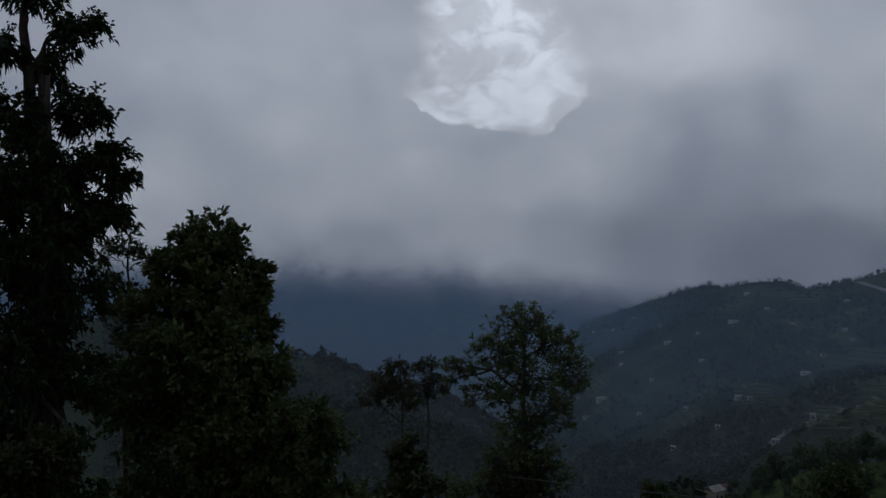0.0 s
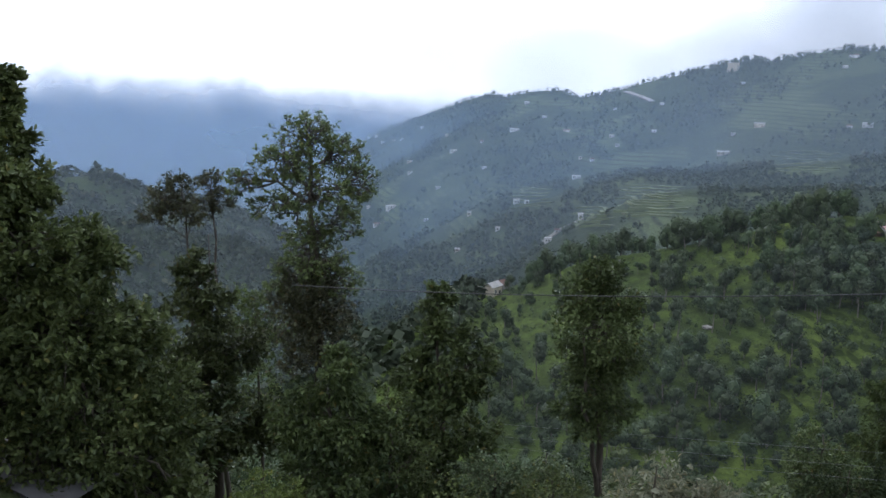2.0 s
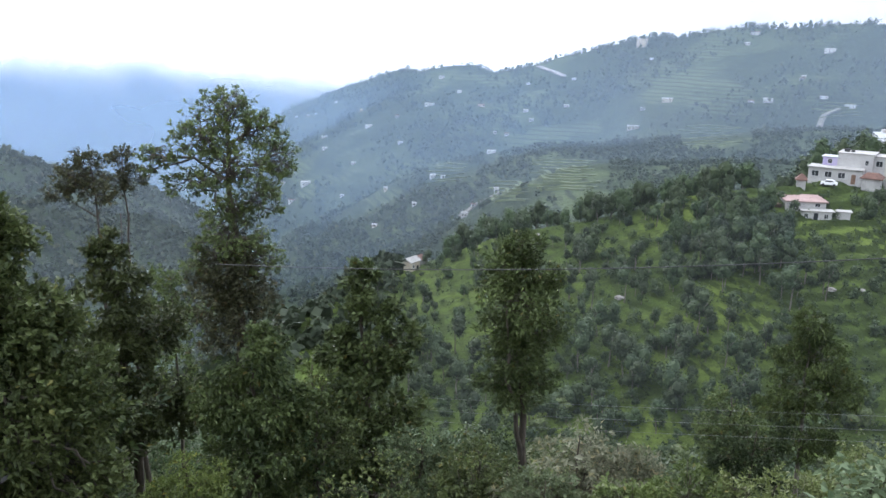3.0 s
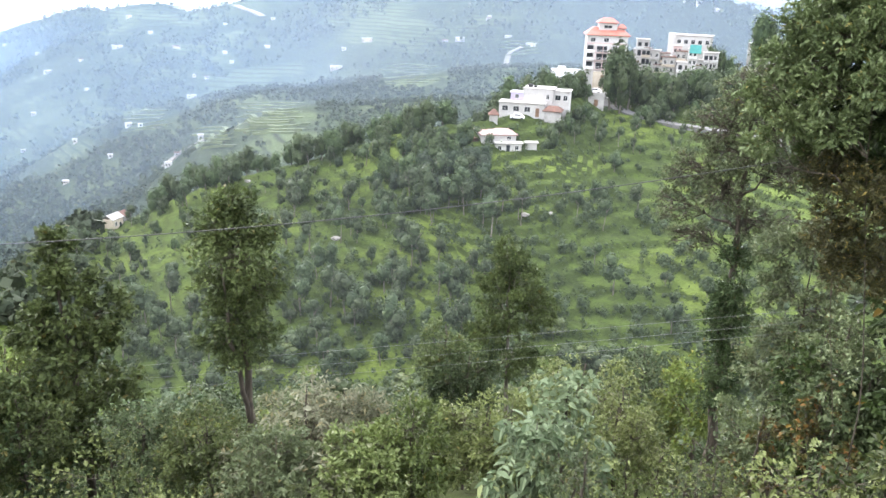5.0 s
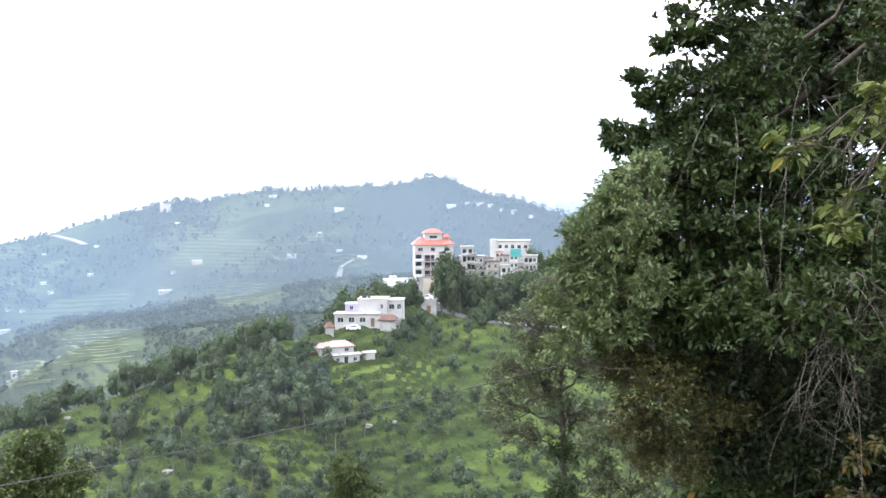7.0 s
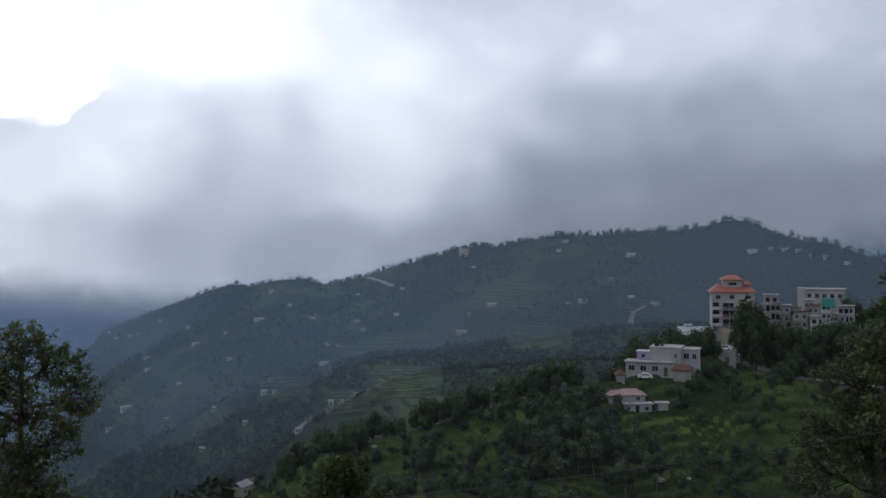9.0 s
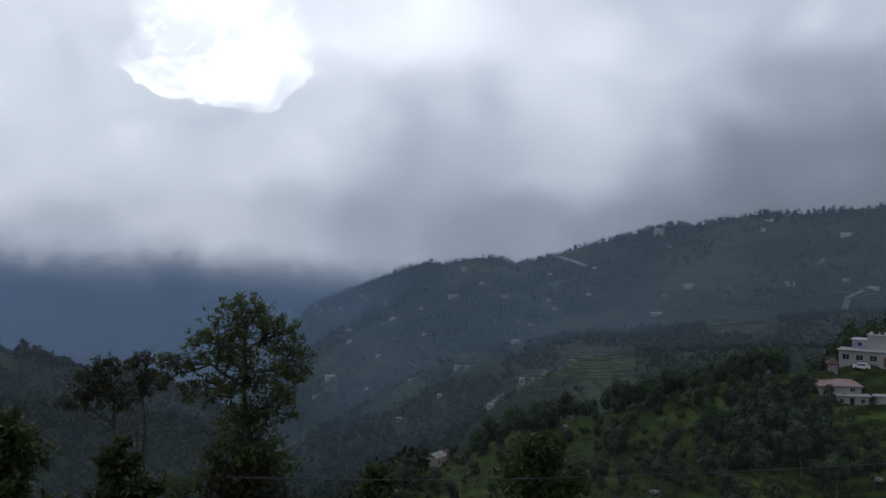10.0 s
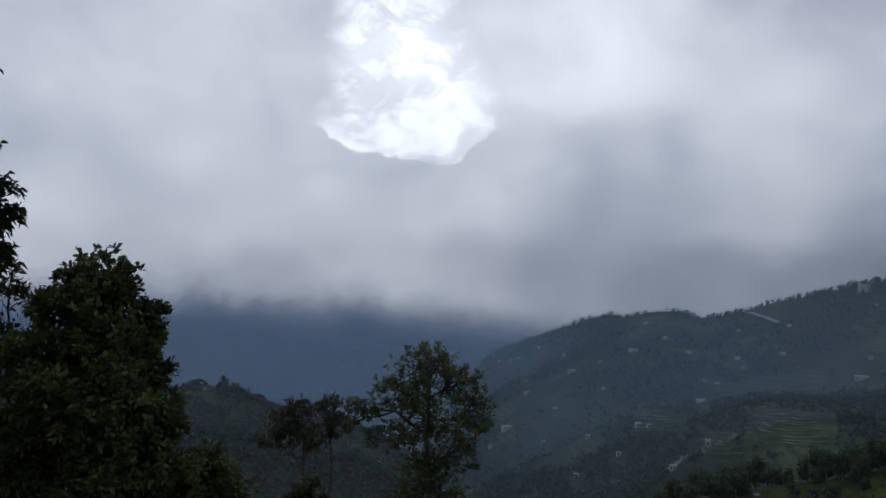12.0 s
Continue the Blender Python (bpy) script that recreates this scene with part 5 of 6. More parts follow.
# the mountain across the main valley, too far to shift, its head faded out as cloud
def far_mountain():
    m, n = material("haze_blue_slope")
    co = n.add("ShaderNodeTexCoord").outputs["Object"]
    thick = n.add("ShaderNodeAttribute")
    thick.attribute_name = "below_cloud"
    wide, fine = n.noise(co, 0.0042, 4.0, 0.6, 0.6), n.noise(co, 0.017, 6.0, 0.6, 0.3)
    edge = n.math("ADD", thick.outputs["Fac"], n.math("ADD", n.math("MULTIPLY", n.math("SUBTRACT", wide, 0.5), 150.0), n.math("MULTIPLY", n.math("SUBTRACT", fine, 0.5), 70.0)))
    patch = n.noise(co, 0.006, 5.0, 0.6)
    # Distance haze is put into the colour: blue slope, blue-green fields lower down.
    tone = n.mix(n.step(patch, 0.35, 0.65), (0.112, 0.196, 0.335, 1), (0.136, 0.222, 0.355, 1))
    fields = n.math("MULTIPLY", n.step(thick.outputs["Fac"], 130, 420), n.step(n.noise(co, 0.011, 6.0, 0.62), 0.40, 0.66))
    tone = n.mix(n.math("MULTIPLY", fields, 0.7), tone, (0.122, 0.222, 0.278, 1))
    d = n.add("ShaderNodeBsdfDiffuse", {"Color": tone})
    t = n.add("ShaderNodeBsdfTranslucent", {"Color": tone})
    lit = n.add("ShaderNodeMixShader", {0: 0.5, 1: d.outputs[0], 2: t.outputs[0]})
    # the sheet turns clear towards its top, in place of cloud
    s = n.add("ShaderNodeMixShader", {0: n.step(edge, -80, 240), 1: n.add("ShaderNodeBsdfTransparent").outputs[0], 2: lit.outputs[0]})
    n.add("ShaderNodeOutputMaterial", {"Surface": s.outputs[0]})
    tops = [(-80, 1.4), (-57, 0.9), (-50, -1.0), (-20, -2.9), (-14, -2.8), (-9, -1.9), (-5.4, -1.5), (-3, -1.4), (-1.3, -0.3), (0.8, -1.0), (4, -1.1), (7, -0.6), (12, -0.1), (30, 0.4), (62, 0.8)]
    d, v, f, below = 4000.0, [], [], []
    for i in range(143):
        az = -80 + i
        top = d * math.tan(radians(float(table(az, tops))))
        for z in np.r_[-900, np.linspace(top - 220, top + 170, 12)]:
            v.append((-math.sin(radians(az)) * d, math.cos(radians(az)) * d, z))
            below.append(top - z)
    for i in range(142):
        for k in range(12):
            q = i * 13 + k
            f.append((q, q + 13, q + 14, q + 1))
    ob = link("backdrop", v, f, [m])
    ob.data.attributes.new("below_cloud", "FLOAT", "POINT").data.foreach_set("value", np.array(below, np.float32))
    return tagged(ob, "sheet of the far mountain, painted haze blue, its top faded out as cloud", "mountain", kind="structure")


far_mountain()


# ---- shrubs and saplings of the slope below the terrace ----
def shrub(name, label, h, r, leaf, size, seed, slim=0.5, per=7, tips=110, stems=4, droop=0.2, group="shrubs on the near slope", category="shrub", spread=1.0, clump=10, ovate=False):
    """Several stems from one root, each with its own head of leaves, taller in the middle."""
    rng = np.random.default_rng(seed)
    blobs = [(0, 0, h * 0.72, r * 0.6, h * 0.26, tips)]
    for k in range(stems):
        a = 6.28 * k / stems + rng.uniform(-0.4, 0.4)
        q = r * rng.uniform(0.45, 0.75) * spread
        z = h * rng.uniform(0.36, 0.74)
        blobs.append((math.cos(a) * q, math.sin(a) * q, z, r * rng.uniform(0.35, 0.5), h * rng.uniform(0.17, 0.26), tips * 0.7))
    return make_tree(name, (0, 0, -500), label, [(0, 0, -0.3), (0.02, 0, h * 0.3), (0, 0.03, h * 0.6), (0, 0, h * 0.9)], 0.035 * h / 2, blobs, leaf, size, seed,
                     slim=slim, per=per, group=group, category=category, droop=droop, clump=clump, ovate=ovate, loose=0.72)


rng = np.random.default_rng(17)
KINDS = ((oak_light, 0.13, 0.50, "leafy_shrub", "fresh green leafy shrub on the slope"), (grey_leaf, 0.12, 0.42, "silver_shrub", "dusty grey-green shrub on the slope"),
         (glossy, 0.135, 0.52, "glossy_shrub", "glossy dark green shrub on the slope"), (lime_leaf, 0.12, 0.50, "lime_shrub", "yellow-green shrub on the slope"),
         (wood_leaf, 0.13, 0.48, "dark_shrub", "dense dark green shrub on the slope"), (grey_leaf, 0.10, 0.36, "silver_shrub", "dusty grey-green shrub on the slope"),
         (cream_leaf, 0.11, 0.55, "leafy_shrub", "fresh green leafy shrub on the slope"), (grey_leaf, 0.13, 0.55, "silver_shrub", "dusty grey-green shrub on the slope"),
         (oak, 0.14, 0.46, "dark_shrub", "dense dark green shrub on the slope"))
green = [shrub(name, label, rng.uniform(2.4, 3.2), rng.uniform(1.0, 1.4), leaf, size, 200 + i, tips=40, per=5, slim=slim, clump=8, ovate=name == "glossy_shrub", group=name.replace("_", " ") + "s of the slope")
         for i, (leaf, size, slim, name, label) in enumerate(KINDS)]
sparse = [shrub(name, label, rng.uniform(2.4, 3.2), rng.uniform(1.0, 1.4), leaf, size * 1.6, 230 + i, tips=26, per=4, slim=slim, clump=5, group=name.replace("_", " ") + "s of the slope")
          for i, (leaf, size, slim, name, label) in enumerate(KINDS)]
CEILING = [(-90, -17), (-76, -19.5), (-66, -21.5), (-56, -23.2), (-49, -25.0), (-42, -26.5), (-34, -27.0), (-26, -27.8), (-18, -27.0), (-10, -27.0), (0, -28.5), (9, -30), (20, -27), (36, -24)]
placed = []
while len(placed) < 250:
    az, d = rng.uniform(-82, 4), math.sqrt(rng.uniform(7.0 ** 2, 44 ** 2))
    if az > -8 and d < 10:
        continue
    p = at(az, 0, d)
    if any((p.x - q[0]) ** 2 + (p.y - q[1]) ** 2 < (0.75 + d * 0.018) ** 2 for q in placed):
        continue
    g = ground_at(p.x, p.y)
    room = EYE.z + d * math.tan(radians(float(table(az, CEILING)) - rng.uniform(0, 2.5) - (3.2 if d < 14 else 0))) - g
    if room < 0.7:
        room = 0.7
    s = min(rng.uniform(0.6, 1.25), room / 2.9)
    placed.append((p.x, p.y))
    kind = ((2, 4, 8, 1) * 4 if az < -72 else (0, 1, 6, 6, 4, 5, 0, 3, 6, 8, 1, 2, 0, 7, 6, 5))[len(placed) % 16]
    stand((green if d < 21 else sparse)[kind], p.x, p.y, s, rng.uniform(0, 6.28), 0.1)
for k in range(100):
    az, d = rng.uniform(3, 42), math.sqrt(rng.uniform(5.0 ** 2, 48 ** 2))
    p = at(az, 0, d)
    lane = float(np.interp(az, (8, 15, 19.4, 22, 25.5, 30, 36), (12.8, 15, 18.5, 22.5, 27.5, 33, 40)))
    if abs(d - lane) < 2.2 + d * 0.05 and az > 17:
        continue
    top = -13.5 if d > lane else float(table(az, CEILING))
    room = EYE.z + d * math.tan(radians(top - rng.uniform(-1, 2.5))) - ground_at(p.x, p.y)
    stand((green if d < 26 else sparse)[(0, 2, 4)[k % 3]], p.x, p.y, min(rng.uniform(0.5, 1.1) * (1.6 if d > lane else 1), max(room, 0.8) / 2.9), rng.uniform(0, 6.28), 0.1)
for k in range(26):
    az, d = rng.uniform(24.5, 40), rng.uniform(8.5, 15)
    p = at(az, -15 - rng.uniform(0, 5), d)
    stand(sparse[(0, 2, 4, 8)[k % 4]], p.x, p.y, max(p.z - ground_at(p.x, p.y), 0.8) / 2.9, rng.uniform(0, 6.28), 0.1)
drop_proto(*green, *sparse)


def set_shrub(az, el, d, width, label, name, leaf, size, seed, **more):
    """One shrub of its own look, its top at a bearing and height."""
    p = at(az, el, d)
    g = ground_at(p.x, p.y)
    h = max(p.z - g, 0.6)
    r = width
    ob = shrub(name, label, h, r, leaf, size, seed, group="", **more)
    ob.matrix_world = Matrix.Translation((p.x, p.y, g))
    return ob


set_shrub(-49.6, -25.6, 11.5, 0.85, "shrub with large pale silvery-green leaves", "broadleaf_shrub", pale_leaf, 0.17, 301, slim=0.46, per=5, tips=64, droop=0.55, ovate=True)
set_shrub(-47.4, -28.2, 10.5, 0.6, "low shrub with large pale silvery-green leaves", "broadleaf_shrub", pale_leaf, 0.16, 302, slim=0.46, per=5, tips=44, droop=0.55, ovate=True)
set_shrub(-50.8, -23.6, 14.0, 1.25, "bushy yellow-green shrub above the pale leaves", "leafy_shrub", cream_leaf, 0.08, 303, tips=230, per=6)
set_shrub(-53.6, -25.0, 13.4, 1.0, "bushy light green shrub", "leafy_shrub", cream_leaf, 0.08, 304, tips=190, per=6)
set_shrub(-59.2, -21.4, 19.5, 0.85, "rounded yellow-green bush on the slope", "rounded_bush", lime_leaf, 0.11, 305, tips=170)
set_shrub(-57.2, -23.2, 20.0, 0.6, "rounded yellow-green bush on the slope", "rounded_bush", lime_leaf, 0.10, 306, tips=110)
set_shrub(-55.2, -22.2, 27.0, 1.3, "rounded grey-green bush on the slope", "rounded_bush", grey_leaf, 0.12, 307, tips=200)
set_shrub(-40.6, -22.0, 26.0, 1.5, "dark rounded bush in the hollow", "rounded_bush", oak, 0.13, 308, tips=260)
set_shrub(-42.4, -24.0, 22.0, 1.1, "dark green bush in the hollow", "rounded_bush", wood_leaf, 0.12, 309, tips=200)
set_shrub(-30.0, -25.9, 12.0, 1.15, "dry shrub covered in whitish seed plumes", "plumed_shrub", plume, 0.11, 310, tips=110, slim=0.34, stems=8, spread=1.25)
set_shrub(-32.8, -26.4, 12.6, 0.8, "dry shrub covered in whitish seed plumes", "plumed_shrub", plume, 0.105, 311, tips=100, slim=0.34, stems=8, spread=1.25)
set_shrub(-27.6, -29.4, 11.0, 0.8, "grey-green shrub with silvery shoots", "silver_shrub", thin_leaf, 0.09, 312, tips=150)
set_shrub(-34.0, -29.2, 11.0, 0.8, "light green shrub with upright shoots", "leafy_shrub", cream_leaf, 0.10, 313, tips=150)
set_shrub(-1.2, -27.4, 13.0, 0.7, "feathery lime-green shrub under the trees", "leafy_shrub", lime_leaf, 0.08, 314, tips=190, slim=0.35)
set_shrub(-66.8, -22.4, 11.6, 0.42, "shrub with rust and yellow turning leaves", "turning_shrub", rust_leaf, 0.09, 315, tips=18, slim=0.6)
set_shrub(-70.2, -26.4, 10.6, 0.42, "shrub with rust and yellow turning leaves", "turning_shrub", rust_leaf, 0.09, 316, tips=15, slim=0.6)
set_shrub(-63.4, -25.2, 13.0, 0.5, "shrub with rust-tipped leaves below the thin tree", "turning_shrub", rust_leaf, 0.09, 317, tips=30, slim=0.6)
set_shrub(-71.6, -26.0, 9.4, 0.8, "bright green shrub with broad pointed leaves", "leafy_shrub", vine_leaf, 0.11, 318, ovate=True, tips=50, slim=0.62, droop=0.3)
set_shrub(-76.6, -25.0, 9.0, 0.9, "bright green shrub with broad pointed leaves", "leafy_shrub", vine_leaf, 0.11, 319, ovate=True, tips=90, slim=0.62, droop=0.3)
set_shrub(-66.4, -18.8, 12.6, 0.7, "green creeper-covered shrub with broad leaves", "leafy_shrub", vine_leaf, 0.09, 320, ovate=True, tips=110, slim=0.62, droop=0.4)
set_shrub(-64.0, -20.4, 14.0, 0.9, "grey-green shrub under the climber", "silver_shrub", thin_leaf, 0.09, 321, tips=200)
set_shrub(-67.6, -18.0, 12.2, 0.8, "grey-green shrub under the climber", "silver_shrub", thin_leaf, 0.08, 327, tips=240)
set_shrub(-69.4, -20.6, 11.8, 0.8, "grey-green leafy shrub in the big tree's shade", "leafy_shrub", grey_leaf, 0.09, 328, tips=220, ovate=True)
set_shrub(-10.5, -21.2, 19.0, 1.1, "light green shrub behind the near trees", "leafy_shrub", lime_oak, 0.10, 330, tips=260)
set_shrub(-11.2, -22.6, 17.0, 1.0, "fresh green shrub between the trees", "leafy_shrub", oak_light, 0.09, 329, tips=220)
set_shrub(-38.0, -27.8, 11.5, 0.9, "fresh green shrub on the near slope", "leafy_shrub", lime_oak, 0.09, 322, tips=170)
set_shrub(-43.8, -27.4, 12.0, 0.9, "yellow-green shrub on the near slope", "leafy_shrub", cream_leaf, 0.085, 323, tips=190)
set_shrub(-22.6, -27.4, 13.0, 0.9, "fresh green shrub beside the twin-trunked oak", "leafy_shrub", oak_light, 0.09, 324, tips=180)
set_shrub(-18.4, -26.2, 14.0, 0.9, "grey-green shrub on the near slope", "silver_shrub", grey_leaf, 0.09, 325, tips=180)
set_shrub(-10.6, -24.6, 15.5, 0.9, "light green shrub between the trees", "leafy_shrub", oak_light, 0.09, 326, tips=190)

# flowers by the path on the other side
for i, (az, el, d) in enumerate(((27.0, -25, 8.6), (25.0, -27, 8.2), (29.6, -23.5, 9.2), (22.6, -28.4, 8.6))):
    set_shrub(az, el, d, 0.55, "low green plant beside the path", "flower_plant", oak_light, 0.09, 340 + i, tips=60, slim=0.5)
    p = at(az, el, d)
    b = make_tree("red_flower", (p.x, p.y, ground_at(p.x, p.y)), "stems topped with small bright red flowers", [(0, 0, 0), (0.05, 0, 0.3), (0.02, 0.05, 0.6), (0, 0, max(0.5, p.z - ground_at(p.x, p.y)))],
                  0.012, [(0.1, 0, max(0.6, p.z - ground_at(p.x, p.y) + 0.05), 0.22, 0.14, 2)], red_petal, 0.032, 360 + i, per=3, slim=0.8, category="flower")

# bare vines hanging through the big tree
for i in range(36):
    r2 = np.random.default_rng(400 + i)
    az, el, d = (-78.4 + r2.normal(0, 1.4), r2.uniform(-10, -3.5), 9.6) if i % 3 else (-76.8 + r2.normal(0, 2.2), r2.uniform(1, 9), 9.7)
    a, b = at(az, el, d), at(az + r2.normal(0.6, 1.8), el - r2.uniform(2.5, 10), d + r2.normal(0, 0.25))
    ob = thing("hanging_vine", a, "bare bleached vine hanging from the tree", "vine", "vines in the big tree")
    lines = []
    for k in range(4):
        p0 = np.zeros(3) if k == 0 else lines[0][0][int(r2.integers(4, 16))]
        p3 = np.array(b - a) if k == 0 else p0 + r2.normal(0, 0.3, 3) + [0, 0, -0.2]
        p1, p2 = p0 + (p3 - p0) * 0.33 + r2.normal(0, 0.14, 3), p0 + (p3 - p0) * 0.66 + r2.normal(0, 0.16, 3)
        t = np.linspace(0, 1, 20)[:, None]
        lines.append(((1 - t) ** 3 * p0 + 3 * t * (1 - t) ** 2 * p1 + 3 * t * t * (1 - t) * p2 + t ** 3 * p3, np.linspace(0.0034, 0.0016, 20) * (1 if k == 0 else 0.6)))
    v, f = tubes(lines, 5)
    link("stem", v.tolist(), f, [vine_bark], ob, smooth=True)


# ---- roads, tracks and loose stones ----
def ribbon(name, label, points, width, mat, lift=0.12):
    """A level-crossed strip laid over the ground along a line of places."""
    pts = np.array([[p.x, p.y] for p in points])
    t = np.linspace(0, 1, len(pts))
    s = np.linspace(0, 1, 40)
    x, y = np.interp(s, t, pts[:, 0]), np.interp(s, t, pts[:, 1])
    x, y = np.convolve(np.pad(x, 3, "edge"), np.ones(7) / 7, "valid"), np.convolve(np.pad(y, 3, "edge"), np.ones(7) / 7, "valid")
    d = unit(np.stack([np.gradient(x), np.gradient(y)], 1))
    v, f = [], []
    for i in range(40):
        nx, ny = -d[i, 1] * width / 2, d[i, 0] * width / 2
        z = max(ground_at(x[i] + nx * k, y[i] + ny * k) for k in (-1, -0.5, 0, 0.5, 1)) + lift
        for k, dz in ((-1, -1.6), (-1, 0), (0, 0.03), (1, 0), (1, -1.6)):
            v.append((x[i] + nx * k, y[i] + ny * k, z + dz))
    for i in range(39):
        for k in range(4):
            f.append((5 * i + k, 5 * i + k + 1, 5 * i + k + 6, 5 * i + k + 5))
    return tagged(link(name, v, f, [mat]), label, "road", kind="structure")


ribbon("road", "grey mountain road curving below the village", [land_on(a, e)[0] for a, e in ((-50.1, -6.5), (-50.5, -6.9), (-50.9, -7.4), (-51.6, -7.8), (-53.2, -8.15), (-55.5, -8.5), (-59.5, -8.9), (-64, -9.2))], 4.6, asphalt)
ribbon("road", "pale concrete lane winding down below the terrace", [at(a, 0, d) for a, d in ((36, 40), (30, 33), (25.5, 27.5), (22, 22.5), (19.4, 18.5), (15, 15), (8, 12.8))], 2.0, lane_mat, 0.06)
ribbon("road", "pale dirt road cut over the far crest", [land_on(a, e, 700)[0] for a, e in ((-26.4, -2.1), (-27.0, -2.3), (-27.6, -2.5), (-28.2, -2.8))], 10, stone_mat, 0.5)
ribbon("road", "pale dirt track on a valley spur", [land_on(a, e, 420)[0] for a, e in ((-21.3, -12.5), (-22.0, -11.9), (-22.8, -11.3), (-24.2, -10.6))], 4, dirt_track, 1.2)
ribbon("road", "pale eroded track beside the far fields", [land_on(a, e, 420)[0] for a, e in ((-43.4, -5.6), (-44.3, -4.8), (-45.3, -4.2))], 6, dirt_track, 1.6)

# narrow crop terraces on the far slopes: bearings from and to, heights from and to, how many
for a0, a1, e0, e1, many in ((-26.6, -31.2, -8.3, -10.3, 13), (-36.2, -40.2, -5.7, -6.9, 9), (-23.6, -26.4, -9.9, -11.2, 7), (-44.0, -47.0, -3.9, -4.7, 5), (-19.4, -22.4, -8.8, -10.0, 6)):
    for k in range(many):
        e, cut = e0 + (e1 - e0) * k / (many - 1), 0.12 * math.sin(k * 2.3)
        ribbon("field", "narrow strip of pale green terraced field", [land_on(a0 + (a1 - a0) * (cut + q * (0.9 - 0.2 * math.sin(k * 1.7) ** 2)), e + 0.16 * q + 0.05 * math.sin(q * 5 + k), 420)[0] for q in (0, 0.2, 0.4, 0.6, 0.8, 1.0)], 3.4, field_grass, 0.3)

rng = np.random.default_rng(77)
for az, el, w in ((-46.2, -15.4, 1.1), (-48.0, -15.2, 0.8), (-32.8, -17.4, 1.2), (-26.8, -13.4, 1.2), (-27.4, -12.6, 0.9), (-40.2, -13.2, 0.7)):
    p, d = land_on(az, el)
    bm = bmesh.new()
    bmesh.ops.create_icosphere(bm, subdivisions=2, radius=w)
    for v in bm.verts:
        v.co *= 0.75 + 0.5 * noise.noise(v.co * 0.9 + Vector((az, 0, 0)))
        v.co.z *= 0.45
    me = bpy.data.meshes.new("boulder")
    bm.to_mesh(me)
    me.materials.append(stone_mat)
    ob = new("boulder", me)
    ob.location = p + Vector((0, 0, w * 0.2))
    tagged(ob, "pale boulder lying in the terrace grass", "rock", "boulders on the hill")


# ---- buildings ----
def boxes(name, parent, dims, mat, label="", bevel=0.04):
    """One part made of upright boxes (x0, x1, y0, y1, z0, z1) with softened edges."""
    bm = bmesh.new()
    for x0, x1, y0, y1, z0, z1 in dims:
        m = Matrix.Translation(((x0 + x1) / 2, (y0 + y1) / 2, (z0 + z1) / 2)) @ Matrix.Diagonal((x1 - x0, y1 - y0, z1 - z0, 1))
        bmesh.ops.create_cube(bm, size=1, matrix=m)
    if bevel:
        bmesh.ops.bevel(bm, geom=bm.edges[:], offset=bevel, segments=1, affect="EDGES")
    me = bpy.data.meshes.new(name)
    bm.to_mesh(me)
    bm.free()
    me.materials.append(mat)
    ob = new(name, me)
    ob.parent = parent
    if label:
        ob["label"] = label
    return ob


def window(house, x, z, w, h, y=0.0):
    """A framed window on a front wall: frame and sill proud, the pane set back."""
    b = 0.09
    f = boxes("window", house, [(x - w / 2 - b, x - w / 2, y - 0.1, y + 0.02, z - b, z + h + b), (x + w / 2, x + w / 2 + b, y - 0.1, y + 0.02, z - b, z + h + b),
                                (x - w / 2, x + w / 2, y - 0.1, y + 0.02, z + h, z + h + b), (x - w / 2, x + w / 2, y - 0.16, y + 0.02, z - b, z)], trim_white, "", 0)
    boxes("pane", f, [(x - w / 2, x + w / 2, y - 0.04, y + 0.01, z, z + h)], glass_and_void, "dark window glass", 0)
    boxes("mullion", f, [(x - 0.03, x + 0.03, y - 0.075, y - 0.045, z, z + h)], trim_white, "", 0)


def hip(name, house, x0, x1, y0, y1, z, rise, mat, over=0.5, ridge=0.5, label=""):
    """A hipped roof with a thick eave."""
    x0, x1, y0, y1 = x0 - over, x1 + over, y0 - over, y1 + over
    cx, cy, rx, ry = (x0 + x1) / 2, (y0 + y1) / 2, (x1 - x0) / 2 * ridge, (y1 - y0) / 2 * ridge * 0.4
    v = [(x0, y0, z), (x1, y0, z), (x1, y1, z), (x0, y1, z), (x0, y0, z + 0.22), (x1, y0, z + 0.22), (x1, y1, z + 0.22), (x0, y1, z + 0.22),
         (cx - rx, cy - ry, z + rise), (cx + rx, cy - ry, z + rise), (cx + rx, cy + ry, z + rise), (cx - rx, cy + ry, z + rise)]
    f = [(3, 2, 1, 0), (0, 1, 5, 4), (1, 2, 6, 5), (2, 3, 7, 6), (3, 0, 4, 7), (4, 5, 9, 8), (5, 6, 10, 9), (6, 7, 11, 10), (7, 4, 8, 11), (8, 9, 10, 11)]
    return link(name, v, f, [mat], house, label)


def gable(name, house, x0, x1, y0, y1, z, rise, mat, over=0.4, label=""):
    x0, x1, y0, y1 = x0 - over, x1 + over, y0 - over, y1 + over
    cy, t = (y0 + y1) / 2, 0.15
    v = [(x0, y0, z), (x1, y0, z), (x1, cy, z + rise), (x0, cy, z + rise), (x1, y1, z), (x0, y1, z)]
    v += [(a, b, c + t) for a, b, c in v]
    f = [(0, 3, 2, 1), (3, 5, 4, 2), (6, 7, 8, 9), (9, 8, 10, 11), (0, 1, 7, 6), (5, 11, 10, 4), (0, 6, 9, 3), (3, 9, 11, 5), (1, 2, 8, 7), (2, 4, 10, 8)]
    return link(name, v, f, [mat], house, label)


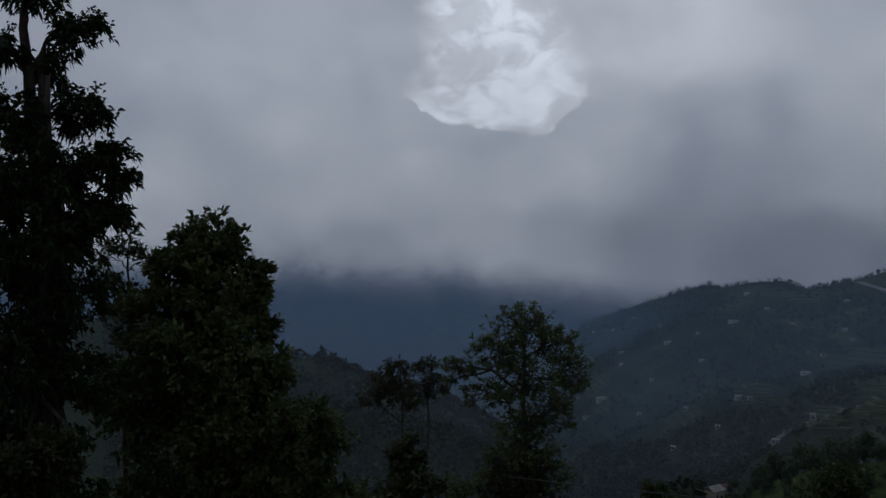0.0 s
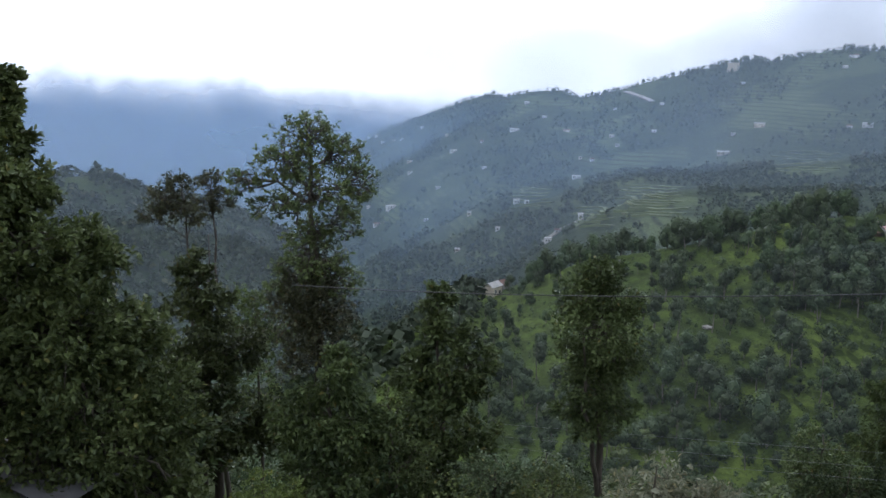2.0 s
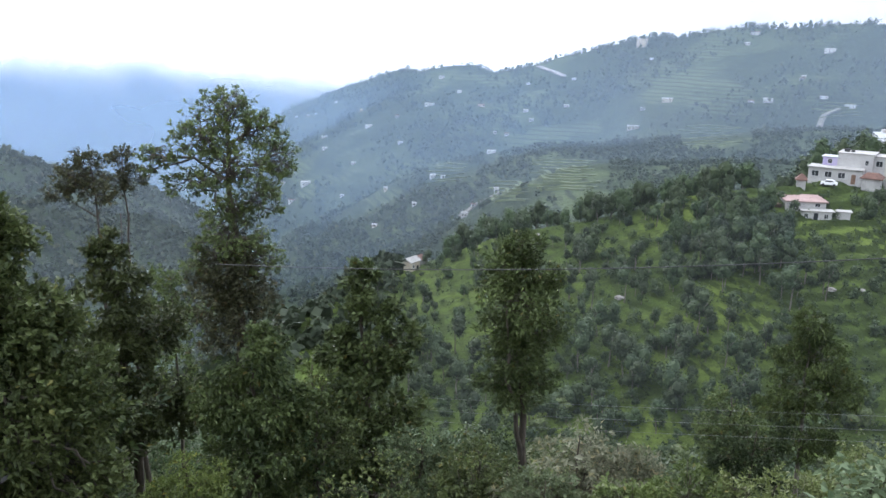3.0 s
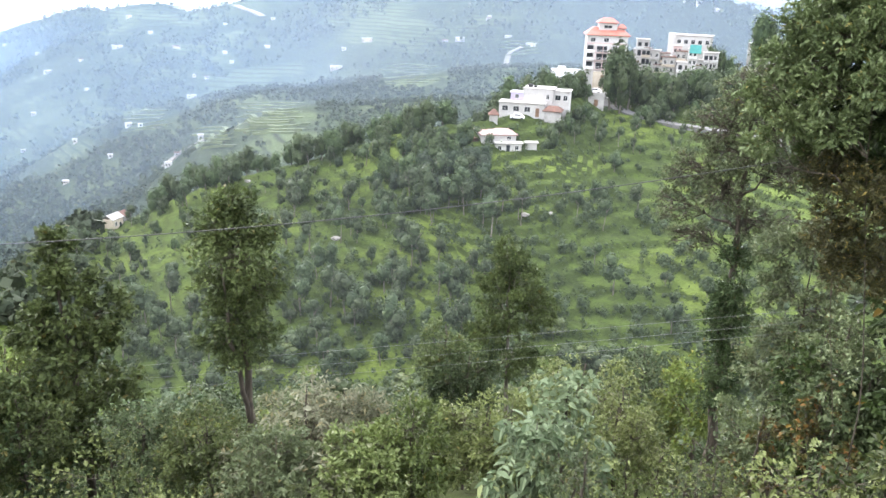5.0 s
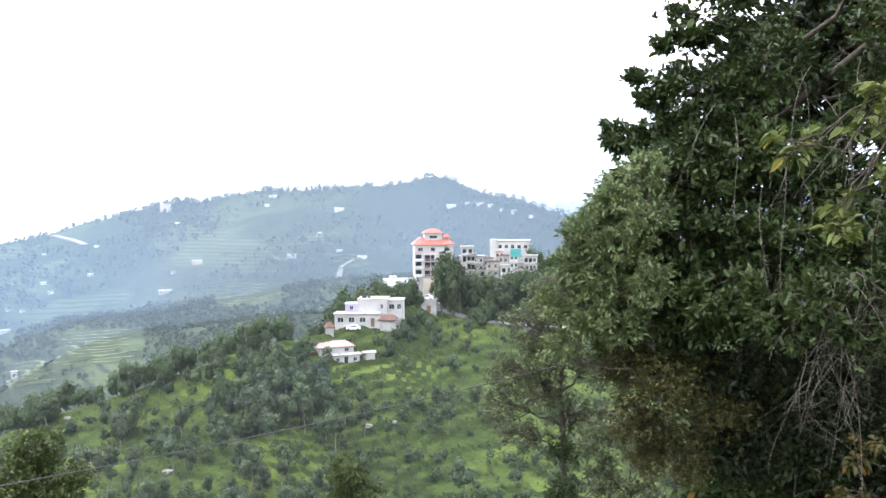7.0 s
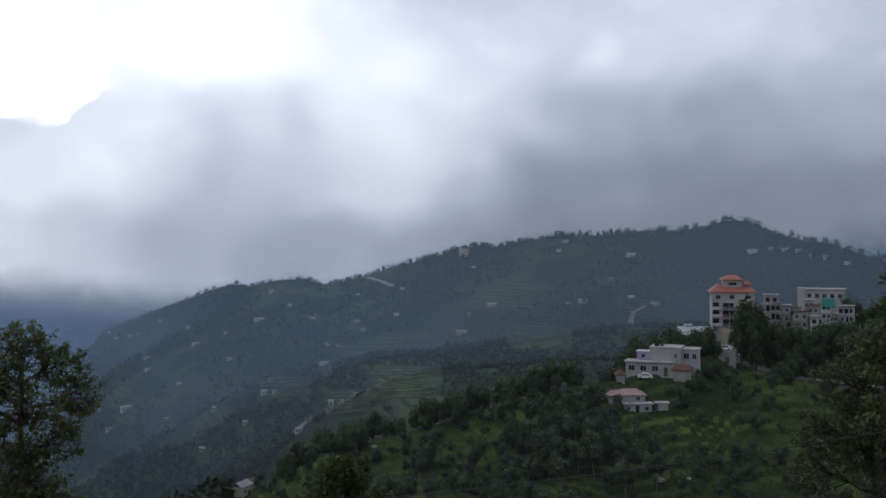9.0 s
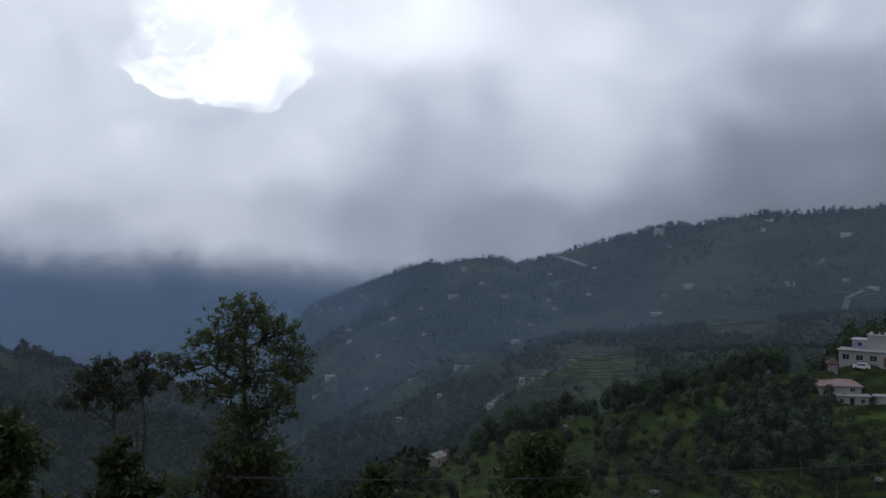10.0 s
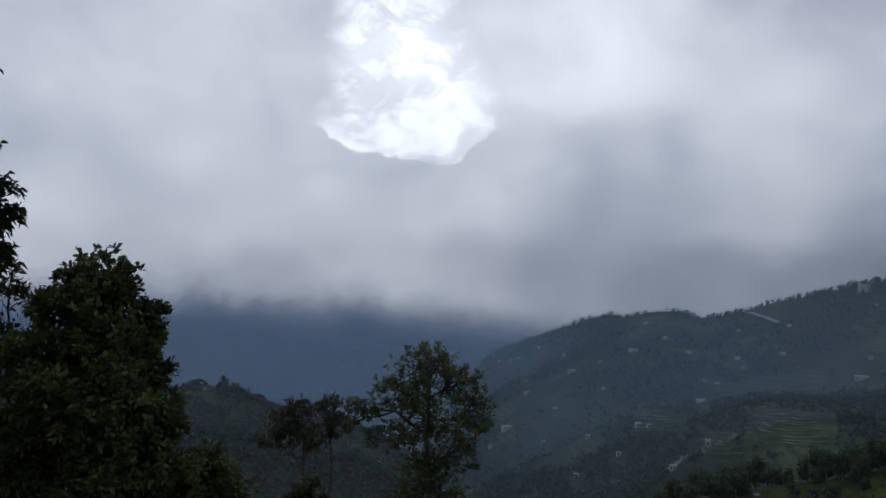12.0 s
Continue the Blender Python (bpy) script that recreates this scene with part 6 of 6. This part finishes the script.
# the hotel
p, d = land_on(-50.8, -5.9)
p = at(-50.8, -5.9, 292)
hotel = thing("hotel", p, "five-storey white hotel with a red hipped roof", "hotel", turn=-50.8 + 6)
boxes("wall", hotel, [(-6.7, 6.7, 0, 10, -6, 14.2), (-4.4, 1.2, -1.6, 0.2, -6, 11.4)], white_wall)
boxes("ground_storey", hotel, [(-4.0, 2.6, -3.4, -1.5, -7, 2.6)], cream_wall, "yellow-cream front extension")
boxes("cornice", hotel, [(-7.0, 7.0, -0.3, 10.3, 13.9, 14.25)], trim_white)
for z in (3.0, 5.9, 8.7, 11.4):
    boxes("floor_band", hotel, [(-6.8, 6.8, -0.18, 0.1, z, z + 0.45)], pink_wall, "pink string course", 0)
for k, z in enumerate((0.4, 3.6, 6.5, 9.0)):
    if k:
        balcony = boxes("balcony", hotel, [(-6.9, -4.2, -1.7, 0, z - 0.35, z - 0.2), (-6.9, -4.2, -1.7, -1.6, z - 0.2, z + 0.7), (-6.9, -6.75, -1.6, 0, z - 0.2, z + 0.7)], trim_white, "white balcony with solid parapet")
        # doorways here are flat dark panels, the shade of the rooms put into colour
        boxes("doorway", balcony, [(-6.5, -4.5, -0.08, 0.05, z - 0.15, z + 2.0)], glass_and_void, "dark panel for a balcony doorway", 0)
        veranda = boxes("veranda", hotel, [(-4.0, 0.9, -2.5, -1.6, z - 0.3, z - 0.15), (-4.0, -3.8, -2.5, -2.3, z - 0.15, z + 2.3), (-1.6, -1.4, -2.5, -2.3, z - 0.15, z + 2.3), (0.7, 0.9, -2.5, -2.3, z - 0.15, z + 2.3)], pink_wall, "pink-edged veranda on posts", 0)
        boxes("railing", veranda, [(-3.8, 0.7, -2.48, -2.42, z + 0.55, z + 0.65), (-3.8, 0.7, -2.48, -2.42, z + 0.15, z + 0.22)], trim_white, "thin white railing", 0)
        boxes("doorway", veranda, [(-3.5, -0.1, -1.68, -1.58, z - 0.1, z + 1.9)], glass_and_void, "dark panel for an open veranda doorway", 0)
    else:
        boxes("entrance", hotel, [(-1.6, 0.6, -3.46, -3.36, -1.2, 1.6)], door_wood, "dark wooden entrance", 0)
    for x in (2.6, 5.0):
        window(hotel, x, z + 0.4, 1.5, 1.6, 0.0)
for x in (-4.8, -0.4, 4.4):
    window(hotel, x, 12.2, 1.5, 1.2, 0.0)
hip("roof", hotel, -6.7, 6.7, 0, 10, 14.25, 2.6, red_roof, 0.7, 0.62)
boxes("penthouse", hotel, [(-3.0, 3.0, 2.0, 8, 15.2, 18.2)], white_wall, "white roof-top room")
window(hotel, 0.0, 16.6, 2.6, 0.9, 2.0)
hip("penthouse_roof", hotel, -3.0, 3.0, 2.0, 8, 18.2, 1.7, red_roof, 0.6, 0.4)
hip("turret_roof", hotel, 3.6, 5.8, 2.5, 5, 16.6, 1.4, red_roof, 0.4, 0.3)
boxes("turret", hotel, [(3.6, 5.8, 2.5, 5, 15.0, 16.6)], white_wall)

# the long white house below the road
p, d = land_on(-46.0, -8.65)
white = thing("white_house", p, "white flat-roofed house with a lower front wing", "house", turn=-46 - 8)
boxes("front_wing", white, [(-8.2, 4.0, 0, 5, -3, 3.2)], white_wall)
boxes("front_roof", white, [(-8.5, 4.2, -0.7, 5.0, 3.2, 3.42)], slab_roof, "pale concrete slab roof")
boxes("upper_block", white, [(-2.4, 5.6, 3.2, 10, -3, 6.7)], white_wall)
boxes("side_block", white, [(5.6, 9.8, 4.4, 10, -3, 6.3)], white_wall)
boxes("upper_roof", white, [(-2.6, 5.8, 3.0, 10.2, 6.7, 6.92), (5.8, 10.1, 4.1, 10.2, 6.3, 6.5)], slab_roof, "pale concrete slab roof")
boxes("violet_room", white, [(-5.8, -2.4, 3.4, 7, 3.42, 5.5)], violet_wall, "small violet-painted room")
boxes("violet_room_roof", white, [(-6.1, -2.4, 3.0, 7.2, 5.5, 5.68)], tin_roof, "pale tin roof")
boxes("roof_clutter", white, [(-1.4, -0.2, 5, 6, 6.92, 7.7), (0.1, 0.9, 5.2, 6, 6.92, 7.4)], rubber, "dark water tanks on the roof")
for x in (-6.6, -3.6, -0.6):
    window(white, x, 1.0, 1.5, 1.3, 0.0)
window(white, 4.2, 4.2, 0.7, 1.2, 3.2)
window(white, 6.8, 4.0, 1.4, 1.3, 4.4)
window(white, 8.8, 4.0, 1.0, 1.3, 4.4)
window(white, -4.1, 4.0, 0.9, 1.0, 3.4)
boxes("door", white, [(1.6, 2.6, -0.06, 0.05, -0.2, 2.1)], door_wood, "dark wooden door", 0)
boxes("porch_wall", white, [(4.1, 8.2, -1.0, 3.0, -3, 1.6)], grey_wall, "dim open porch")
hip("porch_roof", white, 4.1, 8.2, -1.0, 3.0, 1.6, 1.3, rust_roof, 0.5, 0.5, "rusty sheet-metal porch roof")

# the low house beneath it
p, d = land_on(-44.4, -10.9)
low = thing("low_house", p, "small two-level white house with a faded pinkish slab roof", "house", turn=-44.2 + 14)
boxes("upper_level", low, [(-5.0, 3.4, 1.8, 10.5, -3, 2.9)], white_wall)
boxes("upper_slab", low, [(-5.4, 3.8, 1.3, 10.9, 2.9, 3.12)], pink_roof, "faded pinkish slab roof")
boxes("lower_level", low, [(-2.2, 4.2, -0.8, 1.9, -3, 1.35)], white_wall)
boxes("lower_slab", low, [(-2.5, 4.7, -1.3, 1.79, 1.35, 1.55)], slab_roof, "pale concrete slab roof")
boxes("side_room", low, [(-7.4, -5.0, 4.0, 9, -3, 1.8)], rust_roof, "dark lean-to room")
# flat dark panel holding the shade of the open doorway
boxes("door", low, [(0.4, 1.3, -0.86, -0.75, -0.9, 1.0)], glass_and_void, "dark panel for an open doorway", 0)
window(low, -1.2, -0.1, 0.8, 0.9, -0.8)
window(low, 3.0, -0.1, 0.8, 0.9, -0.8)
window(low, -3.6, 1.3, 1.0, 1.0, 1.8)
window(low, 1.6, 1.9, 1.0, 0.7, 1.8)
p, d = land_on(-46.3, -10.85)
shed = thing("shed", p, "tiny white shed with a flat roof", "shed", turn=-40)
boxes("wall", shed, [(-1.3, 1.3, 0, 2, -2, 1.5)], white_wall)
boxes("roof", shed, [(-1.7, 1.7, -0.3, 2.3, 1.5, 1.68)], slab_roof, "pale slab roof")
p, d = land_on(-43.6, -9.2)
hut = thing("hut", p, "small rust-red roofed hut among trees", "hut", turn=-40)
boxes("wall", hut, [(-1.0, 1.0, 0, 1.8, -2, 1.5)], grey_wall)
hip("roof", hut, -1.0, 1.0, 0, 1.8, 1.5, 1.5, rust_roof, 0.4, 0.2)

# the roofed shed left of the hotel, the long block and the crowded houses behind the trees
p = at(-48.4, -6.1, 288)
shop = thing("shop_building", p, "low white building with a pale flat tin roof", "house", turn=-48 + 10)
boxes("wall", shop, [(-4.6, 5.0, 0, 7, -5, 1.0)], grey_wall)
gable("roof", shop, -4.6, 5.0, 0, 7, 1.0, 2.4, tin_roof, 0.6, "pale sloping tin roof")
boxes("stair_head", shop, [(-2.6, -0.2, 3, 6, 1.5, 4.2)], white_wall, "white roof-top stair head")
for x in (-3, 0, 3):
    window(shop, x, -0.7, 1.3, 1.1, 0.0)
p = at(-56.0, -4.9, 330)
block = thing("long_block", p, "long low white block with a row of windows", "building", turn=-56 - 6)
boxes("wall", block, [(-7.4, 7.4, 0, 8, 6.6, 11.6)], white_wall)
boxes("plinth", block, [(-7.4, 7.4, 1.2, 8, -3, 6.6)], grey_wall, "shaded grey ground storey")
boxes("roof_edge", block, [(-7.8, 7.8, -0.5, 8.4, 11.6, 12.0)], slab_roof, "pale concrete roof edge")
boxes("corner_tower", block, [(-7.9, -5.2, -0.6, 3, -2, 12.4)], white_wall, "white stair tower")
for x in (-3.9, -1.4, 1.1, 3.6, 6.2):
    window(block, x, 8.8, 1.3, 1.4, 0.0)
rng = np.random.default_rng(91)
crowd = [(-60.3, -4.6, 340, 9, 8.6, 0)]
for k in range(21):
    d = 298 + 14 * rng.uniform(0, 1)
    top = -3.5 - 1.3 * rng.uniform(0, 1) + (0.5 if k % 6 == 2 else 0)
    h = rng.uniform(5, 8.5)
    crowd.append((-52.6 - 4.9 * k / 20, math.degrees(math.atan((d * math.tan(radians(top)) - h) / d)), d, rng.uniform(2.8, 4.6), h, int(rng.integers(0, 3))))
for i, (az, el, d, w, h, m) in enumerate(crowd):
    house = thing("village_house", at(az, el, d), "narrow plastered village house with a flat roof", "house", "crowded village houses", az + (i * 37) % 24 - 12)
    boxes("wall", house, [(-w / 2, w / 2, 0, w * 0.8, -5, h)], (white_wall, grey_wall, pink_wall if i % 4 == 0 else grey_wall)[m])
    boxes("roof", house, [(-w / 2 - 0.3, w / 2 + 0.3, -0.5, w * 0.8 + 0.3, h, h + 0.22)], (slab_roof, rust_roof, slab_roof)[m], "flat slab roof")
    for z in np.arange(h - 2.2, 0.5, -2.7):
        for x in (-w * 0.25, w * 0.25):
            if (i + int(z * 3)) % 4:
                window(house, x, z, 0.8, 1.2, 0.0)
            else:
                # the veranda's inner shade, put in as a dark panel on the wall
                boxes("opening", house, [(x - 0.6, x + 0.6, -0.03, 0.02, z - 0.6, z + 1.3)], glass_and_void, "dark panel for an open veranda", 0)
    boxes("parapet", house, [(-w / 2, w / 2, -0.75, -0.65, h - 3.0, h - 2.3), (-w / 2, w / 2, -0.75, 0, h - 3.1, h - 3.0)], (trim_white, cream_wall, grey_wall)[m], "balcony parapet", 0)
tarp = thing("tarpaulin", at(-56.4, -3.8, 299), "teal tarpaulin stretched between houses", "tarpaulin", turn=-56)
boxes("sheet", tarp, [(-1.9, 1.9, 0, 0.12, -0.8, 2.0)], teal_cloth)
boxes("pole", tarp, [(-1.95, -1.85, 0.0, 0.1, -6, 2.1)], grey_wall)

# the ruined-looking cottage on the end of the spur
p, d = land_on(-18.3, -16.05)
cottage = thing("cottage", p + Vector((0, 0, -0.5)), "cream cottage with a grey gable roof and a lower rusty annexe", "cottage", turn=-18.3 + 52)
boxes("wall", cottage, [(-2.1, 2.1, 0, 3.4, -3, 2.9)], sunlit_plaster)
gable("roof", cottage, -2.1, 2.1, 0, 3.4, 2.9, 1.1, slab_roof, 0.3, "pale grey roof")
boxes("annexe", cottage, [(2.1, 6.0, 1.0, 4.0, -3, 2.4)], grey_wall, "low stone annexe")
gable("annexe_roof", cottage, 2.2, 6.0, 1.0, 4.0, 2.4, 1.1, rust_roof, 0.3, "rusty gable roof")
window(cottage, -0.9, 1.3, 0.7, 0.9, 0.0)
# the opening's shade is a dark panel on the solid wall
boxes("door", cottage, [(0.5, 1.3, -0.05, 0.05, 0, 1.8)], glass_and_void, "dark panel for a doorway", 0)

# the walled parking deck by the road
p, d = land_on(-50.4, -7.75)
deck = thing("parking_deck", p, "grey plastered parking deck with a low parapet", "parking deck", turn=-50)
boxes("wall", deck, [(-2.4, 2.4, -1.6, 3.2, -2, 3.9)], grey_wall)
boxes("parapet", deck, [(-2.4, 2.4, -1.62, -1.4, 3.9, 4.3), (-2.42, -2.2, -1.4, 3.2, 3.9, 4.3), (2.2, 2.42, -1.4, 3.2, 3.9, 4.3)], slab_roof, "pale concrete parapet")
boxes("doorway", deck, [(-0.6, 0.6, -1.66, -1.5, 0.2, 2.2)], door_wood, "dark panel for a doorway", 0)
DECK = p + Vector((0, 0, 3.9))

# houses scattered over the far ridge and the valley: bearing, height, width in thousandths of the distance
CREST_HOUSES = [(-33.0, -0.7, 19), (-39.9, 0.2, 16), (-39.5, -0.4, 8), (-33.7, -1.5, 8), (-44.3, -0.8, 18), (-43.0, -2.4, 7), (-44.3, -3.6, 13), (-40.1, -4.0, 10), (-41.1, -4.0, 17), (-33.4, -4.7, 8), (-32.9, -6.0, 22),
                (-52.0, -0.6, 17), (-53.1, -0.4, 8), (-54.0, -0.5, 15), (-54.7, -0.6, 9), (-55.5, -0.9, 8), (-56.3, -1.0, 9), (-57.4, -1.4, 11), (-45.8, -4.1, 18), (-42.9, -2.5, 6), (-34.9, -4.2, 18)]
for i, (az, el, w) in enumerate(CREST_HOUSES + SLOPE_HOUSES + VALLEY_HOUSES):
    p, d = land_on(az, el, 420 if az < 0 else 300)
    w = min(0.60 * w * d / 1000, 18)
    dep, h = min(w * 0.6, 8), (2.8 if w < 10 else 3.8) * (1.25 if i % 4 == 0 else 1)
    if i == 0:
        h = 13
    house = thing("far_house", p, "far white hillside building with a shallow roof" if i % 3 else "far white hillside house with a flat roof", "house", "houses scattered over the ridge", az + (i * 53) % 50 - 25)
    boxes("wall", house, [(-w / 2, w / 2, 0, dep, -5, h)], far_white if i % 5 else cream_wall)
    if i % 3:
        gable("roof", house, -w / 2, w / 2, 0, dep, h, 0.9, rust_roof if i % 6 == 1 else slab_roof, 0.5)
    else:
        boxes("roof", house, [(-w / 2 - 0.4, w / 2 + 0.4, -0.6, dep + 0.4, h, h + 0.3)], slab_roof)
    for x in np.linspace(-w / 2 + 1.4, w / 2 - 1.4, max(2, int(w / 4))):
        boxes("window", house, [(x - 0.55, x + 0.55, -0.08, 0.02, 1.0, 2.3)], glass_and_void, "", 0)


# ---- parked cars ----
def car(az, el, turn, spot=None):
    p = land_on(az, el)[0] + Vector((0, 0, 0.35)) if spot is None else spot
    ob = thing("car", p, "small white hatchback parked by the road", "car", "parked white cars", turn)
    prof = [(-1.85, 0.32), (-1.85, 0.75), (-1.75, 0.92), (-1.25, 0.98), (-0.75, 1.42), (0.75, 1.45), (1.5, 1.0), (1.85, 0.9), (1.9, 0.32)]
    n = len(prof)
    v = [(x, y, z) for y in (-0.8, 0.8) for x, z in prof]
    f = [tuple(range(n))[::-1], tuple(range(n, 2 * n))] + [(i, (i + 1) % n, n + (i + 1) % n, n + i) for i in range(n)]
    link("body", v, f, [car_white], ob)
    for y in (-0.805, 0.805):
        g = [(-0.95, y, 1.0), (-0.62, y, 1.34), (0.65, y, 1.36), (1.15, y, 1.02)]
        link("side_window", g, [(0, 1, 2, 3)], [glass_and_void], ob)
    link("windscreen", [(-1.235, -0.7, 1.01), (-1.235, 0.7, 1.01), (-0.79, 0.7, 1.4), (-0.79, -0.7, 1.4)], [(0, 1, 2, 3)], [glass_and_void], ob)
    for x in (-1.2, 1.2):
        for y in (-0.72, 0.72):
            bm = bmesh.new()
            bmesh.ops.create_cone(bm, cap_ends=True, segments=16, radius1=0.31, radius2=0.31, depth=0.2, matrix=Matrix.Translation((x, y, 0.31)) @ Matrix.Rotation(radians(90), 4, "X"))
            me = bpy.data.meshes.new("wheel")
            bm.to_mesh(me)
            me.materials.append(rubber)
            w = new("wheel", me)
            w.parent = ob
    return ob


car(-50.35, -6.75, -20)
car(-51.25, -7.3, 40)
car(0, 0, -64, DECK + Vector((0.4, 0.9, 0.0)))
car(-45.2, -8.95, -46)


# ---- overhead cables ----
def cable(a, b, sag, radius, mat, label):
    ob = thing("overhead_cable", a, label, "cable", "overhead cables")
    t = np.linspace(0, 1, 40)[:, None]
    p = np.array(b - a) * t - np.array([0, 0, 1]) * sag * 4 * t * (1 - t)
    v, f = tubes([(p, np.full(40, radius))], 6)
    link("wire", v.tolist(), f, [mat], ob, smooth=True)


cable(at(-4, -15.75, 13), at(-67, -8.75, 13), 0.25, 0.0075, wire_mat, "thick black overhead cable across the slope")
for off, sag in ((0.0, 0.1), (-0.75, 0.12), (-1.35, 0.16)):
    cable(at(-9, -24.0 + off, 34), at(-66, -19.0 + off, 13.5), sag, 0.003, wire_pale, "thin grey power line across the ravine")
